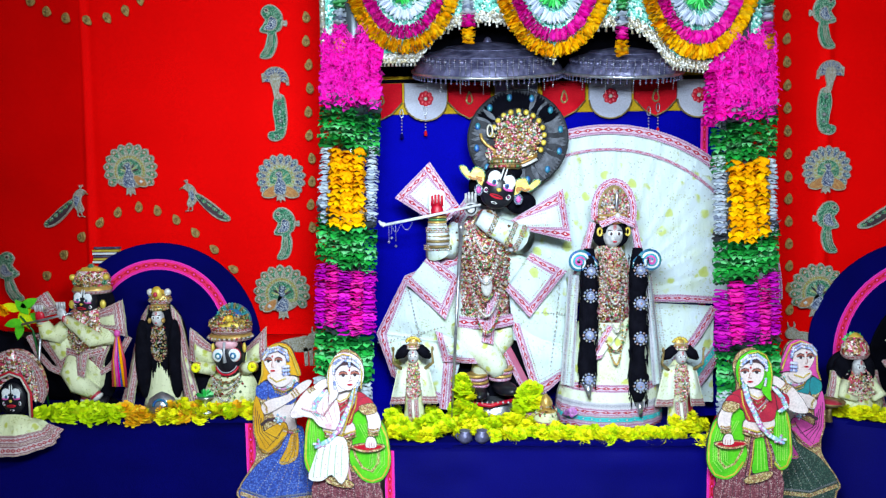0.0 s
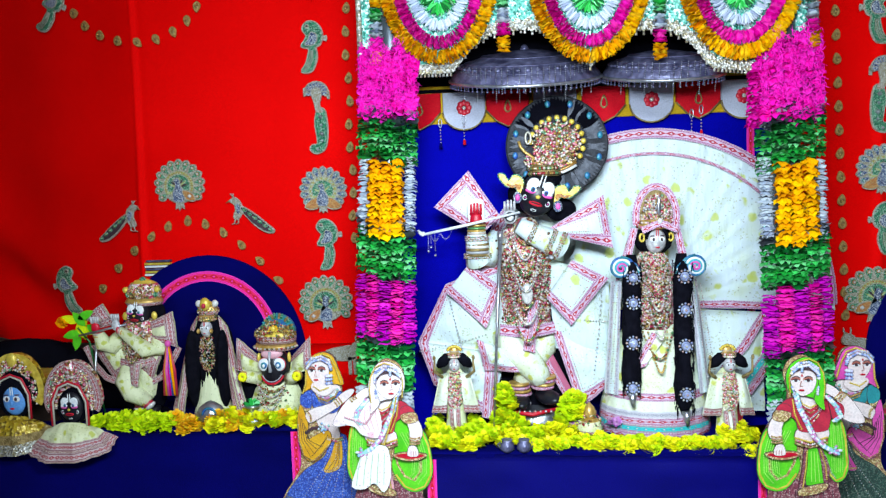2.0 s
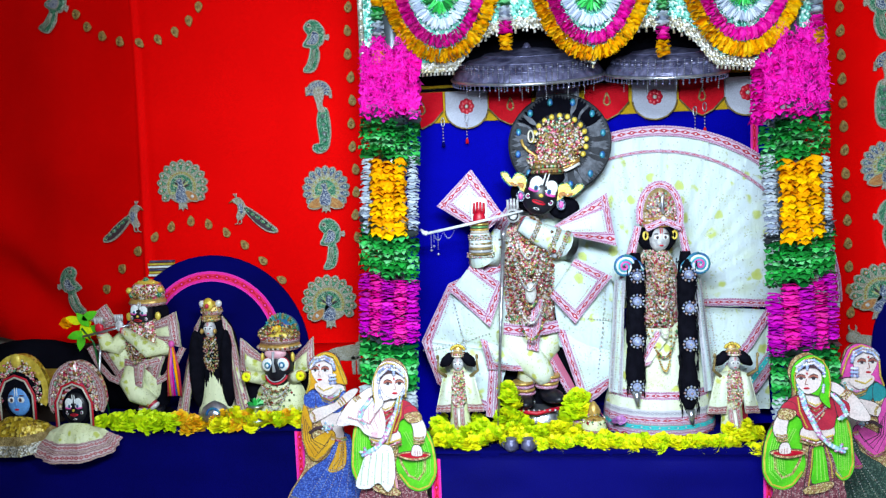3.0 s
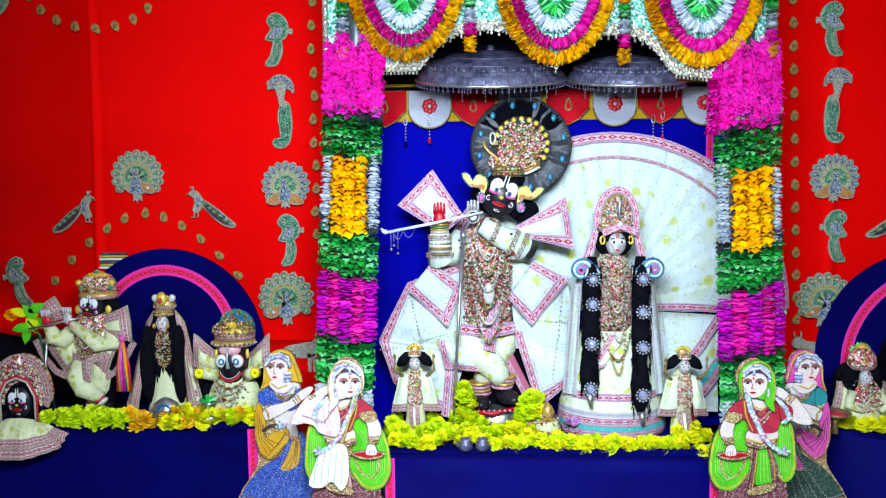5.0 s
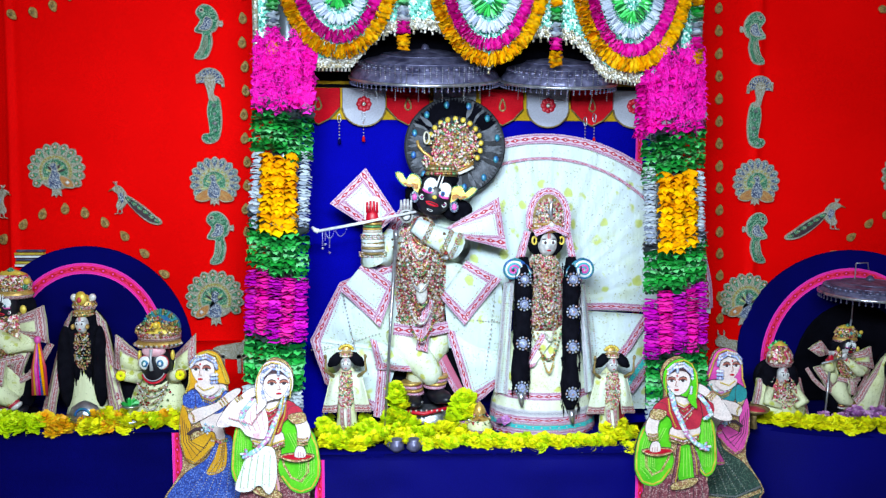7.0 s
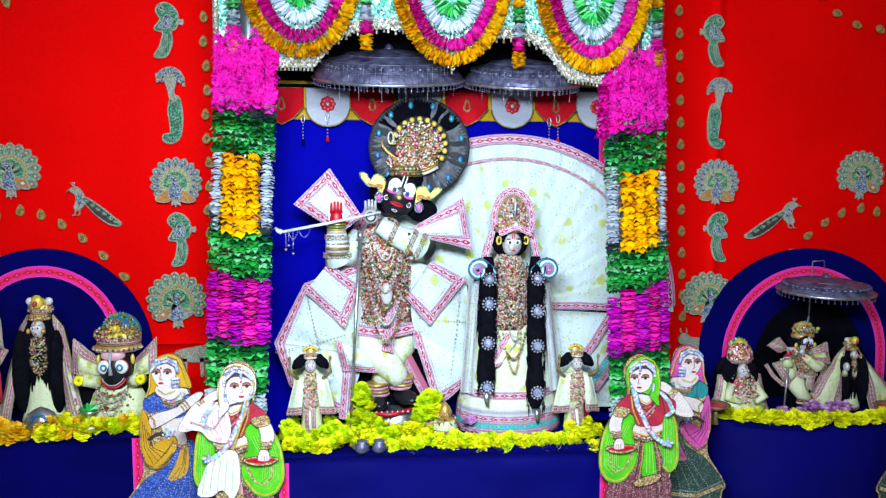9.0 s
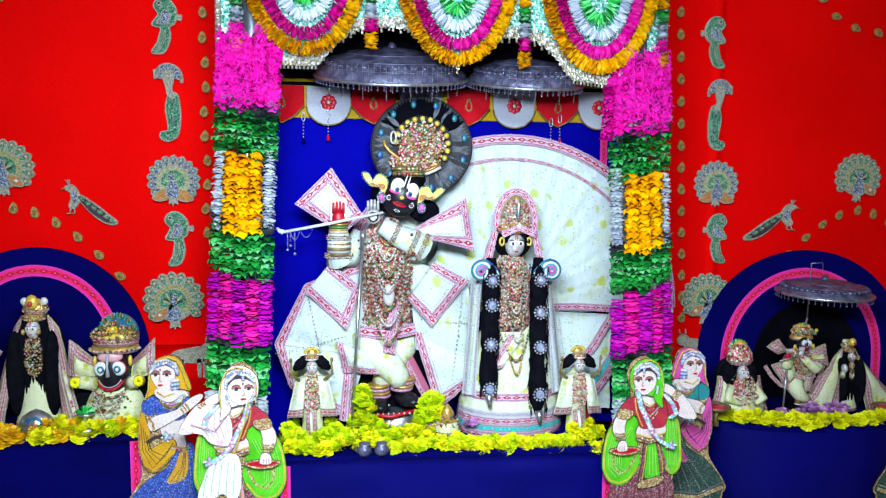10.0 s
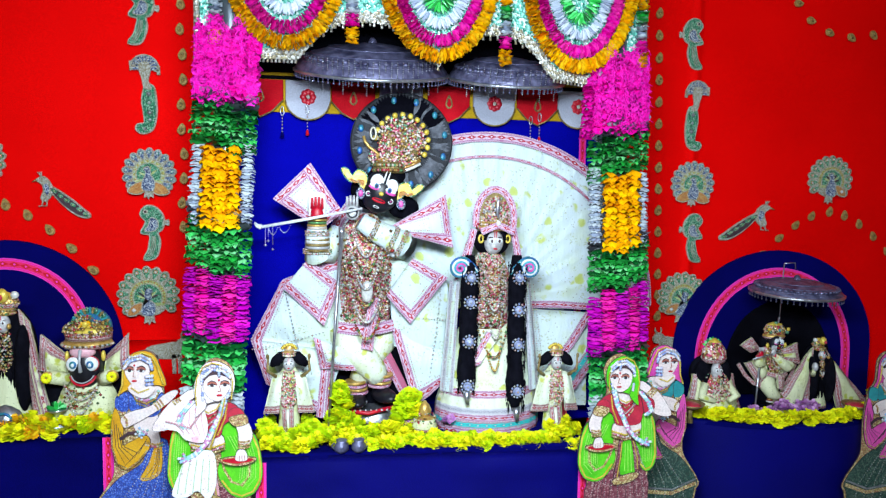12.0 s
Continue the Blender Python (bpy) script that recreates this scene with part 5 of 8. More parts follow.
solo("black_backcloth", b, (1.97, 2.94, 0.68), "black cloth hung behind the small statues", "cloth")

# dark bundle and wooden box at the far end
b = Mesher()
for j, (x, z, w, h) in enumerate(((-2.02, 0.885, 0.55, 0.28), (-1.62, 0.87, 0.30, 0.20))):
    b.ell((x, 2.86, z), (w * 0.62, 0.08, h * 0.62), BLACK, None, 20, 10)
b.box((-2.0, 2.87, 0.86), (0.80, 0.12, 0.22), BLACK, None, 0.04)
solo("folded_cloth", b, (-2.0, 2.87, 0.75), "dark folded cloth heaped on the side table", "cloth")
wb = thing("wooden_box", (-1.99, 2.74, 0.75), "low dark wooden box with a pale lid edge", "box")
b = Mesher()
b.box((0, 0, 0.085), (0.42, 0.14, 0.17), WOOD, None, 0.008)
part("body", b, wb)
b = Mesher()
b.box((0, 0, 0.185), (0.45, 0.16, 0.025), YELLOW_GOLD, Euler((0, 0.05, 0)).to_matrix(), 0.006)
part("lid", b, wb, "pale golden lid")
ps = thing("paper_stack", (-1.475, 2.975, 1.30), "small stack of yellowed papers behind the board", "papers")
for i in range(6):
    b = Mesher()
    b.box((0.004 * math.sin(i * 3), 0, 0.006 + 0.012 * i), (0.12 - 0.006 * (i % 3), 0.02, 0.008), (WHITE_PAINT, YELLOW_GOLD, DULL_SILVER)[i % 3])
    part("sheet", b, ps)

# ======================= flowers on the tables =======================


def bloom_data(mat, r, rings=5, n=12):
    """A full, round flower head of many short curled petals."""
    b = Mesher()
    for k in range(rings):
        q = 1 - k * 0.17
        for j in range(n - 2 * k):
            t = 2 * math.pi * (j + 0.5 * k) / (n - 2 * k) + rnd.uniform(-0.15, 0.15)
            up = 0.05 + 0.20 * k
            c, s = math.cos(t), math.sin(t)
            w = r * 0.24
            tip = r * q * rnd.uniform(0.85, 1.1)
            z1, z2 = r * (up + 0.10), r * (up + 0.05 + 0.22 * rnd.uniform(0.0, 1.2))
            b.add([(0, 0, r * up * 0.6), (tip * 0.7 * c - w * s, tip * 0.7 * s + w * c, z1), (tip * c - w * 0.7 * s, tip * s + w * 0.7 * c, z2), (tip * c + w * 0.7 * s, tip * s - w * 0.7 * c, z2), (tip * 0.7 * c + w * s, tip * 0.7 * s - w * c, z1)], [(0, 1, 2, 3, 4)], mat)
    return b.data("bloom")


BLOOMS = {k: [bloom_data(m, 0.034) for _ in range(3)] for k, m in (("yellow", F_YELLOW), ("lime", F_LIME), ("amber", F_AMBER), ("lilac", F_LILAC))}


def flower_row(name, at, label, spots):
    row = thing(name, at, label, "flowers", "flower rows on the tables")
    for kind, x, y, z, s in spots:
        ob = share("bloom", BLOOMS[kind][rnd.randrange(3)], row, pose(x - at[0], y - at[1], z - at[2], rnd.uniform(5, 48), rnd.uniform(-25, 25), rnd.uniform(0, 360)))
        ob.scale = (s, s, s)
    return row


spots = []
for i in range(210):
    x = -0.25 + 1.14 * (i + rnd.uniform(0, 1)) / 210
    deep = 2.52 if 0.36 < x < 0.80 else 2.62
    y = rnd.uniform(2.47, deep)
    spots.append((rnd.choice(("yellow", "yellow", "lime")), x, y, 0.694 + 0.22 * max(0, y - 2.46) * rnd.uniform(0.3, 1) + rnd.uniform(0, 0.012) - 0.020 * (x + 0.25), rnd.uniform(0.75, 1.05)))
for i in range(40):                      # a raised heap at each side of the statue's base
    for cx, zt in ((0.035, 0.15), (0.255, 0.15)):
        h = rnd.uniform(0, 1)
        spots.append((rnd.choice(("lime", "yellow")), cx + rnd.uniform(-0.05, 0.05) * (1.2 - h) + (0.02 if cx > 0.1 else -0.02) * h, 2.60 + 0.04 * h + rnd.uniform(-0.03, 0.03), 0.71 + zt * h, rnd.uniform(0.8, 1.15)))
for i in range(26):
    spots.append((rnd.choice(("lime", "yellow")), rnd.uniform(-0.27, -0.08), rnd.uniform(2.52, 2.66), 0.69 + rnd.uniform(0.0, 0.055), 1.0))
for i in range(10):
    spots.append(("yellow", rnd.uniform(0.80, 0.90), rnd.uniform(2.50, 2.62), 0.67 + rnd.uniform(0.0, 0.05), 1.0))
flower_row("flower_row", (0.32, 2.5, 0.69), "heaped yellow and lime chrysanthemum heads along the altar table", spots)

spots = []
for i in range(120):
    x = -1.56 + 0.79 * (i + rnd.uniform(0, 1)) / 120
    kind = "lime" if x < -1.27 else rnd.choice(("amber", "amber", "yellow")) if x < -1.10 else rnd.choice(("yellow", "yellow", "amber", "lime"))
    spots.append((kind, x, rnd.uniform(2.56, 2.65), 0.748 + rnd.uniform(0.0, 0.03) - (0.02 if -1.25 < x < -1.12 else 0), rnd.uniform(0.8, 1.2)))
flower_row("flower_row", (-1.16, 2.6, 0.75), "lime, amber and yellow flower heads along the side table", spots)

spots = []
for i in range(130):
    t = radians(183 + 172 * (i + rnd.uniform(-0.4, 0.4)) / 129)
    spots.append(("yellow", 1.88 + 0.52 * math.cos(t), 2.85 + 0.30 * math.sin(t), 0.698 + rnd.uniform(0, 0.03), rnd.uniform(0.75, 1.05)))
flower_row("flower_row", (1.79, 2.6, 0.69), "yellow flower heads round the rim of the bowl stand", spots)
spots = [("lilac", 1.70 + 0.28 * rnd.uniform(0, 1), 2.62 + rnd.uniform(0, 0.05), 0.705 + rnd.uniform(0, 0.03), 0.8) for i in range(30)]
flower_row("flower_row", (1.85, 2.65, 0.69), "lilac petals at the feet of the small statues", spots)
spots = [("lilac", x + rnd.uniform(-0.02, 0.02), 2.59, 0.73 + rnd.uniform(0, 0.02), 0.6) for x in (0.25, 0.25, 0.26, 0.40, 0.41, 0.42)]
flower_row("flower_row", (0.33, 2.59, 0.72), "purple petals beside the little altar image", spots)

# ======================= the tall flute statue =======================


def crown_band(b, c, r, h, mats=(GOLD, JEWEL_BRIGHT), points=7, size=0.008):
    x, y, z = c
    b.lathe([(r, 0), (r * 1.06, h * 0.3), (r * 0.95, h)], c, mats[0], 20)
    for i in range(26):
        t = radians(180 + 180 * i / 25)
        for q in (0.25, 0.7):
            b.bead((x + r * 1.06 * math.cos(t), y + r * 1.06 * math.sin(t), z + h * q), size, mats[1])


def face(b, c, r, skin, eye=True, mark=WHITE_PAINT, scale=1.0, tilt=0.0):
    """A plain head with simple painted marks: wide white eyes on dark faces, dark lines on pale ones."""
    rot = Euler((0, tilt, 0)).to_matrix()
    b.ell(c, r, skin, rot, 20, 14)
    dark = skin in (STONE_BLACK,)

    def spot(x, z, rx, rz, mat, lift=0.0):
        y = -math.sqrt(max(0.05, 1 - x * x - z * z)) * r[1] - lift * r[1]
        b.ell(Vector(c) + rot @ Vector((x * r[0], y, z * r[2])), (rx * r[0], 0.09 * r[1], rz * r[2]), mat, rot, 12, 7)

    for s in (-1, 1):
        if dark:
            spot(s * 0.40, 0.36, 0.36, 0.34, WHITE_PAINT)
            spot(s * 0.42, 0.06, 0.34, 0.10, C_PINK, 0.0)
            spot(s * 0.42, 0.16, 0.32, 0.11, WHITE_PAINT, 0.03)
            spot(s * 0.36, 0.16, 0.12, 0.12, FEATHER_EYE, 0.06)
            spot(s * 0.36, 0.16, 0.06, 0.06, LINE_DARK, 0.10)
            spot(s * 0.62, -0.28, 0.14, 0.13, WHITE_PAINT, 0.0)
            spot(s * 0.62, -0.28, 0.10, 0.09, STONE_BLACK, 0.03)
            spot(s * 0.62, -0.28, 0.05, 0.04, C_PINK, 0.06)
        else:
            spot(s * 0.40, 0.14, 0.34, 0.20, WHITE_PAINT)
            spot(s * 0.38, 0.13, 0.14, 0.14, LINE_DARK, 0.05)
            spot(s * 0.42, 0.40, 0.30, 0.05, LINE_DARK)
        spot(s * 0.09, 0.60, 0.045, 0.36, mark, 0.06)
    if dark:
        spot(0, -0.42, 0.38, 0.10, RED_PAINT, 0.02)
        spot(0, -0.40, 0.30, 0.03, STONE_BLACK, 0.10)
        spot(0.0, -0.10, 0.13, 0.09, YELLOW_GOLD, 0.10)
        spot(0.0, -0.72, 0.17, 0.06, WHITE_PAINT, 0.0)
        spot(0.0, -0.72, 0.12, 0.035, STONE_BLACK, 0.04)
    else:
        spot(0, -0.50, 0.22, 0.07, RED_PAINT, 0.03)
        spot(0, -0.16, 0.10, 0.16, skin, 0.05)


STITCH = (SILVER, PEARL, C_RED)
b = Mesher()
Y = 2.78
# stand, feet and legs
b.lathe([(0.105, 0.0), (0.110, 0.018), (0.098, 0.03), (0.098, 0.05), (0.085, 0.06)], (0.145, Y - 0.02, 0.70), SILVER, 28, 0.8)
b.box((0.12, Y + 0.02, 0.90), (0.36, 0.04, 0.40), BLACK, None, 0.01)
b.tube([(0.035, Y - 0.02, 1.07), (0.06, Y - 0.05, 1.0), (0.115, Y - 0.06, 0.945), (0.150, Y - 0.06, 0.90), (0.162, Y - 0.06, 0.870)], [0.072, 0.070, 0.058, 0.046, 0.038], ROBE_WARM, 14)
b.tube([(0.165, Y, 1.07), (0.16, Y - 0.01, 1.0), (0.115, Y - 0.02, 0.93), (0.085, Y - 0.03, 0.86)], [0.072, 0.066, 0.05, 0.036], ROBE_WARM, 14)
for (x, z, r) in ((0.082, 0.852, 0.040), (0.165, 0.878, 0.043)):
    for q in range(4):
        b.lathe([(r, 0), (r * 1.06, 0.005), (r, 0.011)], (x - 0.003 * q * (1 if x < 0.1 else -1), Y - 0.05, z - 0.034 + 0.013 * q), [TRIM, GOLD][q % 2], 16)
b.ell((0.080, Y - 0.085, 0.800), (0.036, 0.075, 0.024), STONE_BLACK)
b.ell((0.180, Y - 0.085, 0.818), (0.036, 0.075, 0.024), STONE_BLACK, Euler((0, -0.4, 0.5)).to_matrix())
b.tube([(p[0], Y - 0.11, p[2]) for p in arc3(0.08, 0.805, 0.034, 0.02, 0, 180, 360, 10)], 0.005, SILVER, 6)
b.tube([(0.03, Y - 0.12, 0.772), (0.12, Y - 0.14, 0.765), (0.22, Y - 0.11, 0.778)], 0.008, RED_PAINT, 6)
for i in range(10):
    b.bead((0.03 + 0.02 * i, Y - 0.135, 0.775), 0.006, PEARL)
# torso
b.lathe([(0.095, 0), (0.105, 0.08), (0.090, 0.18), (0.105, 0.28), (0.115, 0.36), (0.07, 0.43), (0.045, 0.47)], (0.105, Y, 1.04), JEWELLED, 24, 0.7)
b.beads_on((0.105, Y - 0.005, 1.26), (0.110, 0.087, 0.23), 2600, JEWEL_BRIGHT, 0.0050)
for k in range(7):
    w = 0.035 + 0.012 * k
    b.strand((0.108 - w, Y - 0.075, 1.46 - 0.006 * k), (0.108 + w, Y - 0.075, 1.46 - 0.006 * k), 0.05 + 0.052 * k, 24 + 5 * k, 0.0065, (JEWEL, PEARL)[k % 2])
b.ell((0.112, Y - 0.125, 1.225), (0.022, 0.012, 0.04), PEARL)
# belt and hanging sash
b.ribbon([(0.005, Y - 0.095, 1.085), (0.06, Y - 0.112, 1.08), (0.11, Y - 0.116, 1.08), (0.16, Y - 0.112, 1.083), (0.215, Y - 0.09, 1.09)], 0.045, TRIM)
b.panel((0.12, Y - 0.118, 1.20), (0.155, Y - 0.118, 1.20), (0.135, Y - 0.125, 1.0), (0.09, Y - 0.125, 1.01), TRIM, 0.0, TRIM, 0.02, (1, 3))
b.beads_on((0.105, Y - 0.03, 1.12), (0.09, 0.09, 0.05), 60, JEWEL, 0.007)
# arms
b.tube([(0.015, Y - 0.02, 1.435), (-0.045, Y - 0.06, 1.36), (-0.070, Y - 0.08, 1.355), (-0.072, Y - 0.11, 1.43), (-0.072, Y - 0.12, 1.475)], [0.045, 0.052, 0.052, 0.042, 0.032], ROBE, 12)
b.tube([(0.195, Y - 0.02, 1.43), (0.265, Y - 0.05, 1.385), (0.245, Y - 0.08, 1.40), (0.15, Y - 0.11, 1.445), (0.085, Y - 0.12, 1.485)], [0.045, 0.055, 0.055, 0.042, 0.030], ROBE, 12)
for q in range(5):
    b.lathe([(0.042, 0), (0.046, 0.005), (0.042, 0.010)], (-0.070, Y - 0.105, 1.372 + 0.010 * q), [OLD_GOLD, PEARL][q % 2], 16)
    b.lathe([(0.034, 0), (0.037, 0.004), (0.034, 0.008)], (-0.072, Y - 0.12, 1.455 + 0.010 * q), [JEWEL, GOLD][q % 2], 14)
for q in range(6):
    t = 0.18 * q
    b.ell((0.205 - 0.002 * q, Y - 0.10, 1.36 + 0.018 * q), (0.012, 0.05, 0.010), JEWEL if q % 2 else PEARL, None, 8, 5)
for cx_, cy_, cz_, r_, tip in ((0.238, Y - 0.085, 1.402, 0.056, 0.9), (0.205, Y - 0.098, 1.418, 0.050, 0.9), (0.135, Y - 0.115, 1.452, 0.040, 0.9), (-0.070, Y - 0.088, 1.372, 0.052, 0.0), (-0.072, Y - 0.112, 1.440, 0.042, 0.0)):
    rot_ = Euler((0, tip, 0)).to_matrix()
    for k in range(3):
        for q in range(22):
            a = radians(180 + 180 * q / 21)
            off = Vector((r_ * math.cos(a), r_ * math.sin(a), 0.0)) if tip == 0.0 else Vector((0.0, r_ * math.sin(a), r_ * math.cos(a)))
            off += Vector((0, 0, 0.007 * (k - 1))) if tip == 0.0 else Vector((0.007 * (k - 1), 0, 0))
            b.bead(Vector((cx_, cy_, cz_)) + (rot_ @ off if tip == 0.0 else Euler((0, 0.45, 0)).to_matrix() @ off), 0.0040, (PEARL, JEWEL_BRIGHT, OLD_GOLD)[(k + q) % 3])
# hands, with red and silver palms
for hx_, hz_, w_ in ((-0.072, 1.530, 0.030),):
    b.plate(smooth([(hx_ - w_, hz_ - 0.01), (hx_ - w_ * 0.86, hz_ + 0.052), (hx_ + w_ * 0.86, hz_ + 0.052), (hx_ + w_, hz_ - 0.01), (hx_ + w_ * 0.7, hz_ - 0.052), (hx_ - w_ * 0.7, hz_ - 0.052)], 3), Y - 0.126, 0.008, WHITE_PAINT, 0.06)
b.ell((-0.072, Y - 0.13, 1.508), (0.024, 0.014, 0.034), RED_PAINT)
b.ell((0.055, Y - 0.13, 1.518), (0.026, 0.014, 0.028), SILVER_FACE)
for s in range(4):
    b.tube([(-0.090 + 0.012 * s, Y - 0.135, 1.53), (-0.089 + 0.012 * s, Y - 0.14, 1.575 - 0.004 * abs(s - 1.5))], [0.006, 0.004], RED_PAINT, 6)
    b.tube([(0.036 + 0.012 * s, Y - 0.135, 1.54), (0.036 + 0.012 * s, Y - 0.14, 1.582 - 0.004 * abs(s - 1.5))], [0.006, 0.004], SILVER_FACE, 6)
b.tube([(p[0], Y - 0.146, p[2]) for p in arc3(0.055, 1.517, 0.017, 0.017, 0, 0, 360, 14)[:-1]], 0.003, STONE_BLACK, 5, 1.0, True)
# head, hair, crown, earrings
face(b, (0.163, Y - 0.065, 1.595), (0.071, 0.060, 0.083), STONE_BLACK, True, WHITE_PAINT, 1.0, 0.34)
b.ell((0.165, Y - 0.01, 1.60), (0.115, 0.05, 0.085), HAIR)
b.ell((0.255, Y - 0.01, 1.535), (0.06, 0.03, 0.045), HAIR)
for s, ex, ez, turn in ((-1, 0.098, 1.600, 0), (1, 0.224, 1.562, -14)):
    horn = smooth([(0.0, 0.0), (0.012, 0.034), (0.006, 0.060), (-0.022, 0.074), (-0.044, 0.052), (-0.060, 0.076), (-0.082, 0.078), (-0.070, 0.052), (-0.046, 0.030), (-0.026, 0.036), (-0.014, 0.020)], 3)
    shape = turned([(x * -s, z) for x, z in horn] if s > 0 else horn, turn, (ex, ez))
    b.plate(grown(shape, 0.004), Y - 0.088, 0.008, PATCH_GREEN)
    b.plate(shape, Y - 0.091, 0.006, YELLOW_GOLD, 0.06)
    mid = turned([(x * -s * 0.6 - s * -0.004, z * 0.36 + 0.014) for x, z in horn] if s > 0 else [(x * 0.6 - 0.004, z * 0.36 + 0.014) for x, z in horn], turn, (ex, ez))
    b.plate(mid, Y - 0.094, 0.004, PATCH_ORANGE, 0.05)
    for q in range(0, len(shape), 2):
        b.bead((shape[q][0], Y - 0.093, shape[q][1]), 0.0038, PEARL)
    b.ell((ex + s * 0.012, Y - 0.098, ez - 0.012), (0.017, 0.008, 0.022), PATCH_BLUE)
    b.ell((ex + s * 0.012, Y - 0.106, ez - 0.012), (0.009, 0.004, 0.013), C_PINK)
crown_band(b, (0.192, Y - 0.04, 1.665), 0.058, 0.042, (OLD_GOLD, JEWEL))
b.ell((0.185, Y - 0.03, 1.655), (0.075, 0.045, 0.04), HAIR)
# feather disc and brooch behind the crown
hx, hz = 0.245, 1.782
b.plate(circle(hx, hz, 0.197, 56, 0.191), Y - 0.02, 0.02, FEATHER, 0.03)
for i in range(150):
    a, r = rnd.uniform(0, 2 * math.pi), math.sqrt(rnd.uniform(0, 1))
    b.bead((hx - 0.055 + 0.075 * r * math.cos(a), Y - 0.05 - 0.01 * rnd.random(), hz - 0.055 + 0.040 * r * math.sin(a)), rnd.uniform(0.0035, 0.0075), JEWEL_BRIGHT)
for i in range(90):
    a = 4.0 * i
    l = leaf(rnd.uniform(0.066, 0.080), 0.011, 5)
    b.plate(turned(l, a - 90, (hx + 0.112 * math.cos(radians(a)), hz + 0.112 * math.sin(radians(a)))), Y - 0.028 - 0.006 * rnd.random(), 0.003, FEATHER_PALE if rnd.random() < (0.05 if 30 < a < 150 else 0.65) else (BLACK if 30 < a < 150 else FEATHER))
for i in range(12):
    a = radians(30 * i + 12)
    b.ell((hx + 0.165 * math.cos(a), Y - 0.038, hz + 0.16 * math.sin(a)), (0.011, 0.004, 0.014), FEATHER_EYE, None, 8, 5)
b.plate(circle(hx - 0.004, hz + 0.004, 0.082, 24), Y - 0.044, 0.012, OLD_GOLD, 0.05)
for i in range(560):
    a, r = rnd.uniform(0, 2 * math.pi), 0.092 * math.sqrt(rnd.uniform(0, 1))
    b.bead((hx - 0.005 + r * math.cos(a), Y - 0.05 - 0.012 * rnd.random(), hz + 0.005 + r * math.sin(a)), rnd.uniform(0.0035, 0.008), JEWEL_BRIGHT)
for i in range(13):
    a = radians(-30 + 17 * i)
    b.ell((hx - 0.003 + 0.10 * math.cos(a), Y - 0.05, hz + 0.005 + 0.098 * math.sin(a)), (0.011, 0.007, 0.011), YELLOW_GOLD, None, 8, 5)
b.tube([(hx - 0.10 + 0.020 * math.sin(0.7 * q) - 0.004 * q, Y - 0.055, hz - 0.05 - 0.004 * q + 0.002 * q * q) for q in range(8)], 0.006, GOLD, 6)
for q in range(30):
    a = 0.42 * q
    b.bead((hx + 0.012 + 0.0022 * q * math.cos(a), Y - 0.068, hz + 0.005 + 0.0022 * q * math.sin(a)), 0.007, GOLD if q % 3 else PEARL)
for k in range(3):
    b.tube([(hx - 0.10 + 0.024 * q, Y - 0.052 - 0.002 * k, hz - 0.055 - 0.012 * k - 0.03 * math.sin(math.pi * q / 7)) for q in range(8)], 0.006, (GOLD, JEWEL, PEARL)[k], 6)
b.tube([(hx - 0.112 + 0.010 * math.sin(radians(a)), Y - 0.06, hz + 0.03 + 0.022 * math.cos(radians(a))) for a in range(0, 360, 24)], 0.004, PEARL, 6, 1.0, True)
# starched shawl ends
b.panel((-0.235, Y - 0.06, 1.562), (-0.098, Y - 0.06, 1.698), (0.022, Y - 0.07, 1.515), (-0.06, Y - 0.08, 1.45), ROBE, 0.02, TRIM, 0.036, dots=STITCH, edges=(0, 1, 2, 3))
b.panel((0.185, Y - 0.09, 1.458), (0.41, Y - 0.07, 1.588), (0.442, Y - 0.07, 1.385), (0.20, Y - 0.09, 1.448), ROBE, 0.02, TRIM, 0.03, dots=STITCH, edges=(0, 1, 2))
# wide starched skirts
b.panel((-0.205, Y - 0.02, 1.255), (0.03, Y - 0.04, 1.35), (0.03, Y - 0.05, 0.98), (-0.32, Y - 0.03, 1.03), ROBE, 0.05, TRIM, 0.036, dots=STITCH, edges=(0, 3), n=14)
b.panel((-0.32, Y - 0.03, 1.031), (0.03, Y - 0.05, 0.981), (-0.045, Y - 0.07, 0.74), (-0.262, Y - 0.04, 0.86), ROBE, 0.03, TRIM, 0.036, dots=STITCH, edges=(2, 3), n=14)
b.panel((-0.085, Y - 0.09, 1.05), (0.035, Y - 0.09, 1.0), (0.075, Y - 0.10, 0.92), (-0.06, Y - 0.10, 0.93), ROBE, 0.03, TRIM, 0.03, dots=STITCH, edges=(2, 3), n=10)
b.panel((-0.05, Y - 0.08, 1.0), (0.0, Y - 0.08, 1.0), (-0.02, Y - 0.08, 0.73), (-0.075, Y - 0.08, 0.74), ROBE, 0.0, TRIM, 0.03, dots=STITCH, edges=(1, 3), n=10)
b.panel((0.19, Y - 0.03, 1.35), (0.425, Y - 0.02, 1.27), (0.475, Y - 0.03, 0.91), (0.22, Y - 0.05, 1.0), ROBE, 0.05, TRIM, 0.03, dots=STITCH, edges=(), n=14)
b.panel((0.205, Y - 0.06, 1.08), (0.474, Y - 0.03, 0.98), (0.478, Y - 0.04, 0.90), (0.305, Y - 0.07, 0.76), ROBE, 0.02, TRIM, 0.036, dots=STITCH, edges=(2, 3), n=14)
b.panel((0.155, Y - 0.03, 0.98), (0.20, Y - 0.03, 0.99), (0.30, Y - 0.03, 0.79), (0.265, Y - 0.03, 0.77), TRIM_TEAL, 0.0, TRIM, 0.02, (3,), n=8)
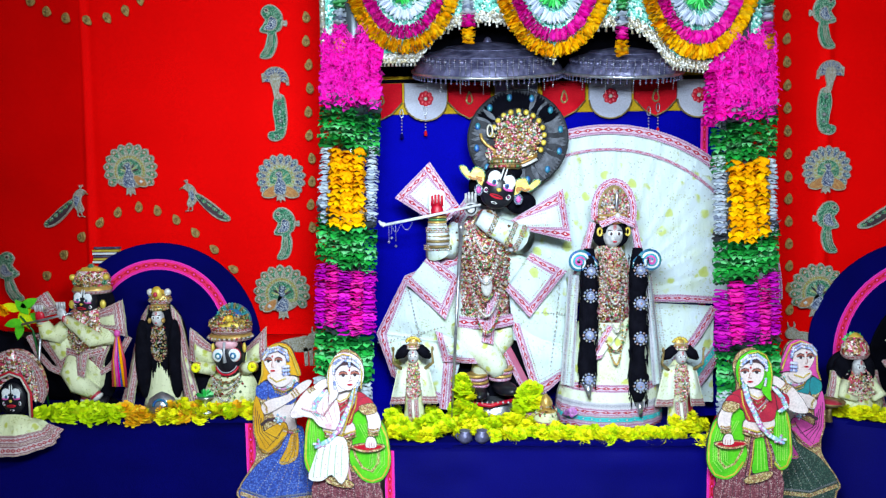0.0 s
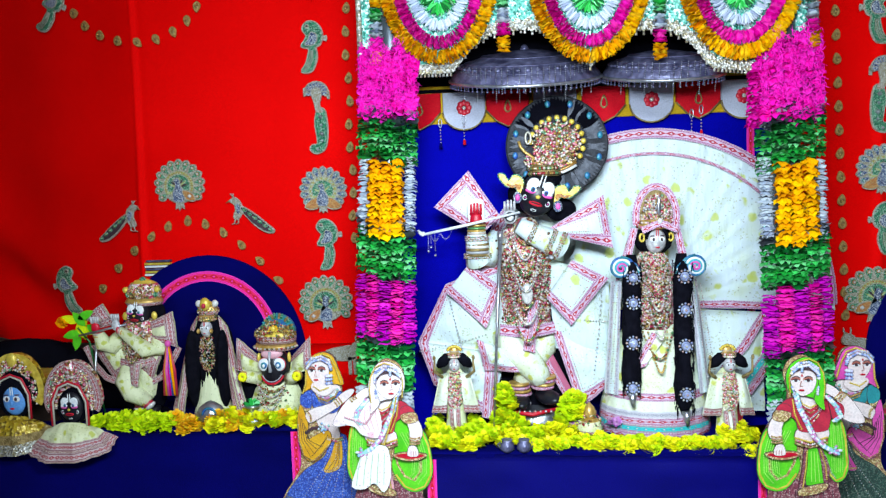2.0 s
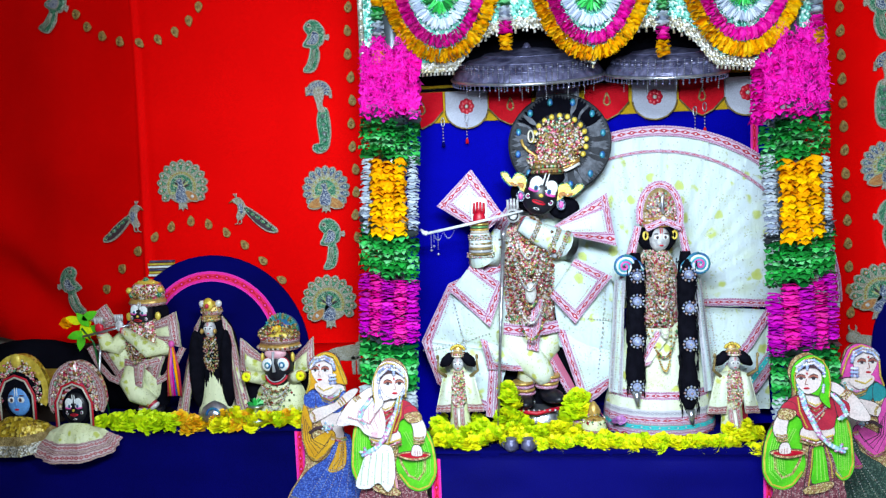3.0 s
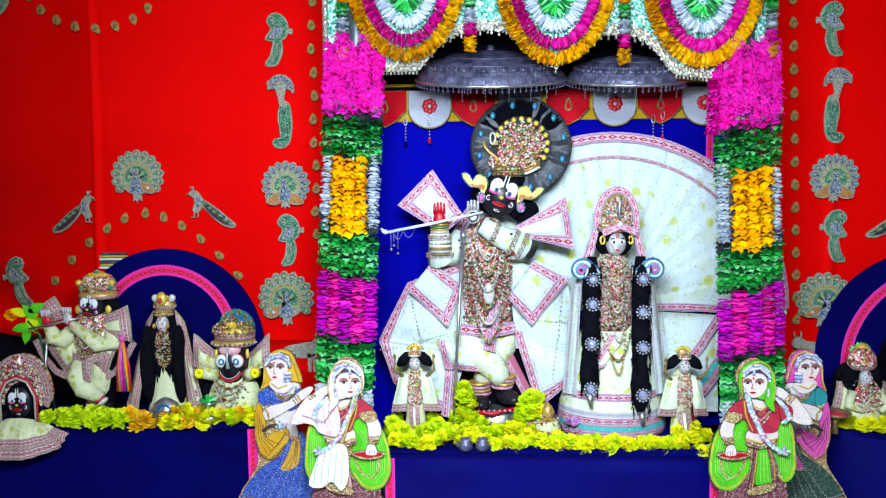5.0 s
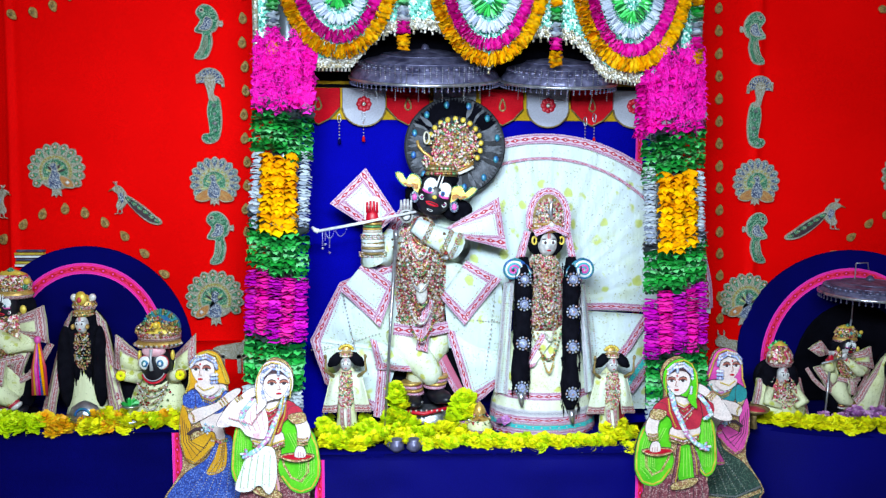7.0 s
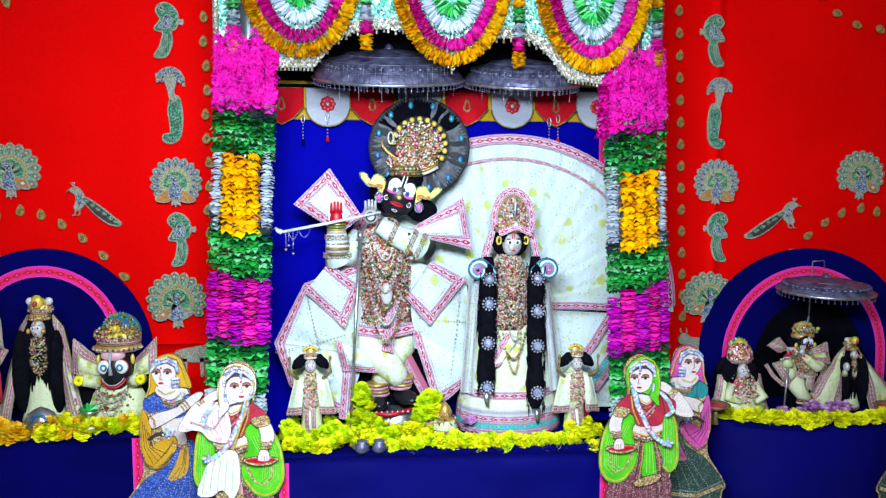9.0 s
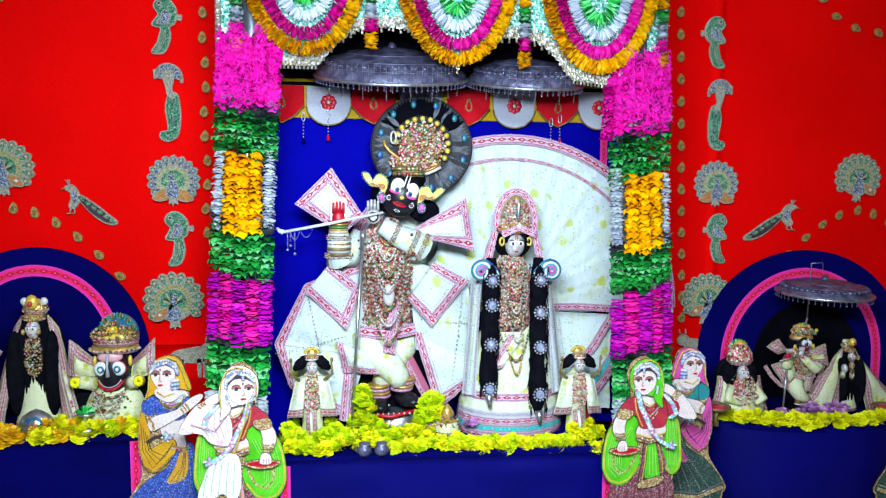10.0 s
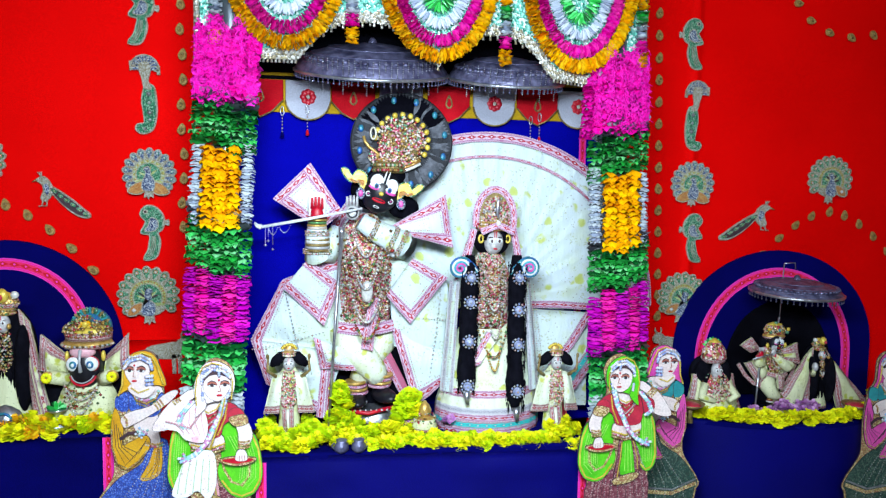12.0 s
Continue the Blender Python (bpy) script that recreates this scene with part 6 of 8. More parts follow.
# square flaps over the skirts
b.panel((-0.195, Y - 0.09, 1.232), (-0.105, Y - 0.08, 1.342), (0.015, Y - 0.10, 1.252), (-0.046, Y - 0.11, 1.095), ROBE, 0.02, TRIM, 0.036, dots=STITCH, edges=(1, 2, 3), n=10)
b.panel((0.183, Y - 0.10, 1.206), (0.285, Y - 0.08, 1.345), (0.420, Y - 0.09, 1.272), (0.275, Y - 0.11, 1.10), ROBE, 0.02, TRIM, 0.036, dots=STITCH, edges=(1, 2, 3), n=10)
# quilting lines on the skirts
for p, q in (((-0.19, 1.22), (-0.13, 0.95)), ((-0.31, 1.0), (-0.05, 1.06)), ((0.40, 1.24), (0.36, 0.88)), ((0.24, 1.12), (0.46, 1.10))):
    pts = [(p[0] + (q[0] - p[0]) * i / 20, Y - 0.088 + 0.02 * abs(i - 10) / 10, p[1] + (q[1] - p[1]) * i / 20) for i in range(21)]
    for s in pts[::1]:
        b.bead(s, 0.0038, PEARL if pts.index(s) % 2 else SILVER)
solo("flute_statue", b, (0.12, Y, 0.70), "black stone statue in starched cream dress with jewels and feather disc", "statue")

flute = thing("flute", (-0.10, 2.60, 1.50), "long silver flute with hanging silver chains", "flute")
b = Mesher()
b.tube([(-0.165, 0, -0.036), (0.0, 0, -0.005), (0.19, 0.02, 0.034)], [0.0055, 0.0055, 0.0045], GEM, 10)
part("pipe", b, flute)
b = Mesher()
b.tube([(-0.165, 0, -0.036), (-0.178, 0, -0.032), (-0.188, 0, -0.02)], [0.010, 0.008, 0.004], GEM, 8)
part("mouth_end", b, flute)
for i, (x, L) in enumerate(((-0.150, 0.055), (-0.140, 0.04), (-0.125, 0.07))):
    b = Mesher()
    for q in range(int(L / 0.006)):
        b.bead((x, -0.004, -0.040 + 0.2 * (x + 0.15) - 0.006 * q), 0.0028, SILVER)
    b.bead((x, -0.004, -0.044 - L), 0.006, SILVER)
    part("chain", b, flute)
b = Mesher()
b.strand((-0.14, -0.004, -0.035), (-0.105, -0.004, -0.028), 0.03, 14, 0.0026, SILVER)
b.strand((-0.105, -0.004, -0.028), (-0.06, -0.004, -0.02), 0.03, 14, 0.0026, SILVER)
part("chain_loop", b, flute)
staff = thing("staff", (-0.03, 2.60, 0.70), "thin silver staff leaning before the statue", "staff")
b = Mesher()
b.tube([(0.0, 0, 0.0), (0.022, 0.01, 0.36), (0.046, 0.02, 0.735)], [0.0035, 0.0055, 0.0075], SILVER, 8)
part("shaft", b, staff)
b = Mesher()
b.tube([(0.046, 0.02, 0.73), (0.047, 0.02, 0.765)], [0.010, 0.012], SILVER, 10)
part("grip", b, staff)

# fan-shaped cloth behind the second statue
fan = thing("fan_cloth", (0.62, 2.90, 1.12), "large pleated half-round cream cloth fan with pink border", "cloth fan")
b = Mesher()
R, nA, nR = 0.725, 120, 14
vs = []
for i in range(nA + 1):
    a = radians(-2 + 184 * i / nA)
    for j in range(nR + 1):
        r = R * j / nR
        fold = (0.0045 + 0.0080 * (i / nA) ** 2) * (j / nR) * math.sin(i * 2 * math.pi / 5) * (0.6 + 0.4 * math.sin(i * 0.7))
        vs.append((r * math.cos(a), fold, r * math.sin(a)))
m = nR + 1
fs = [(i * m + j, i * m + j + 1, (i + 1) * m + j + 1, (i + 1) * m + j) for i in range(nA) for j in range(nR)]
b.add(vs, fs, ROBE, True)
b.add([(x, y + 0.006, z) for x, y, z in vs], [f[::-1] for f in fs], ROBE, True)
part("pleats", b, fan)
b = Mesher()
b.ribbon([(p[0], -0.016, p[2]) for p in arc3(0, 0, 0.705, 0.705, 0, 0, 180, 60)], 0.04, TRIM)
b.ribbon([(p[0], -0.014, p[2]) for p in arc3(0, 0, 0.625, 0.625, 0, 0, 180, 60)], 0.012, TRIM)
part("border", b, fan, "pink brocade border")
b = Mesher()
b.ribbon([(0.02, -0.016, 0.012), (0.3, -0.016, 0.012), (0.46, -0.016, 0.0)], 0.03, TRIM)
part("lower_border", b, fan, "pink brocade border")
low = thing("skirt_cloth", (0.9, 2.86, 0.70), "cream dress cloth spread behind the small attendant", "cloth")
b = Mesher()
b.panel((-0.13, 0.0, 0.42), (0.155, 0.0, 0.40), (0.155, 0.0, 0.0), (-0.10, 0.0, 0.0), ROBE, 0.03, None, 0.03, (), n=12)
part("cloth", b, low)
b = Mesher()
b.ribbon([(-0.02, -0.05, 0.18), (0.06, -0.055, 0.28), (0.145, -0.03, 0.40)], 0.034, TRIM)
part("border", b, low, "pink brocade border")
b = Mesher()
b.ribbon([(0.06, -0.055, 0.12), (0.15, -0.03, 0.23)], 0.034, TRIM_TEAL)
b.ribbon([(0.075, -0.055, 0.09), (0.16, -0.03, 0.19)], 0.025, TRIM)
part("teal_border", b, low, "teal and pink band")
b = Mesher()
b.panel((0.845, 2.68, 0.84), (0.90, 2.68, 0.86), (0.905, 2.66, 0.691), (0.845, 2.66, 0.691), C_RED, 0.02, n=8)
solo("red_cloth", b, (0.875, 2.67, 0.691), "crumpled dark red cloth beside the pillar", "cloth")

# ======================= the second tall statue =======================
b = Mesher()
X, Y = 0.588, 2.72
b.lathe([(0.208, -0.01), (0.206, 0.022), (0.204, 0.050), (0.201, 0.076), (0.197, 0.10), (0.185, 0.135), (0.180, 0.165), (0.160, 0.26), (0.125, 0.36), (0.085, 0.43)], (X, Y, 0.69), [TRIM, TRIM_TEAL, TRIM, TRIM_SILVER, ROBE_WARM, TRIM, ROBE_WARM, ROBE_WARM, ROBE_WARM], 64, 0.75, 0.018, 22)
b.lathe([(0.085, 0), (0.075, 0.10), (0.085, 0.2), (0.055, 0.27), (0.035, 0.30)], (X - 0.005, Y - 0.02, 1.08), JEWELLED, 22, 0.75)
b.beads_on((X - 0.008, Y - 0.035, 1.225), (0.070, 0.064, 0.145), 1900, JEWEL_BRIGHT, 0.0046)
for k in range(6):
    b.strand((X - 0.05, Y - 0.08, 1.34 - 0.01 * k), (X + 0.04, Y - 0.08, 1.34 - 0.01 * k), 0.03 + 0.04 * k, 22 + 3 * k, 0.0055, (JEWEL, PEARL)[k % 2])
b.strand((X - 0.045, Y - 0.11, 1.10), (X + 0.03, Y - 0.11, 1.10), 0.16, 30, 0.005, GOLD)
b.strand((X - 0.06, Y - 0.11, 1.08), (X + 0.05, Y - 0.11, 1.09), 0.10, 26, 0.006, JEWEL)
b.panel((X - 0.03, Y - 0.12, 1.08), (X + 0.02, Y - 0.12, 1.06), (X - 0.06, Y - 0.14, 0.96), (X - 0.11, Y - 0.13, 0.94), ROBE_WARM, 0.01, TRIM, 0.022, (2, 3), n=8)
# head and crown
face(b, (X, Y - 0.062, 1.412), (0.038, 0.043, 0.047), SILVER_FACE, True, RED_PAINT)
b.tube([(X + 0.040 * math.cos(radians(a)), Y - 0.092, 1.412 + 0.050 * math.sin(radians(a))) for a in range(10, 171, 20)], 0.006, HAIR, 6)
b.ell((X, Y - 0.03, 1.415), (0.072, 0.05, 0.062), HAIR)
crown_band(b, (X + 0.002, Y - 0.04, 1.455), 0.060, 0.035, (GOLD, JEWEL_BRIGHT), 7, 0.006)
b.plate([(X + 0.006 + 0.078 * math.cos(radians(a)), 1.50 + (0.115 if math.sin(radians(a)) > 0 else 0.05) * math.sin(radians(a))) for a in range(-30, 215, 12)], Y - 0.05, 0.02, OLD_GOLD, 0.03)
b.ribbon([(X + 0.006 + 0.074 * math.cos(radians(a)), Y - 0.056, 1.50 + 0.112 * math.sin(radians(a))) for a in range(-20, 205, 9)], 0.026, TRIM)
for i in range(330):
    a, r = rnd.uniform(0, math.pi), rnd.uniform(0, 1) ** 0.5
    b.bead((X + 0.006 + 0.058 * r * math.cos(a), Y - 0.06 - 0.01 * rnd.random(), 1.485 + 0.10 * r * math.sin(a)), rnd.uniform(0.0035, 0.0065), JEWEL_BRIGHT if i % 3 else PEARL)
b.ribbon([(X - 0.058, Y - 0.112, 1.452), (X - 0.03, Y - 0.116, 1.464), (X + 0.006, Y - 0.118, 1.480), (X + 0.042, Y - 0.116, 1.464), (X + 0.070, Y - 0.112, 1.452)], 0.024, TRIM)
b.ell((X + 0.006, Y - 0.10, 1.540), (0.007, 0.006, 0.036), SILVER, None, 10, 8)
b.ell((X + 0.006, Y - 0.118, 1.486), (0.010, 0.006, 0.010), PEARL, None, 10, 6)
for s in (-1, 1):
    b.tube([(X + s * 0.052 + 0.008 * math.cos(radians(a)), Y - 0.082, 1.425 + 0.014 * math.sin(radians(a))) for a in range(0, 360, 30)], 0.004, YELLOW_GOLD, 6, 1.0, True)
    b.ribbon([(X + s * (0.076 + 0.006 * q), Y - 0.065, 1.46 - 0.026 * q) for q in range(5)], 0.026, TRIM)
    # edged veil that falls beside the hair
    b.panel((X + s * 0.075, Y - 0.02, 1.46), (X + s * 0.10, Y - 0.02, 1.40), (X + s * 0.145, Y - 0.04, 1.26), (X + s * 0.10, Y - 0.04, 1.28), ROBE, 0.0, TRIM, 0.02, (1, 3), n=8)
    b.panel((X + s * 0.125, Y - 0.05, 1.26), (X + s * 0.158, Y - 0.02, 1.26), (X + s * 0.195, Y - 0.06, 0.84), (X + s * 0.150, Y - 0.09, 0.84), ROBE, 0.015, TRIM_SILVER, 0.016, (1, 3), n=12)
    for k in range(3):
        for q in range(46):
            t = q / 45
            b.bead((X + s * (0.128 + 0.014 * k + 0.045 * t), Y - 0.085 - 0.05 * t, 1.25 - 0.40 * t), 0.0032, PEARL)
# black plaits with silver rosettes
for s, x0, x1, zb, ros in ((-1, 0.492, 0.477, 0.845, (1.285, 1.195, 1.05, 0.885)), (1, 0.672, 0.668, 0.775, (1.285, 1.165, 1.035, 0.86))):
    pts = [(x0 + (x1 - x0) * q / 12, Y - 0.10 - 0.035 * q / 12, 1.365 + (zb - 1.365) * q / 12) for q in range(13)]
    b.tube(pts, [0.018, 0.026, 0.031, 0.033, 0.027, 0.032, 0.034, 0.030, 0.025, 0.033, 0.036, 0.030, 0.010], HAIR, 14)
    for q in range(150):
        t = rnd.uniform(0.03, 0.97)
        p = Vector(pts[0]).lerp(Vector(pts[-1]), t) + Vector((rnd.choice((-1, 1)) * rnd.uniform(0.026, 0.034), rnd.uniform(-0.03, 0.0), 0))
        b.tube([p, p + Vector((rnd.uniform(-0.006, 0.006), -0.002, -0.03))], [0.0022, 0.0008], HAIR, 4)
    for j, z in enumerate(ros):
        t = (1.365 - z) / (1.365 - zb)
        cx, cy = x0 + (x1 - x0) * t, Y - 0.145 - 0.03 * t
        r = 0.023
        b.ell((cx, cy, z), (r * 0.75, 0.008, r * 0.75), ROSETTE, None, 12, 6)
        for q in range(12):
            a = radians(30 * q)
            b.bead((cx + r * math.cos(a), cy, z + r * math.sin(a)), 0.0052, ROSETTE if q % 2 else PEARL)
            b.bead((cx + r * 0.55 * math.cos(a + 0.26), cy - 0.008, z + r * 0.55 * math.sin(a + 0.26)), 0.0042, ROSETTE if q % 2 else SILVER)
        b.bead((cx, cy - 0.010, z), 0.006, PEARL)
    b.tube([(x1, Y - 0.16, zb + 0.02), (x1 + 0.004, Y - 0.165, zb - 0.03)], [0.016, 0.006], SILVER, 8)
# curled shoulder ornaments
for s, cx in ((-1, 0.452), (1, 0.716)):
    for k, (mt, off) in enumerate(((FEATHER_EYE, 0.0), (WHITE_PAINT, 0.008), (TURQUOISE, 0.0155), (C_PINK, 0.022))):
        pts = []
        for q in range(26):
            a = radians(20 + 20 * q)
            r = 0.041 - off - 0.0007 * q
            if r > 0.004:
                pts.append((cx - s * r * math.cos(a) * 1.0, Y - 0.12 - 0.002 * k, 1.318 + r * math.sin(a)))
        b.tube(pts, 0.0048, mt, 6)
    for k, (mt, off) in enumerate(((FEATHER_EYE, 0.0), (WHITE_PAINT, 0.008), (TURQUOISE, 0.0155))):
        b.tube([(cx - s * (0.0 + 0.07 * t), Y - 0.12, 1.359 - off - 0.05 * t * t) for t in (0, 0.25, 0.5, 0.75, 1.0)], [0.005, 0.005, 0.0045, 0.004, 0.002], mt, 6)
solo("dressed_statue", b, (X, Y, 0.69), "silver-faced statue in wide cream skirt with black plaits", "statue")

# ======================= small statues =======================


def attendant(x, y, z, h, label, sx=1):
    """A slim standing attendant with raised hands."""
    b = Mesher()
    b.lathe([(0.115 * h, 0.0), (0.12 * h, 0.04 * h), (0.10 * h, 0.30 * h), (0.13 * h, 0.5 * h), (0.11 * h, 0.66 * h), (0.05 * h, 0.74 * h)], (x, y, z), ROBE_OLD, 24, 0.7, 0.03, 9)
    for s in (-1, 1):
        b.panel((x + s * 0.06 * h, y - 0.03, z + 0.70 * h), (x + s * 0.17 * h, y - 0.01, z + 0.66 * h), (x + s * 0.27 * h, y - 0.02, z + 0.24 * h), (x + s * 0.10 * h, y - 0.04, z + 0.26 * h), ROBE_WARM, 0.02, TRIM_SMALL, 0.030, (2,), n=8)
        b.tube([(x + s * 0.13 * h, y - 0.02, z + 0.64 * h), (x + s * 0.22 * h, y - 0.04, z + 0.72 * h), (x + s * 0.21 * h, y - 0.05, z + 0.86 * h)], [0.007, 0.005, 0.0035], OLD_GOLD, 8)
        b.ell((x + s * 0.215 * h, y - 0.05, z + 0.88 * h), (0.006, 0.006, 0.010), OLD_GOLD, None, 8, 6)
        b.tube([(x, y - 0.012, z + 0.875 * h), (x + s * 0.08 * h, y - 0.014, z + 0.855 * h), (x + s * 0.14 * h, y - 0.014, z + 0.80 * h), (x + s * 0.19 * h, y - 0.012, z + 0.755 * h)], [0.014, 0.020, 0.020, 0.008], HAIR, 8)
    b.panel((x - 0.07 * h, y - 0.10 * h, z + 0.30 * h), (x + 0.05 * h, y - 0.10 * h, z + 0.30 * h), (x + 0.06 * h, y - 0.12 * h, z + 0.0), (x - 0.06 * h, y - 0.12 * h, z), ROBE_WARM, 0.01, TRIM_SMALL, 0.016, (1, 3), n=6)
    b.beads_on((x, y - 0.02, z + 0.50 * h), (0.10 * h, 0.085 * h, 0.20 * h), 420, JEWEL_BRIGHT, 0.0044)
    face(b, (x, y - 0.026, z + 0.785 * h), (0.062 * h, 0.055 * h, 0.078 * h), SILVER_FACE, True, RED_PAINT)
    crown_band(b, (x, y - 0.020, z + 0.865 * h), 0.062 * h, 0.05 * h, (GOLD, JEWEL_BRIGHT), 5, 0.005)
    b.lathe([(0.05 * h, 0), (0.055 * h, 0.03 * h), (0.02 * h, 0.09 * h)], (x, y, z + 0.90 * h), [JEWEL, GOLD], 12, 0.6)
    for i in range(7):
        a = radians(20 + 23 * i)
        b.bead((x + 0.075 * h * math.cos(a), y - 0.01, z + 0.92 * h + 0.06 * h * math.sin(a)), 0.008, YELLOW_GOLD)
    return solo("attendant_statue", b, (x, y, z), label, "statue", "attendant statues")


attendant(-0.168, 2.60, 0.715, 0.335, "small attendant statue in cream robe with gold crown")
attendant(0.825, 2.60, 0.690, 0.345, "small attendant statue in cream robe with gold crown")


def flute_player(x, y, z, h, label, wide=1.0):
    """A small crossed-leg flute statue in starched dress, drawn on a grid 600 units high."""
    k = h / 600
    rb, tr = ROBE_OLD, TRIM_SMALL
    b = Mesher()

    def at(px, pz, lift=0.0):
        return (x + (px - 640) * k * wide, y - lift, z + (650 - pz) * k)

    def cloth(c1, c2, c3, c4, lift, edges, seed, mat=rb, bulge=0.018):
        b.panel(at(*c1, lift), at(*c2, lift), at(*c3, lift + 0.006), at(*c4, lift + 0.006), mat, bulge, tr, 30 * k + 0.006, edges, n=9, seed=seed + x)

    b.lathe([(100 * k, 0), (105 * k, 10 * k), (90 * k, 26 * k)], (x, y, z), BLACK, 20, 0.7)
    # black backing stands in for the shadows between the clothes
    b.ell(at(630, 440), (125 * k, 0.035, 215 * k), BLACK, None, 18, 12)
    # feet and legs
    b.ell(at(622, 628, 0.05), (30 * k, 50 * k, 15 * k), STONE_BLACK)
    b.ell(at(692, 612, 0.05), (34 * k, 50 * k, 15 * k), STONE_BLACK, Euler((0, -0.5, 0.4)).to_matrix())
    b.tube([at(648, 430), at(668, 490, 0.01), at(664, 540, 0.01), at(630, 590, 0.03)], [48 * k, 46 * k, 34 * k, 22 * k], rb, 12)
    b.tube([at(604, 430, 0.02), at(588, 490, 0.04), at(612, 535, 0.05), at(676, 575, 0.05)], [50 * k, 54 * k, 44 * k, 24 * k], rb, 12)
    for q in range(4):
        b.ell(at(656 + 9 * q, 566 + 7 * q, 0.055), (12 * k, 22 * k, 24 * k), (tr, GOLD, C_RED, PEARL)[q], Euler((0, 0.9, 0)).to_matrix(), 10, 6)
        b.ell(at(628 - 2 * q, 578 + 9 * q, 0.03), (24 * k, 22 * k, 7 * k), (C_RED, GOLD, tr, PEARL)[q], None, 10, 6)
    # trunk
    b.lathe([(62 * k, 0), (60 * k, 60 * k), (78 * k, 130 * k), (72 * k, 180 * k), (24 * k, 215 * k)], (x, y - 0.01, z + 225 * k), JEWELLED, 20, 0.75)
    b.beads_on((x, y - 0.016, z + 325 * k), (80 * k, 62 * k, 105 * k), 620, SMALL_JEWEL, 0.0042)
    for q in range(4):
        b.strand(at(604 - 4 * q, 262, 62 * k), at(676 + 4 * q, 262, 62 * k), (30 + 34 * q) * k, 18 + 4 * q, 0.0042, (PEARL, JEWEL)[q % 2])
    # skirt points, sash and belt
    cloth((432, 335), (566, 300), (604, 425), (530, 492), 0.03, (2, 3), 0.0)
    cloth((752, 335), (650, 300), (616, 425), (694, 484), 0.03, (2, 3), 1.0)
    b.ribbon([at(396, 340, 0.02), at(438, 415, 0.03), at(490, 468, 0.04), at(548, 492, 0.045)], 26 * k, tr)
    b.ribbon([at(804, 350, 0.02), at(768, 420, 0.03), at(730, 470, 0.04), at(690, 490, 0.045)], 26 * k, tr)
    cloth((618, 405), (664, 405), (650, 500), (622, 490), 0.075, (1, 2, 3), 2.0, rb, 0.004)
    b.ribbon([at(566, 398, 0.055), at(640, 412, 0.075), at(712, 398, 0.055)], 30 * k, tr)
    b.beads_on(at(640, 408, 0.02), (66 * k, 56 * k, 16 * k), 90, SMALL_JEWEL, 0.0045)
    # shawl ends
    cloth((672, 250), (792, 196), (808, 345), (700, 312), 0.035, (0, 1, 2), 3.0)
    cloth((404, 214), (482, 160), (546, 246), (470, 262), 0.02, (0, 1, 2, 3), 4.0)
    # arms and hands
    b.tube([at(574, 290, 0.01), at(522, 340, 0.04), at(500, 322, 0.06), at(490, 275, 0.07)], [36 * k, 40 * k, 34 * k, 20 * k], rb, 10)
    b.tube([at(704, 292, 0.01), at(742, 366, 0.04), at(690, 350, 0.07), at(584, 262, 0.08)], [36 * k, 40 * k, 34 * k, 18 * k], rb, 10)
    for q in range(3):
        b.ell(at(488, 288 - 9 * q, 0.07), (23 * k, 22 * k, 6 * k), (GOLD, PEARL, C_RED)[q], None, 10, 6)
        b.ell(at(600 - 8 * q, 274 - 6 * q, 0.08), (9 * k, 20 * k, 20 * k), (GOLD, PEARL, C_RED)[q], None, 10, 6)
    for hx_, hz_, mt in ((487, 250, RED_PAINT), (574, 240, SILVER_FACE)):
        b.ell(at(hx_, hz_, 0.085), (19 * k, 10 * k, 24 * k), mt, None, 10, 7)
        for q in range(4):
            b.tube([at(hx_ - 14 + 9 * q, hz_ - 18, 0.086), at(hx_ - 16 + 10 * q, hz_ - 46, 0.088)], 4.5 * k, SILVER_FACE, 5)
    b.tube([at(420, 280, 0.095), at(620, 238, 0.085)], 5 * k, SILVER, 7)
    # head and crown
    b.ell(at(652, 206, -0.012), (88 * k, 0.032, 66 * k), HAIR, None, 16, 10)
    face(b, at(645, 202, 0.028), (48 * k, 40 * k, 56 * k), STONE_BLACK, True, WHITE_PAINT, 1.0, 0.12)
    for s in (-1, 1):
        b.ell(at(648 + s * 62, 214, 0.03), (13 * k, 8 * k, 18 * k), YELLOW_GOLD, None, 8, 6)
    b.lathe([(72 * k, 0), (80 * k, 14 * k), (70 * k, 30 * k)], at(656, 172), [tr, GOLD], 20, 0.75)
    b.lathe([(66 * k, 0), (74 * k, 34 * k), (56 * k, 66 * k), (16 * k, 84 * k)], at(658, 146), [JEWELLED, JEWELLED, YELLOW_GOLD], 20, 0.7)
    b.beads_on(at(658, 120), (76 * k, 54 * k, 40 * k), 260, SMALL_JEWEL, 0.0050)
    for px, pz, r, mt in ((594, 104, 13, YELLOW_GOLD), (604, 126, 11, PATCH_GREEN), (728, 104, 13, YELLOW_GOLD), (720, 126, 11, PATCH_GREEN), (660, 66, 14, PATCH_GREEN), (630, 76, 10, YELLOW_GOLD), (692, 78, 10, YELLOW_GOLD), (662, 112, 13, C_TEAL)):
        b.ell(at(px, pz, 0.03 if pz > 100 else 0.01), (r * k, 10 * k, r * k), mt, None, 10, 7)
    return solo("flute_player_statue", b, (x, y, z), label, "statue", "small statues")


flute_player(-1.432, 2.72, 0.752, 0.575, "small black flute-playing statue in starched cream dress")
flute_player(1.83, 2.75, 0.708, 0.37, "little dark flute-playing statue in cream dress", 1.05)


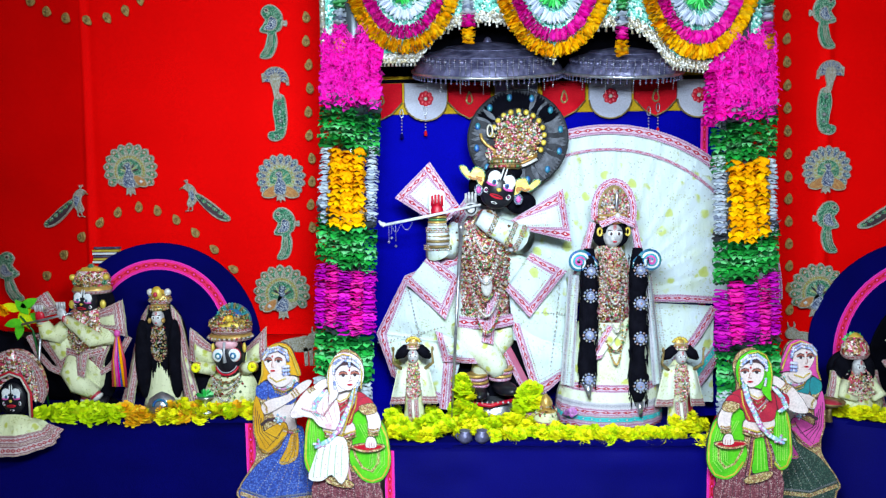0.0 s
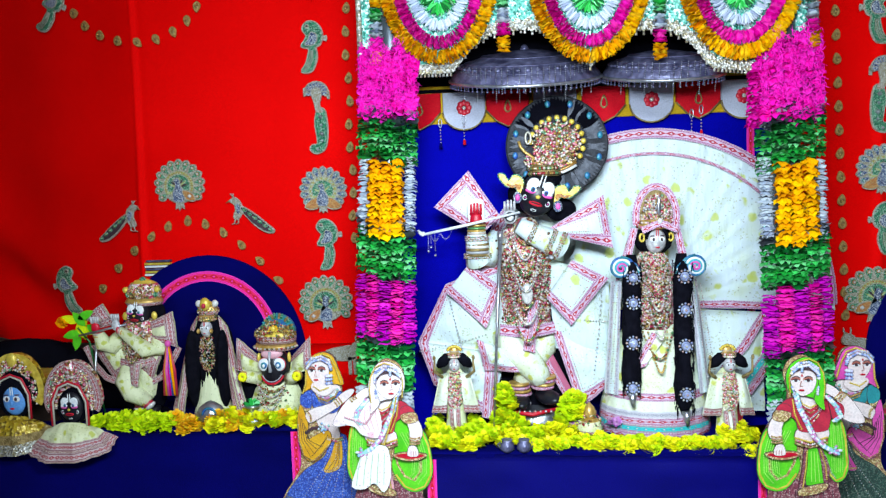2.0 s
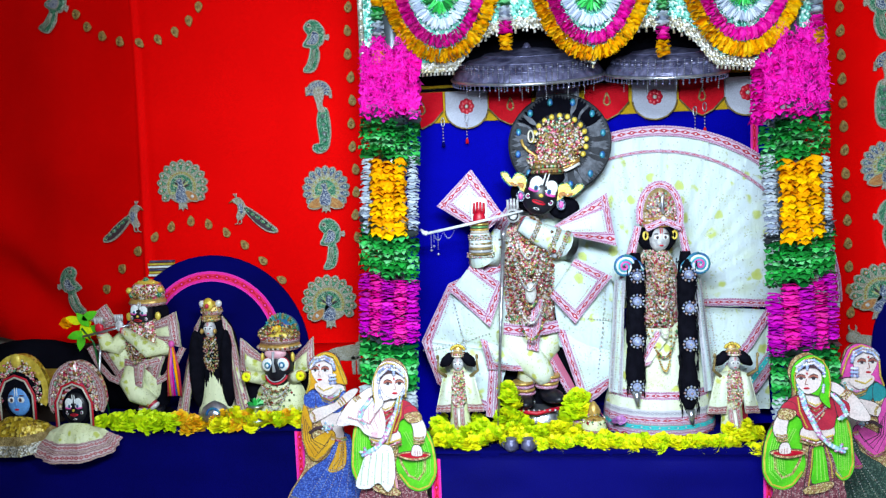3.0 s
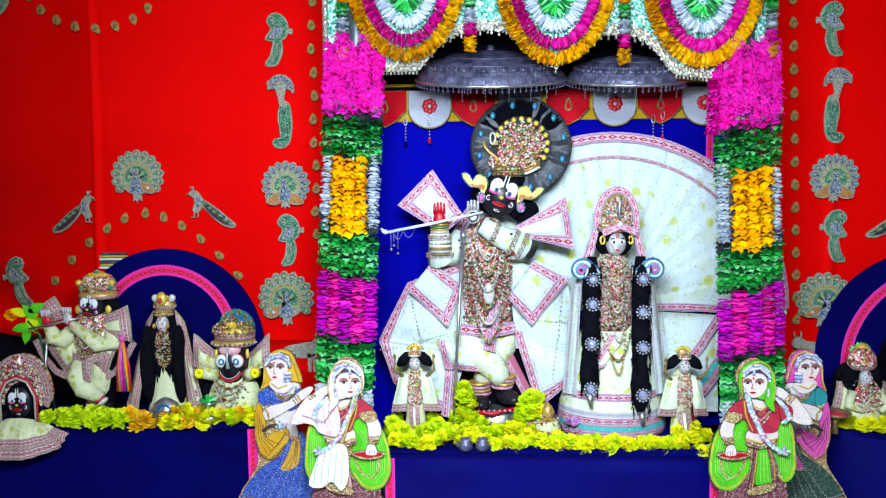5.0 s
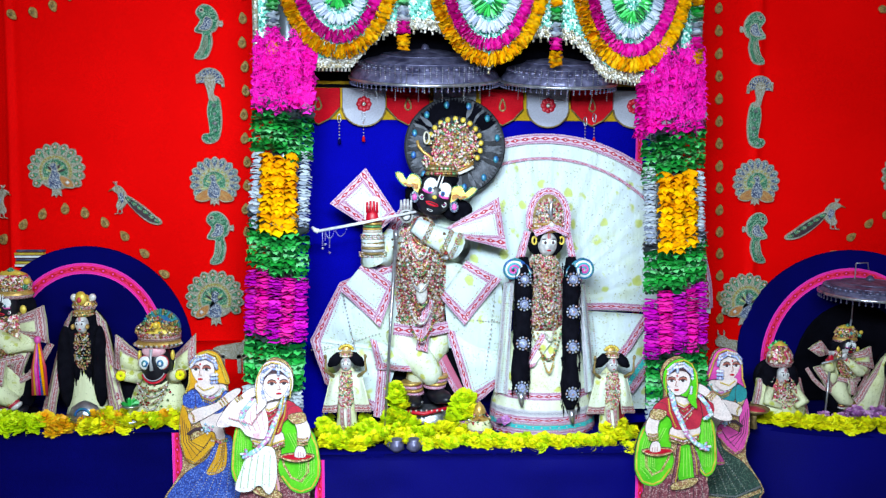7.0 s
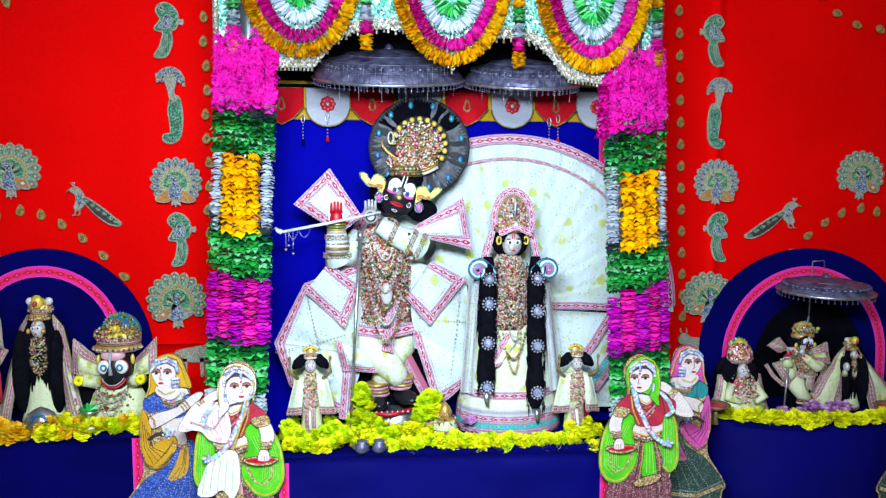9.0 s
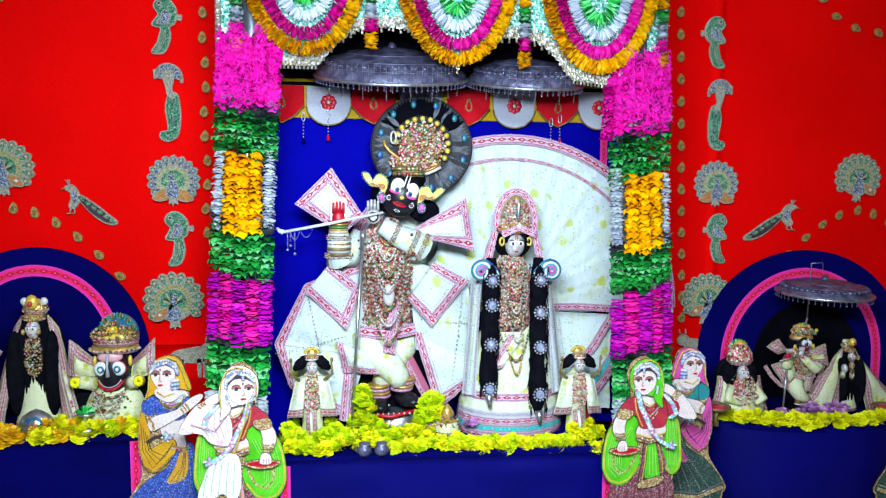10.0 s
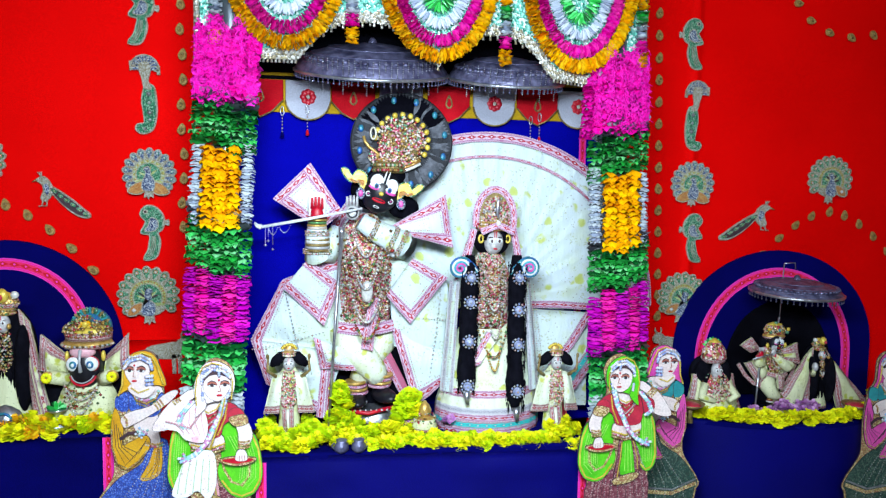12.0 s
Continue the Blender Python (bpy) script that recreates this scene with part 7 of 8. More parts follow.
def lady(x, y, z, h, label, veil=1.0, hand=False):
    """A small robed statue with long black hair and an edged veil."""
    b = Mesher()
    b.lathe([(0.17 * h, 0), (0.165 * h, 0.04 * h), (0.125 * h, 0.2 * h), (0.09 * h, 0.42 * h), (0.075 * h, 0.52 * h), (0.09 * h, 0.64 * h), (0.04 * h, 0.72 * h)], (x, y, z), [TRIM_SMALL] + [ROBE_OLD] * 2 + [JEWELLED] * 3, 28, 0.7, 0.04, 13)
    b.ell((x, y + 0.02, z + 0.52 * h), (0.20 * h, 0.045, 0.36 * h), HAIR, None, 18, 12)
    for q in range(26):
        t = (q - 12.5) / 12.5
        b.tube([(x + 0.06 * h * t, y - 0.012, z + 0.84 * h), (x + 0.16 * h * t, y - 0.03, z + 0.58 * h), (x + (0.19 * t + 0.012 * math.sin(5 * q)) * h, y - 0.028, z + (0.20 + 0.05 * math.sin(3 * q)) * h)], [0.006, 0.008, 0.003], HAIR, 5)
    b.ell((x - 0.135 * h, y - 0.025, z + 0.42 * h), (0.062 * h, 0.04, 0.33 * h), HAIR, None, 12, 10)
    b.ell((x + 0.13 * h, y - 0.025, z + 0.42 * h), (0.058 * h, 0.04, 0.33 * h), HAIR, None, 12, 10)
    b.beads_on((x, y - 0.015, z + 0.55 * h), (0.080 * h, 0.07 * h, 0.16 * h), 520, SMALL_JEWEL, 0.0040)
    for k in range(3):
        b.strand((x - 0.05 * h, y - 0.07 * h, z + 0.68 * h), (x + 0.05 * h, y - 0.07 * h, z + 0.68 * h), (0.05 + 0.07 * k) * h, 18, 0.0042, (PEARL, JEWEL)[k % 2])
    face(b, (x, y - 0.03, z + 0.76 * h), (0.05 * h, 0.045 * h, 0.068 * h), SILVER_FACE, True, RED_PAINT)
    for s in (-1, 1):
        b.panel((x + s * 0.09 * h, y - 0.01, z + 0.86 * h), (x + s * 0.16 * h, y, z + 0.76 * h), (x + s * 0.33 * h * veil, y - 0.04, z + 0.03 * h), (x + s * 0.22 * h, y - 0.05, z + 0.02 * h), ROBE_OLD, 0.02, TRIM_SMALL, 0.026, (1, 2, 3), n=10, seed=x + s)
        b.ell((x + s * 0.055 * h, y - 0.045, z + 0.745 * h), (0.014 * h, 0.01, 0.022 * h), GOLD, None, 8, 6)
    crown_band(b, (x, y - 0.01, z + 0.82 * h), 0.07 * h, 0.05 * h, (GOLD, SMALL_JEWEL), 5, 0.005)
    b.lathe([(0.075 * h, 0), (0.095 * h, 0.04 * h), (0.06 * h, 0.085 * h), (0.02 * h, 0.12 * h)], (x, y, z + 0.865 * h), [TRIM_SMALL, GOLD, YELLOW_GOLD], 16, 0.7)
    b.ell((x, y - 0.03, z + 0.965 * h), (0.045 * h, 0.014, 0.055 * h), YELLOW_GOLD, None, 10, 8)
    b.ell((x, y - 0.045, z + 0.955 * h), (0.018 * h, 0.008, 0.022 * h), C_RED, None, 8, 6)
    b.beads_on((x, y, z + 0.91 * h), (0.09 * h, 0.065 * h, 0.05 * h), 70, SMALL_JEWEL, 0.0055)
    for s in (-1, 1):
        b.ell((x + s * 0.07 * h, y - 0.01, z + 0.965 * h), (0.03 * h, 0.01, 0.03 * h), PEARL, None, 8, 6)
    if hand:
        b.tube([(x - 0.08 * h, y - 0.02, z + 0.62 * h), (x - 0.2 * h, y - 0.06, z + 0.52 * h), (x - 0.23 * h, y - 0.08, z + 0.60 * h)], [0.04 * h, 0.035 * h, 0.025 * h], ROBE_OLD, 8)
        b.ell((x - 0.235 * h, y - 0.085, z + 0.65 * h), (0.035 * h, 0.015, 0.06 * h), SILVER_FACE, None, 8, 6)
    return solo("robed_statue", b, (x, y, z), label, "statue", "small statues")


lady(-1.155, 2.72, 0.752, 0.475, "small silver-faced statue with long black hair and veil")
lady(2.045, 2.74, 0.70, 0.305, "seated silver-faced statue with spread cream veil", 2.4, True)

# wide-eyed black statue with outstretched arms
b = Mesher()
x, y, z = -0.880, 2.70, 0.752
b.lathe([(0.125, 0), (0.12, 0.05), (0.095, 0.12), (0.06, 0.17)], (x + 0.005, y, z), ROBE_OLD, 28, 0.6, 0.05, 11)
b.ell((x, y + 0.02, z + 0.16), (0.13, 0.04, 0.09), HAIR)
b.ell((x, y - 0.02, z + 0.205), (0.058, 0.055, 0.085), STONE_BLACK, None, 20, 14)
b.ell((x, y - 0.056, z + 0.266), (0.044, 0.022, 0.022), C_PALE_PINK, None, 14, 8)
b.tube([(x, y - 0.082, z + 0.278), (x - 0.002, y - 0.086, z + 0.235), (x, y - 0.084, z + 0.20)], [0.006, 0.004, 0.008], PEARL, 8)
for s in (-1, 1):
    b.ell((x + s * 0.029, y - 0.060, z + 0.224), (0.027, 0.010, 0.028), C_RED, None, 18, 9)
    b.ell((x + s * 0.029, y - 0.064, z + 0.224), (0.0245, 0.010, 0.0255), WHITE_PAINT, None, 18, 9)
    b.ell((x + s * 0.028, y - 0.073, z + 0.223), (0.0125, 0.005, 0.0135), FEATHER_EYE, None, 14, 8)
    b.ell((x + s * 0.028, y - 0.077, z + 0.223), (0.006, 0.004, 0.007), WHITE_PAINT, None, 10, 7)
    b.panel((x + s * 0.055, y - 0.02, z + 0.17), (x + s * 0.066, y - 0.01, z + 0.245), (x + s * 0.145, y - 0.03, z + 0.325), (x + s * 0.150, y - 0.04, z + 0.20), ROBE_OLD, 0.03, TRIM_SMALL, 0.030, (1, 2), n=9, seed=s)
    b.tube([(x + s * 0.06, y - 0.04, z + 0.165), (x + s * 0.104, y - 0.08, z + 0.185)], [0.026, 0.022], ROBE_OLD, 10)
    b.ell((x + s * 0.106, y - 0.088, z + 0.185), (0.022, 0.008, 0.022), GOLD, None, 12, 7)
    for q in range(9):
        a = radians(40 * q)
        b.ell((x + s * 0.106 + 0.011 * math.cos(a), y - 0.098, z + 0.185 + 0.011 * math.sin(a)), (0.008, 0.006, 0.008), F_YELLOW, None, 6, 5)
    b.ell((x + s * 0.060, y - 0.03, z + 0.245), (0.008, 0.01, 0.020), YELLOW_GOLD, None, 8, 6)
    b.ell((x + s * 0.10, y + 0.01, z + 0.12), (0.05, 0.03, 0.09), HAIR, None, 12, 8)
b.tube([(p[0], y - 0.074 + 9 * (p[0] - x) ** 2, p[2]) for p in arc3(x, z + 0.190, 0.044, 0.040, 0, 195, 345, 16)], 0.0042, RED_PAINT, 6)
b.tube([(p[0], y - 0.076 + 9 * (p[0] - x) ** 2, p[2]) for p in arc3(x, z + 0.197, 0.040, 0.038, 0, 200, 340, 16)], 0.0022, PEARL, 6)
b.beads_on((x, y - 0.01, z + 0.09), (0.075, 0.08, 0.055), 130, JEWEL, 0.005)
for k in range(4):
    b.strand((x - 0.055, y - 0.075, z + 0.15), (x + 0.055, y - 0.075, z + 0.15), 0.025 + 0.022 * k, 22, 0.0046, (JEWEL, PEARL)[k % 2])
b.lathe([(0.078, 0), (0.084, 0.012), (0.078, 0.024)], (x + 0.004, y - 0.01, z + 0.275), [TRIM_SMALL, GOLD], 24, 0.8)
for i in range(30):
    a = radians(180 + 6.2 * i)
    b.bead((x + 0.004 + 0.086 * math.cos(a), y - 0.01 + 0.069 * math.sin(a), z + 0.287), 0.006, (PEARL, SMALL_JEWEL)[i % 2])
b.lathe([(0.078, 0.0), (0.080, 0.03), (0.066, 0.048), (0.02, 0.058)], (x + 0.004, y, z + 0.300), [TRIM_SMALL, YELLOW_GOLD, GOLD], 22, 0.7)
b.beads_on((x + 0.004, y - 0.005, z + 0.335), (0.082, 0.06, 0.034), 230, SMALL_JEWEL, 0.0055)
b.plate([(x + 0.010 + 0.070 * math.cos(radians(a)), z + 0.340 + 0.070 * math.sin(radians(a))) for a in range(0, 181, 10)], y + 0.005, 0.012, FEATHER_EYE, 0.02)
for i in range(17):
    a = radians(10 * i + 10)
    b.plate(turned(leaf(0.026, 0.008, 5), math.degrees(a) - 90, (x + 0.010 + 0.044 * math.cos(a), z + 0.345 + 0.046 * math.sin(a))), y - 0.002, 0.004, (PATCH_GREEN, OLD_GOLD, C_TEAL)[i % 3], 0.0)
for i in range(120):
    a, r = rnd.uniform(0, math.pi), math.sqrt(rnd.random())
    b.bead((x + 0.010 + 0.044 * r * math.cos(a), y - 0.05 - 0.006 * rnd.random(), z + 0.345 + 0.050 * r * math.sin(a)), rnd.uniform(0.003, 0.006), SMALL_JEWEL if r > 0.55 else YELLOW_GOLD)
b.plate([(x + 0.010 + 0.020 * math.cos(radians(a)), z + 0.352 + 0.026 * math.sin(radians(a))) for a in range(0, 181, 12)], y - 0.054, 0.006, F_ORANGE, 0.05)
b.ell((x + 0.010, y - 0.058, z + 0.362), (0.010, 0.006, 0.011), YELLOW_GOLD)
solo("round_eyed_statue", b, (x, y, z), "black wide-eyed statue with outstretched arms and tall crown", "statue", "small statues")

# seated statue on the bowl stand
b = Mesher()
x, y, z = 1.545, 2.72, 0.70
b.lathe([(0.115, 0), (0.11, 0.04), (0.075, 0.09), (0.06, 0.15), (0.03, 0.18)], (x, y, z), [ROBE_OLD, ROBE_OLD, JEWELLED, JEWELLED], 26, 0.7, 0.05, 9)
b.ell((x, y + 0.03, z + 0.16), (0.085, 0.04, 0.08), HAIR)
face(b, (x, y - 0.040, z + 0.185), (0.022, 0.022, 0.034), SILVER_FACE, True, RED_PAINT)
for s in (-1, 1):
    b.ell((x + s * 0.045, y - 0.01, z + 0.16), (0.035, 0.03, 0.065), HAIR, None, 12, 8)
    b.tube([(x + s * 0.05, y - 0.04, z + 0.13), (x + s * 0.075, y - 0.07, z + 0.085), (x + s * 0.03, y - 0.09, z + 0.075)], [0.018, 0.018, 0.011], ROBE_OLD, 8)
b.lathe([(0.044, 0), (0.054, 0.018), (0.050, 0.050), (0.026, 0.085), (0.006, 0.10)], (x, y - 0.014, z + 0.215), [TRIM_SMALL, JEWELLED, JEWELLED, YELLOW_GOLD], 18, 0.75)
b.beads_on((x, y - 0.01, z + 0.262), (0.046, 0.034, 0.030), 150, JEWEL_BRIGHT, 0.0048)
for i in range(9):
    a = radians(20 + 17 * i)
    b.plate(turned(leaf(0.018, 0.006, 5), math.degrees(a) - 90, (x + 0.03 * math.cos(a), z + 0.27 + 0.03 * math.sin(a))), y, 0.003, F_GREEN)
for s in (-1, 1):
    b.panel((x + s * 0.03, y - 0.02, z + 0.17), (x + s * 0.09, y - 0.01, z + 0.165), (x + s * 0.125, y - 0.03, z + 0.0), (x + s * 0.07, y - 0.04, z), ROBE_OLD, 0.02, TRIM_SMALL, 0.018, (1, 3), n=8, seed=s)
b.beads_on((x, y - 0.02, z + 0.11), (0.065, 0.065, 0.065), 260, JEWEL_BRIGHT, 0.0045)
solo("seated_statue", b, (x, y, z), "little seated statue with beads and a leafy crown", "statue", "small statues")

# mask images that stand on the side table
MASK_GOLD = sequin_material("gold_brocade_robe", [(0.50, 0.34, 0.02), (0.34, 0.22, 0.01), (0.66, 0.50, 0.08), (0.16, 0.10, 0.01)], 90.0, 0.35, 0.2)


def mask_image(x, y, z, s, skin, label, arch):
    b = Mesher()
    out = [(x + 0.098 * s * math.cos(radians(a)), z + 0.10 * s + (0.140 if math.sin(radians(a)) > 0 else 0.07) * s * math.sin(radians(a))) for a in range(-30, 211, 10)]
    b.plate(out, y, 0.03, JEWELLED if arch else MASK_GOLD, 0.02)
    b.ell((x, y - 0.012, z + 0.22 * s), (0.020 * s, 0.010, 0.026 * s), JEWELLED if arch else YELLOW_GOLD, None, 10, 7)
    if not arch:
        b.ell((x, y - 0.006, z + 0.115 * s), (0.086 * s, 0.014, 0.070 * s), HAIR, None, 16, 10)
    b.ribbon([(p[0] * 0.96 + x * 0.04, y - 0.004, p[1] * 0.96 + z * 0.04) for p in out], 0.026 * s, TRIM_SMALL if arch else YELLOW_GOLD)
    b.plate([(x + 0.056 * s * math.cos(radians(a)), z + 0.070 * s + (0.075 if math.sin(radians(a)) > 0 else 0.06) * s * math.sin(radians(a))) for a in range(0, 360, 15)], y - 0.012, 0.02, BLACK, 0.05)
    face(b, (x, y - 0.010, z + 0.078 * s), (0.042 * s, 0.020, 0.054 * s), skin, True, WHITE_PAINT)
    for w in (0.060, 0.067):
        b.tube([(x - w * s, y - 0.026, z + 0.015 * s), (x - w * s, y - 0.026, z + 0.10 * s), (x - w * 0.6 * s, y - 0.026, z + (0.09 + w) * s), (x, y - 0.026, z + (0.105 + w) * s), (x + w * 0.6 * s, y - 0.026, z + (0.09 + w) * s), (x + w * s, y - 0.026, z + 0.10 * s), (x + w * s, y - 0.026, z + 0.015 * s)], 0.004, PEARL if w < 0.065 else RED_PAINT, 6)
    for q in range(300):
        a, r = rnd.uniform(-0.3, 3.44), rnd.uniform(0.66, 1.0)
        b.bead((x + 0.088 * s * r * math.cos(a), y - 0.012, z + 0.10 * s + 0.126 * s * r * math.sin(a)), rnd.uniform(0.003, 0.007), JEWEL_BRIGHT)
    # gathered robe that spills over the table's edge
    n = 30
    vs, uv = [], []
    rows = ((0.05, 0.0, 0.03), (0.095, -0.05, 0.0), (0.112, -0.070, -0.032), (0.136, -0.082, -0.060), (0.164, -0.095, -0.094))
    for r, dy, dz in rows:
        for j in range(n + 1):
            t = math.pi + math.pi * j / n
            w = 1 + (0.05 * math.sin(9 * t) + 0.035 * math.sin(23 * t)) * (r > 0.08)
            vs.append((x + r * s * w * math.cos(t), y - 0.01 + 0.55 * r * s * w * math.sin(t), z + dz * s * (0.35 + 0.65 * abs(math.sin(t)) ** 0.7)))
    for i in range(len(rows) - 1):
        seg = vs[i * (n + 1):(i + 2) * (n + 1)]
        uu = [(0.3 * j / n * 1.6, v) for v in (0, 1) for j in range(n + 1)]
        b.add(seg, [(j, j + 1, n + 2 + j, n + 1 + j) for j in range(n)], ((ROBE_OLD, ROBE_OLD, TRIM_SMALL, TRIM_SMALL) if arch else (MASK_GOLD, MASK_GOLD, OLD_GOLD, SEQUIN_SILVER))[i], True, uu)
    return solo("mask_image", b, (x, y, z), label, "statue", "mask images")


mask_image(-1.630, 2.54, 0.768, 1.08, STONE_BLACK, "black mask image under a jewelled arch with cream robe", True)
mask_image(-1.872, 2.56, 0.790, 1.10, BLUE_SKIN, "blue-faced mask image with a golden robe", False)

# ---- small altar goods ----
b = Mesher()
b.lathe([(0.042, 0), (0.048, 0.015), (0.036, 0.045), (0.015, 0.06)], (0, 0, 0), [TRIM_SMALL, ROBE_OLD, GOLD], 20)
b.lathe([(0.022, 0.055), (0.026, 0.075), (0.016, 0.095), (0.004, 0.11)], (0, 0, 0), GOLD, 14)
b.beads_on((0, 0, 0.04), (0.04, 0.04, 0.03), 70, JEWEL, 0.005)
ob = solo("altar_image", b, (0, 0, 0), "tiny gold-topped altar image wrapped in cream cloth", "ornament")
ob.location = (0.325, 2.585, 0.715)

for sx_, px in ((-1, 0.018), (1, 0.078)):
    pot = thing("metal_cup", (px, 2.462, 0.688), "small dark metal cup on the table edge", "cup", "metal cups")
    b = Mesher()
    b.lathe([(0.016, 0), (0.026, 0.012), (0.024, 0.03), (0.016, 0.036), (0.020, 0.044)], (0, 0, 0), DULL_SILVER, 18)
    part("bowl", b, pot)
    b = Mesher()
    b.tube([(0.024 * sx_, 0, 0.034), (0.034 * sx_, 0, 0.026), (0.026 * sx_, 0, 0.012)], 0.003, DULL_SILVER, 6)
    part("handle", b, pot)

shell = thing("silver_ornament", (-1.13, 2.63, 0.765), "silver domed ornament with blue enamel among flowers", "ornament")
b = Mesher()
b.lathe([(0.055, 0), (0.058, 0.02), (0.045, 0.05), (0.02, 0.068), (0.004, 0.075)], (0, 0, 0), SILVER, 20, 0.7, 0.03, 10)
part("dome", b, shell)
b = Mesher()
b.tube([(p[0], -0.042, p[2]) for p in arc3(0.01, 0.03, 0.026, 0.026, 0, 0, 180, 12)], 0.005, FEATHER_EYE, 6)
part("enamel_band", b, shell, "blue enamel band")
lamp_dish = thing("silver_lamp_dish", (-0.955, 2.61, 0.765), "silver footed dish with green leaves", "dish")
b = Mesher()
b.lathe([(0.045, 0), (0.05, 0.01), (0.014, 0.016), (0.010, 0.045), (0.03, 0.055), (0.032, 0.062)], (0, 0, 0), SILVER, 22)
part("dish", b, lamp_dish)
b = Mesher()
for i in range(12):
    b.plate(turned(leaf(0.036, 0.008, 5), -70 + 12 * i, (0.004 * math.sin(i), 0.055)), -0.012 + 0.004 * (i % 5), 0.002, F_GREEN)
part("leaves", b, lamp_dish, "green leaves")

tas = thing("thread_tassel", (-1.292, 2.64, 0.86), "multicoloured thread tassel hanging beside the statue", "tassel")
for i, mt in enumerate((C_RED, C_YELLOW, C_PINK, F_MAGENTA, C_BLUE, F_ORANGE, C_RED)):
    b = Mesher()
    dx = -0.021 + 0.007 * i
    b.tube([(0.2 * dx, 0, 0.20), (dx, -0.005 * (i % 3), 0.10), (dx * 1.2, 0, 0.0)], [0.004, 0.006, 0.005], mt, 6)
    part("strand", b, tas)
b = Mesher()
b.ell((0, 0, 0.205), (0.012, 0.012, 0.014), C_PINK)
part("knot", b, tas)

posy = thing("leaf_posy", (-1.70, 2.68, 1.10), "posy of bright green leaves with an orange bud", "posy")
for i in range(9):
    b = Mesher()
    b.plate(turned(leaf(0.075, 0.020), 40 + 32 * i, (0.03 + 0.02 * math.cos(i * 2.1), 0.035 + 0.03 * math.sin(i * 2.6))), 0.006 * (i % 4), 0.004, F_LIME if i % 2 else C_GREEN, 0.05)
    part("leaf", b, posy)
b = Mesher()
b.ruffles([(-0.05, -0.01, 0.045), (-0.03, -0.01, 0.06)], 0.022, 0.008, F_ORANGE)
part("bud", b, posy, "orange bud")
b = Mesher()
b.tube([(0.02, 0.0, 0.03), (0.06, 0.01, -0.03), (0.10, 0.02, -0.34)], 0.004, F_GREEN, 6)
part("stem", b, posy)
for (x0, z0, x1, z1, yy) in ((-1.585, 1.13, -1.61, 0.755, 2.62), (1.752, 0.935, 1.712, 0.70, 2.66)):
    st = thing("staff", (x1, yy, z1), "thin silver staff beside the small statue", "staff", "small silver staffs")
    b = Mesher()
    b.tube([(0, 0, 0), ((x0 - x1) * 0.5, 0.02, (z0 - z1) * 0.5), (x0 - x1, 0.04, z0 - z1)], [0.003, 0.004, 0.0055], SILVER, 8)
    part("shaft", b, st)
    b = Mesher()
    b.ell((x0 - x1, 0.04, z0 - z1), (0.008, 0.008, 0.010), SILVER, None, 8, 6)
    part("knob", b, st)

umb = parasol(1.925, 2.74, 1.200, 0.180, 0.056, 3, 0, "dark silver parasol on a pole over the small statues")
b = Mesher()
b.tube([(-0.03, 0.05, -0.12), (-0.03, 0.05, 0.115)], 0.0025, SILVER, 8)
part("pole", b, umb, "thin silver pole")
b = Mesher()
b.tube([(-0.03, 0.05, 0.115), (0.02, 0.05, 0.118), (0.025, 0.05, 0.09)], 0.0025, SILVER, 6)
part("hook", b, umb, "silver hook")
b = Mesher()
b.tube([(-0.03, 0.05, -0.12), (-0.03, 0.10, -0.40), (-0.03, 0.12, -0.505)], 0.004, SILVER, 8)
part("lower_pole", b, umb)

for (tx, ty, tz) in ((1.392, 2.60, 0.760), (2.13, 2.60, 0.735)):
    tray = thing("offering_tray", (tx, ty, tz), "small brass tray with red powder", "tray", "offering trays")
    b = Mesher()
    b.lathe([(0.03, 0), (0.052, 0.012), (0.056, 0.02), (0.050, 0.016), (0.03, 0.008)], (0, 0, 0), OLD_GOLD, 24)
    part("dish", b, tray)
    b = Mesher()
    b.lathe([(0.044, 0.012), (0.03, 0.018), (0.005, 0.02)], (0, 0, 0), C_RED, 18)
    part("powder", b, tray, "red powder")
    b = Mesher()
    b.lathe([(0.014, -(tz - 0.70)), (0.008, -0.02), (0.014, 0.002)], (0, 0, 0), OLD_GOLD, 12)
    part("foot", b, tray)

# ======================= painted cut-out boards =======================

C_LID = plain("painted_eyelid", (0.42, 0.14, 0.10), (0.34, 0.10, 0.08), 30.0, 0.4, 0, 0.4, 0.05)
# green line paled by the same painted glare
C_GLARE_GREEN = plain("glare_pale_green_line", (0.42, 0.62, 0.36), (0.30, 0.50, 0.26), 30.0, 0.4, 0, 0.4, 0.05)
C_LIME = plain("painted_lime_stripe", (0.42, 0.82, 0.16), (0.30, 0.72, 0.10), 30.0, 0.4, 0, 0.4, 0.05)
C_GEM = by_island("painted_blue_gems", [(0.45, 0.55, 0.85), (0.80, 0.84, 0.92), (0.25, 0.32, 0.62), (0.72, 0.66, 0.86)], 0.3, 0.1)
C_GARLAND = by_island("painted_garland", [(0.78, 0.84, 0.95), (0.30, 0.55, 0.85), (0.80, 0.85, 0.92), (0.60, 0.20, 0.45), (0.30, 0.62, 0.55)], 0.4, 0.0)
C_BROCADE = sequin_material("painted_gold_brocade", [(0.55, 0.40, 0.14), (0.30, 0.20, 0.06), (0.74, 0.62, 0.34), (0.42, 0.16, 0.10)], 260.0, 0.4, 0.2)


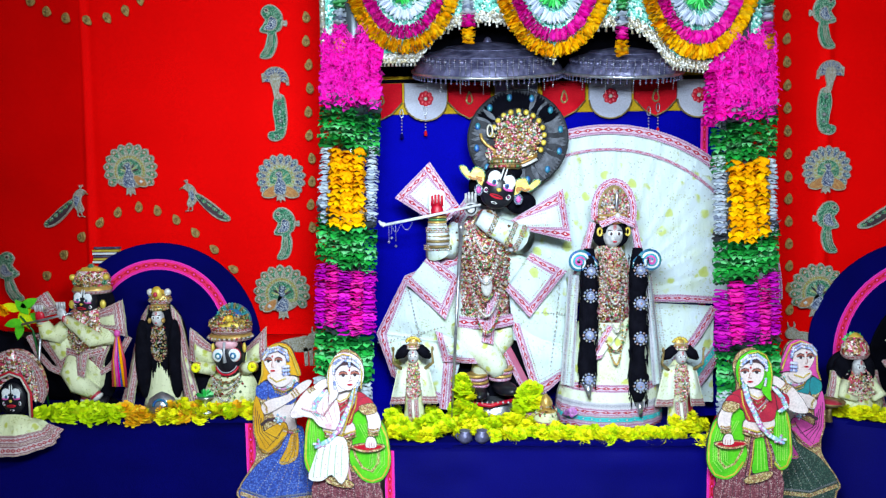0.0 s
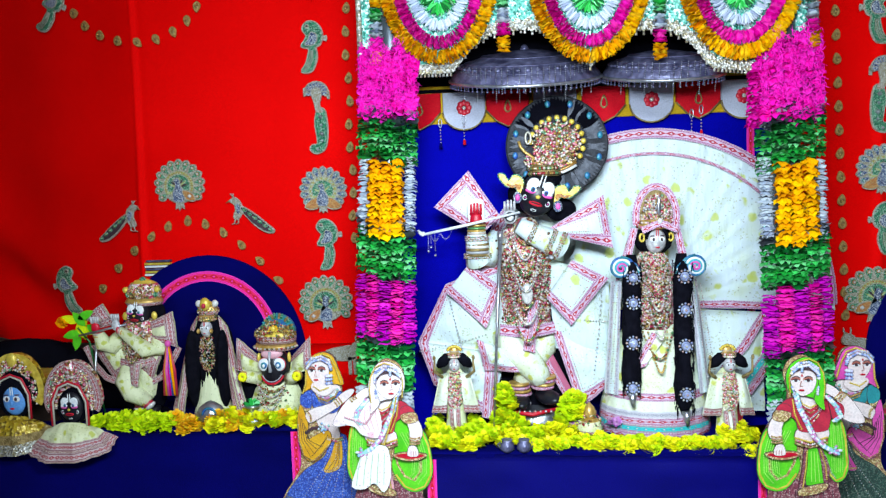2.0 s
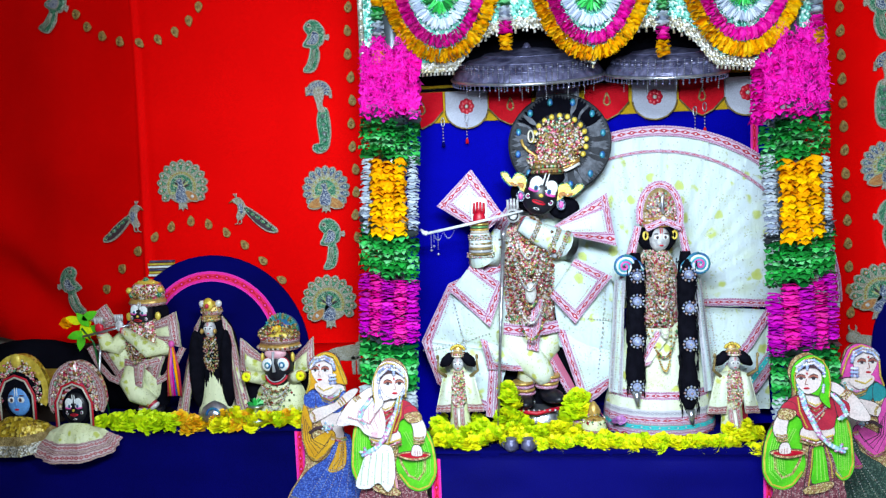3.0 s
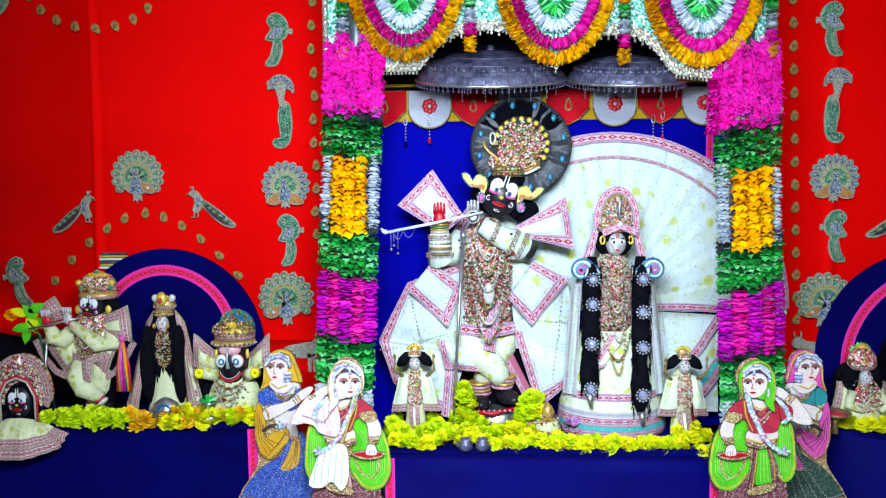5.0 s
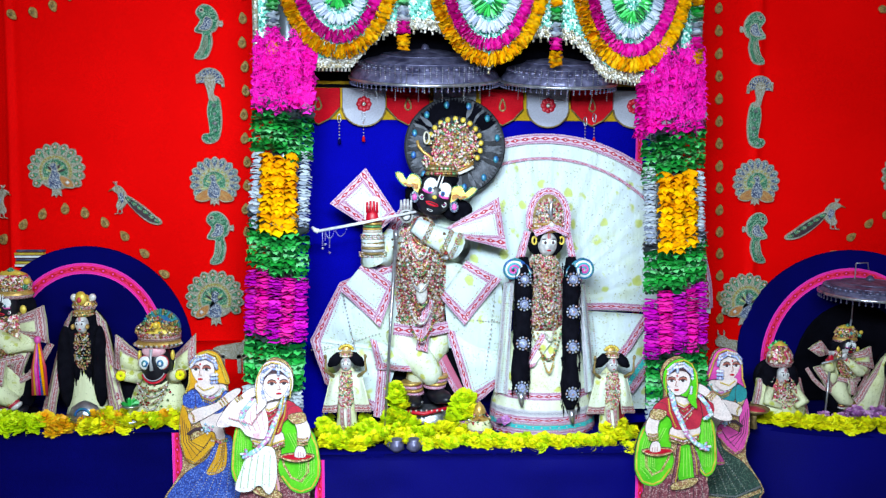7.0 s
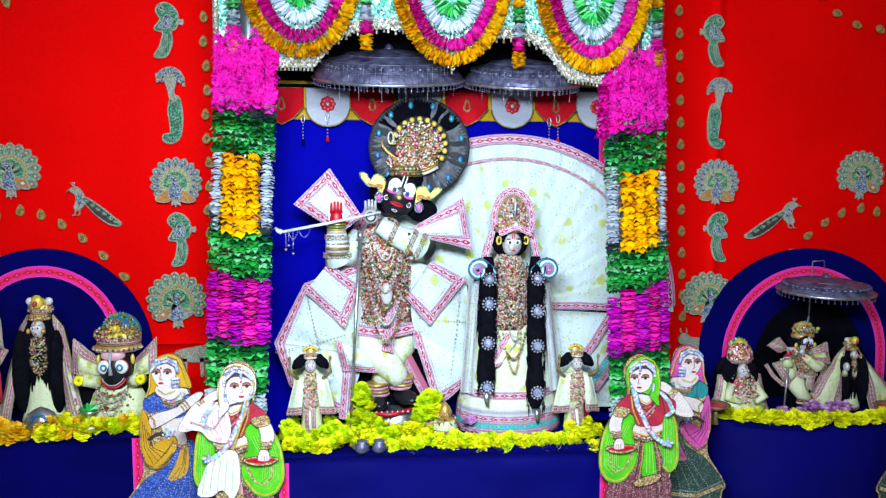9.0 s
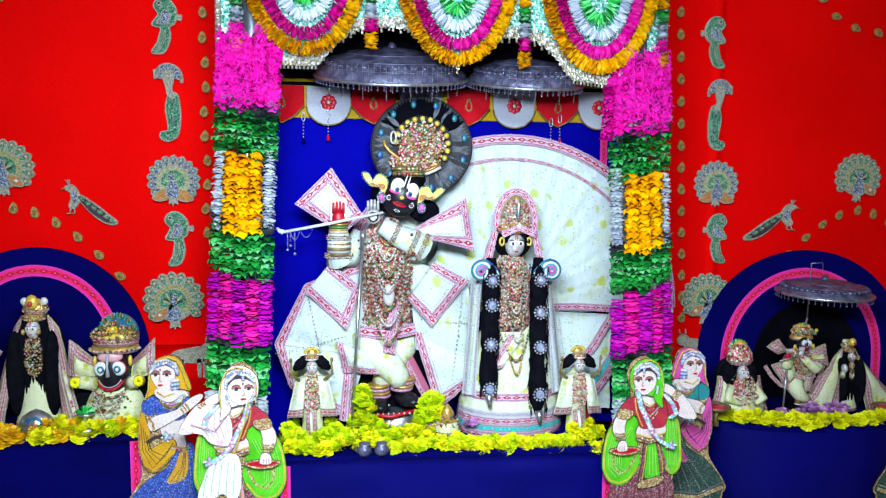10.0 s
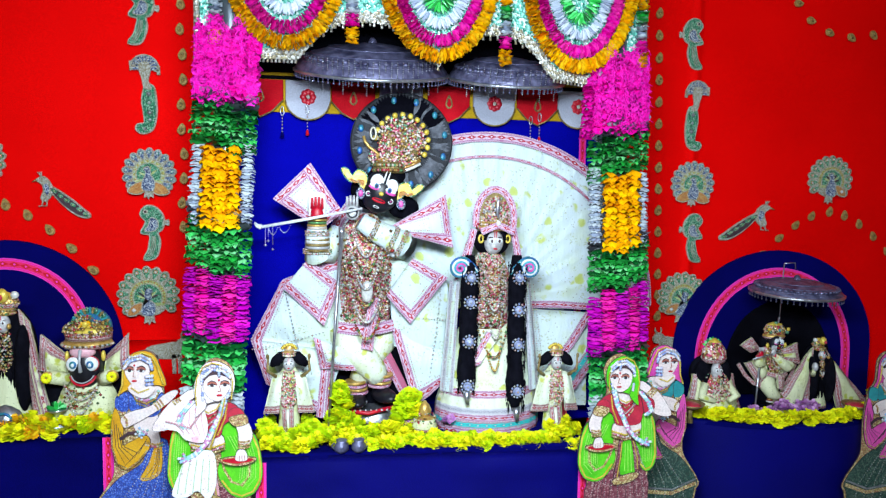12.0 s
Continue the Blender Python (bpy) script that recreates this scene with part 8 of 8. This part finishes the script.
class Board:
    """A flat board in painted, slightly raised layers, drawn on a grid that starts at the crown of the head."""

    def __init__(self, cx, cz, unit, sx):
        self.b, self.cx, self.cz, self.k, self.sx, self.d = Mesher(), cx, cz, unit, sx, 0.004

    def at(self, p):
        return self.sx * (p[0] - self.cx) * self.k, (self.cz - p[1]) * self.k

    def shape(self, mat, *pts, line=0.0013, k=3, step=0.0009):
        out = [self.at(p) for p in smooth(pts, k)]
        if line:
            self.b.plate(grown(out, line), -self.d, 0.003, LINE_DARK)
            self.d += 0.0006
        self.b.plate(out, -self.d, 0.003, mat)
        self.d += step

    def stroke(self, mat, w, *pts):
        self.b.ribbon([(x, -self.d, z) for x, z in (self.at(p) for p in pts)], w * self.k, mat, 0.0, 0.002)
        self.d += 0.0005

    def oval(self, mat, x, z, rx, rz, n=16):
        self.b.plate([self.at(p) for p in circle(x, z, rx, n, rz)], -self.d, 0.002, mat)
        self.d += 0.0005

    def beads(self, mat, r, gap, *pts):
        """Raised beads along a line."""
        for (x0, z0), (x1, z1) in zip(pts, pts[1:]):
            n = max(1, int(math.hypot(x1 - x0, z1 - z0) / gap))
            for i in range(n):
                x, z = self.at((x0 + (x1 - x0) * i / n, z0 + (z1 - z0) * i / n))
                self.b.bead((x, -self.d - 0.001, z), 1.35 * r * self.k, mat)

    def face(self, skin, cx, cz, w, h, look_to):
        """Oval face, turned a little to one side."""
        self.shape(skin, (cx - 0.50 * w, cz - 0.16 * h), (cx - 0.36 * w, cz - 0.44 * h), (cx, cz - 0.52 * h), (cx + 0.40 * w, cz - 0.40 * h), (cx + 0.50 * w, cz), (cx + 0.34 * w, cz + 0.36 * h), (cx, cz + 0.52 * h), (cx - 0.24 * w, cz + 0.40 * h), (cx - 0.44 * w, cz + 0.12 * h))
        o = look_to * 0.09 * w
        for s, q in ((-1, 0.21), (1, 0.26)):
            ex, ez = cx + o + s * q * w, cz - 0.09 * h
            self.oval(C_LID, ex, ez - 0.02 * h, 0.19 * w, 0.095 * h)
            self.oval(WHITE_PAINT, ex, ez + 0.025 * h, 0.16 * w, 0.05 * h)
            self.oval(LINE_DARK, ex, ez + 0.018 * h, 0.072 * w, 0.055 * h)
            self.stroke(LINE_DARK, 0.022 * h, (ex - 0.15 * w, ez + 0.01 * h), (ex, ez - 0.05 * h), (ex + 0.15 * w, ez + 0.015 * h))
            self.stroke(LINE_DARK, 0.026 * h, (ex - 0.15 * w, ez - 0.10 * h), (ex + 0.02 * w, ez - 0.15 * h), (ex + 0.16 * w, ez - 0.09 * h))
        self.stroke(C_LID, 0.018 * h, (cx + o - 0.01 * w, cz - 0.06 * h), (cx + o - 0.07 * w, cz + 0.13 * h), (cx + o + 0.05 * w, cz + 0.15 * h))
        self.oval(RED_PAINT, cx + o - 0.01 * w, cz + 0.285 * h, 0.115 * w, 0.032 * h)
        self.oval(RED_PAINT, cx + o, cz - 0.27 * h, 0.035 * w, 0.04 * h)

    def done(self, name, at, label):
        ob = new(name, self.b.data(name))
        ob.location = at
        return tagged(ob, label, "cut-out figure", "painted cut-out dancers")


def tray_dancer(at, sx, unit, label, veil, skin, blouse, scarf, skirt, panel, stripe):
    """A dancer with a tray in one hand, the other raised to her veil."""
    g = Board(265, 75, unit, sx)
    foot = 75 + at[2] / unit
    g.shape(C_BROCADE, (262, 76), (308, 90), (338, 140), (344, 205), (400, 300), (440, 380), (440, 400), (478, 470), (496, 560), (500, 670), (460, 742), (470, 1000), (530, foot - 300), (530, foot), (50, foot), (50, foot - 300), (90, 1000), (105, 790), (60, 735), (48, 640), (66, 520), (130, 400), (190, 330), (200, 260), (180, 170), (206, 106), line=0.0012)
    g.shape(skirt, (120, 780), (440, 730), (462, 1000), (515, foot - 8), (65, foot - 8), (98, 1000), k=2)
    for q in range(9):
        g.beads(PEARL, 2.4, 13, (140 + 36 * q, 790 + 4 * (q % 2)), (112 + 43 * q, 1000))
    for q in range(7):
        g.stroke(LINE_DARK, 2.0, (150 + 46 * q, 790), (110 + 56 * q, 1150), (90 + 66 * q, foot - 20))
    g.beads(C_BROCADE, 5, 11, (100, 1010), (270, 1035), (460, 1005))
    # looped scarf ends
    for side in (0, 1):
        if side == 0:
            g.shape(scarf, (196, 398), (240, 430), (252, 500), (244, 570), (262, 640), (250, 700), (200, 772), (145, 792), (86, 770), (50, 700), (48, 620), (62, 530), (95, 455))
            g.stroke(YELLOW_GOLD, 9, (95, 470), (66, 540), (55, 625), (58, 700), (92, 762), (147, 782), (196, 762), (244, 696))
            g.stroke(C_BROCADE, 12, (108, 600), (112, 680), (146, 728), (196, 706), (232, 640), (240, 600))
            for q in range(4):
                g.beads(C_LIME, 3.6, 9, (110 + 30 * q, 470), (78 + 20 * q, 600), (80 + 22 * q, 690), (130 + 16 * q, 752 - 12 * q))
                g.stroke(C_LIME, 2.2, (124 + 30 * q, 470), (90 + 20 * q, 600), (92 + 22 * q, 690))
        else:
            g.shape(scarf, (440, 398), (478, 450), (494, 560), (500, 660), (480, 722), (442, 742), (405, 705), (372, 610), (356, 520), (390, 440))
            g.stroke(YELLOW_GOLD, 9, (462, 425), (484, 520), (492, 650), (474, 715), (440, 733), (408, 700), (378, 612), (362, 530))
            for q in range(3):
                g.beads(C_LIME, 3.6, 9, (420 + 18 * q, 430), (425 + 22 * q, 560), (428 + 20 * q, 690))
                g.stroke(C_LIME, 2.2, (410 + 18 * q, 440), (414 + 22 * q, 560), (418 + 20 * q, 690))
            g.beads(PEARL, 3.4, 9, (384, 600), (412, 690), (440, 725))
    # front panel of the skirt
    g.shape(stripe, (278, 560), (298, 560), (292, 660), (278, 775), (252, 775), (268, 660))
    g.shape(panel, (298, 565), (345, 565), (362, 650), (372, 742), (288, 752), (294, 650))
    g.shape(stripe, (345, 558), (362, 560), (400, 660), (392, 735), (374, 735), (362, 640))
    for q in range(3):
        g.stroke(C_LIME if panel is scarf else skin, 3, (310 + 14 * q, 575), (312 + 20 * q, 735))
    g.beads(YELLOW_GOLD, 4, 9, (288, 570), (282, 660), (266, 770))
    g.beads(YELLOW_GOLD, 4, 9, (354, 565), (380, 650), (386, 730))
    g.shape(C_BROCADE, (255, 772), (380, 742), (384, 772), (325, 800), (250, 806))
    # waist, blouse and neck
    g.shape(skin, (248, 448), (376, 440), (392, 500), (330, 520), (232, 512))
    g.shape(blouse, (160, 318), (214, 290), (255, 322), (300, 352), (370, 300), (440, 318), (452, 366), (404, 396), (386, 458), (318, 470), (248, 462), (228, 404), (172, 362))
    g.shape(skin, (244, 255), (322, 250), (350, 296), (300, 350), (236, 300), line=0.0)
    for q, mt in enumerate((YELLOW_GOLD, JEWEL, PEARL, JEWEL_BRIGHT)):
        g.beads(mt, 4.6, 9, (240 - 2 * q, 290 + 12 * q), (262, 322 + 22 * q), (300, 340 + 30 * q), (336, 322 + 22 * q), (358 + 2 * q, 288 + 12 * q))
    g.beads(YELLOW_GOLD, 5, 9, (212, 300), (222, 370), (246, 430), (262, 462))
    for q, mt in enumerate((YELLOW_GOLD, JEWEL_BRIGHT, C_BROCADE)):
        g.beads(mt, 5.4, 10, (226, 498 + 14 * q), (300, 522 + 14 * q), (392, 494 + 14 * q))
    # arm with the tray
    g.shape(skin, (122, 380), (168, 392), (158, 450), (152, 505), (108, 505), (90, 450))
    g.shape(blouse, (160, 318), (198, 330), (200, 372), (130, 372), (134, 340))
    g.shape(C_BROCADE, (128, 352), (200, 366), (190, 398), (160, 412), (112, 396))
    for q in range(3):
        g.stroke(C_BROCADE, 9, (102, 486 + 14 * q), (130, 494 + 14 * q), (160, 488 + 14 * q))
    g.shape(C_BROCADE, (70, 578), (110, 566), (160, 562), (215, 566), (250, 580), (210, 602), (160, 610), (105, 602))
    g.shape(RED_PAINT, (84, 580), (120, 572), (160, 569), (205, 572), (236, 581), (200, 593), (160, 598), (110, 592), line=0.0)
    g.shape(skin, (126, 532), (160, 530), (172, 572), (160, 584), (122, 584), (114, 566))
    for q in range(3):
        g.stroke(C_LID, 2, (128 + 12 * q, 556), (126 + 13 * q, 582))
    # raised arm
    g.shape(skin, (418, 292), (452, 262), (504, 312), (555, 392), (545, 418), (482, 410), (440, 378), (448, 334))
    g.shape(blouse, (384, 302), (440, 316), (456, 350), (446, 384), (404, 396), (390, 350))
    g.shape(skin, (352, 214), (392, 222), (434, 258), (418, 288), (384, 268), (348, 246))
    for q in range(3):
        g.stroke(C_BROCADE, 9, (408 + 12 * q, 288 + 8 * q), (426 + 12 * q, 268 + 8 * q), (438 + 12 * q, 252 + 8 * q))
    # garland
    for q in (-8, 4):
        g.beads(C_GARLAND, 9, 11, (218 + q, 262), (240 + q, 340), (284 + q, 430), (312 + q, 490), (360 + q, 536), (432 + q, 578))
        g.beads(C_GARLAND, 8, 11, (372 + q, 276), (418 + q, 330), (438 + q, 378), (400 + q, 410))
    for q in range(16):
        a = 0.4 * q * math.pi
        x, z = g.at((405 + (8 + 1.6 * q) * math.cos(a), 555 + (6 + 1.2 * q) * math.sin(a)))
        g.b.bead((x, -g.d - 0.002, z), 9 * unit, C_GARLAND)
    if veil is C_GLARE_VEIL:                   # glare on the glossy board, painted pale over the raised arm and the skirt
        g.shape(C_GLARE_VEIL, (336, 290), (410, 268), (470, 310), (520, 372), (500, 404), (440, 420), (404, 462), (322, 480), (300, 420), (306, 350), line=0.0)
        g.shape(C_GLARE_WHITE, (270, 540), (330, 520), (400, 552), (440, 640), (470, 740), (400, 752), (350, 720), (300, 770), (262, 690), line=0.0)
        for q in range(5):
            g.stroke(C_PALE_PINK, 3, (330 + 26 * q, 300 + 6 * q), (326 + 30 * q, 380), (312 + 24 * q, 450 - 6 * q))
            g.stroke(C_GLARE_GREEN, 3, (290 + 30 * q, 560), (296 + 34 * q, 650), (300 + 36 * q, 730))
        g.beads(YELLOW_GOLD, 5, 9, (216, 262), (232, 340), (262, 430), (290, 520))
        g.beads(C_PALE_PINK, 5, 12, (330, 330), (380, 400), (440, 380), (500, 360))
    # veil, face, jewels
    g.shape(veil, (176, 230), (170, 160), (190, 112), (228, 84), (270, 74), (316, 94), (346, 150), (356, 220), (340, 276), (306, 282), (260, 270), (210, 262))
    g.face(skin, 252, 200, 126, 136, -1)
    g.shape(veil, (300, 282), (322, 220), (316, 160), (322, 130), (346, 150), (356, 220), (346, 290), (352, 340), (326, 322), line=0.0008)
    g.shape(LINE_DARK, (192, 152), (226, 112), (276, 108), (314, 150), (318, 178), (286, 140), (240, 134), (206, 146), line=0.0)
    for q, (mt, r) in enumerate(((C_GEM, 8), (PEARL, 5), (C_GEM, 7))):
        g.beads(mt, r, 11, (188, 150 - 12 * q), (222, 118 - 10 * q), (272, 110 - 8 * q), (316, 150 - 12 * q), (324, 190 - 10 * q))
    g.beads(C_GEM, 7, 9, (240, 118), (238, 150))
    g.beads(YELLOW_GOLD, 4, 8, (182, 256), (176, 170), (194, 118), (232, 88), (272, 78), (314, 98), (342, 150), (350, 220), (344, 290))
    g.beads(C_GEM, 7, 10, (318, 224), (314, 268))
    g.beads(C_GEM, 6, 9, (190, 220), (206, 260))
    return g.done("cutout_figure", at, label)


def veena_dancer(at, sx, unit, label, veil, skin, blouse, wrap, skirt, sash):
    """A dancer with an arm across her, a looped wrap and a skirt that flares to one side."""
    g = Board(180, 70, unit, sx)
    foot = 70 + at[2] / unit
    g.shape(C_BROCADE, (180, 72), (226, 90), (250, 140), (268, 240), (270, 330), (250, 400), (252, 540), (292, 640), (340, 860), (350, foot), (-60, foot), (-62, 1010), (-90, 900), (10, 740), (26, 660), (22, 500), (44, 330), (86, 260), (92, 140), (124, 90), line=0.0012)
    g.shape(skirt, (190, 540), (282, 540), (292, 680), (334, 860), (344, foot - 8), (-50, foot - 8), (-50, 1010), (-78, 895), (30, 745), (110, 690), (168, 640))
    for q in range(6):
        g.beads(PEARL, 3.0, 15, (210 + 12 * q, 560), (150 + 30 * q, 720), (20 + 56 * q, 900), (-10 + 60 * q, 1060))
    g.stroke(C_BROCADE, 22, (-70, 905), (80, 960), (334, 930))
    g.beads(SILVER, 6, 12, (-62, 880), (80, 936), (330, 906))
    g.shape(sash, (228, 560), (256, 572), (252, 700), (200, 742), (150, 738), (190, 660))
    for q in range(3):
        g.stroke(LINE_DARK, 2.5, (238 + 5 * q, 580), (226 + 8 * q, 660), (172 + 26 * q, 730))
    g.stroke(C_BROCADE, 10, (150, 732), (200, 736), (252, 696))
    # trunk and blouse
    g.shape(skin, (106, 270), (148, 245), (232, 248), (268, 280), (246, 380), (240, 470), (250, 550), (180, 560), (130, 470), (112, 380), line=0.0008)
    g.shape(blouse, (92, 286), (124, 288), (170, 340), (226, 330), (262, 286), (280, 330), (240, 400), (190, 410), (130, 392), (100, 350))
    g.shape(blouse, (50, 300), (96, 282), (104, 350), (86, 392), (50, 380), (40, 340))
    g.stroke(C_BROCADE, 16, (44, 372), (70, 388), (92, 386))
    for q, mt in enumerate((C_GARLAND, GOLD, JEWEL)):
        g.beads(mt, 7 - q, 11, (112 + 5 * q, 268 + 6 * q), (146, 310 + 14 * q), (190, 326 + 16 * q), (234, 304 + 12 * q), (256 - 4 * q, 266 + 6 * q))
    # looped wrap with its folds
    g.shape(wrap, (38, 360), (60, 400), (78, 470), (70, 552), (120, 530), (180, 506), (204, 530), (196, 580), (150, 640), (98, 680), (46, 650), (22, 560), (20, 460))
    for q in range(4):
        g.stroke(LINE_DARK, 2.5, (34 + 10 * q, 420 + 20 * q), (40 + 14 * q, 560), (84 + 22 * q, 656 - 20 * q), (170 + 6 * q, 560 - 12 * q))
    g.beads(C_BROCADE, 5, 10, (24, 470), (24, 560), (48, 646), (98, 674), (150, 634), (196, 576))
    g.stroke(LINE_DARK, 16, (60, 520), (100, 490), (150, 486))
    for q in range(14):
        a = 0.45 * q * math.pi
        x, z = g.at((165 + (4 + 2.2 * q) * math.cos(a), 490 + (4 + 2.0 * q) * math.sin(a)))
        g.b.bead((x, -g.d - 0.001, z), 8 * unit, C_GARLAND)
    for q in range(2):
        g.beads((GOLD, JEWEL_BRIGHT)[q], 5, 10, (186, 540 + 12 * q), (230, 552 + 12 * q), (276, 540 + 12 * q))
    # arm across
    g.shape(skin, (70, 410), (110, 380), (210, 352), (270, 300), (322, 274), (344, 284), (310, 326), (226, 388), (102, 456), (76, 444))
    for q in range(3):
        g.stroke(C_BROCADE, 9, (226 + 13 * q, 336 - 10 * q), (240 + 13 * q, 356 - 10 * q), (250 + 13 * q, 374 - 10 * q))
    g.stroke(C_BROCADE, 12, (80, 398), (96, 420), (98, 452))
    # veil, face, jewels
    g.shape(veil, (60, 290), (80, 240), (84, 150), (116, 92), (180, 68), (230, 88), (256, 140), (288, 244), (236, 242), (180, 262), (110, 262))
    g.face(skin, 152, 176, 118, 142, -1)
    g.shape(skin, (118, 236), (196, 232), (240, 262), (186, 306), (122, 276), line=0.0)
    g.stroke(LINE_DARK, 14, (98, 150), (120, 116), (170, 104), (214, 130), (226, 168))
    for q, (mt, r) in enumerate(((C_GEM, 8), (PEARL, 5), (C_GEM, 7))):
        g.beads(mt, r, 11, (94, 150 - 12 * q), (122, 116 - 10 * q), (172, 102 - 8 * q), (216, 128 - 10 * q), (230, 170 - 8 * q))
    for q in range(3):
        g.beads(C_GEM, 9, 12, (200, 196 + 20 * q), (238, 192 + 20 * q))
    g.beads(YELLOW_GOLD, 5, 9, (66, 286), (84, 236), (90, 152), (120, 98), (180, 74), (226, 92), (250, 142), (280, 240))
    g.beads(YELLOW_GOLD, 4.5, 9, (128, 252), (160, 276), (216, 256))
    return g.done("cutout_figure", at, label)


veena_dancer((-0.642, 2.52, 1.050), 1, 0.000672, "painted cut-out dancer in blue skirt and yellow veil", C_YELLOW, SKIN, C_BLUE, C_YELLOW, C_BLUE, C_YELLOW)
tray_dancer((-0.389, 2.405, 1.046), -1, 0.000662, "painted cut-out dancer in green scarf, veil and skirt whitened by glare", C_GLARE_VEIL, SKIN_GLARE, C_RED, C_GREEN, C_MAROON, C_GLARE_WHITE, C_PALE_PINK)
tray_dancer((0.984, 2.37, 1.042), 1, 0.00064, "painted cut-out dancer in red blouse and green scarf with tray", C_GREEN, SKIN, C_RED, C_GREEN, C_MAROON, C_GREEN, C_MAROON)
veena_dancer((1.224, 2.53, 1.034), -1, 0.00066, "painted cut-out dancer in pink veil and dark green skirt", C_PINK, SKIN, C_TEAL, C_PINK, C_DARKGREEN, C_PINK)
veena_dancer((2.205, 2.53, 0.995), 1, 0.00066, "painted cut-out dancer in lilac veil and dark green skirt", C_PINK, SKIN, C_TEAL, C_PINK, C_DARKGREEN, C_PINK)
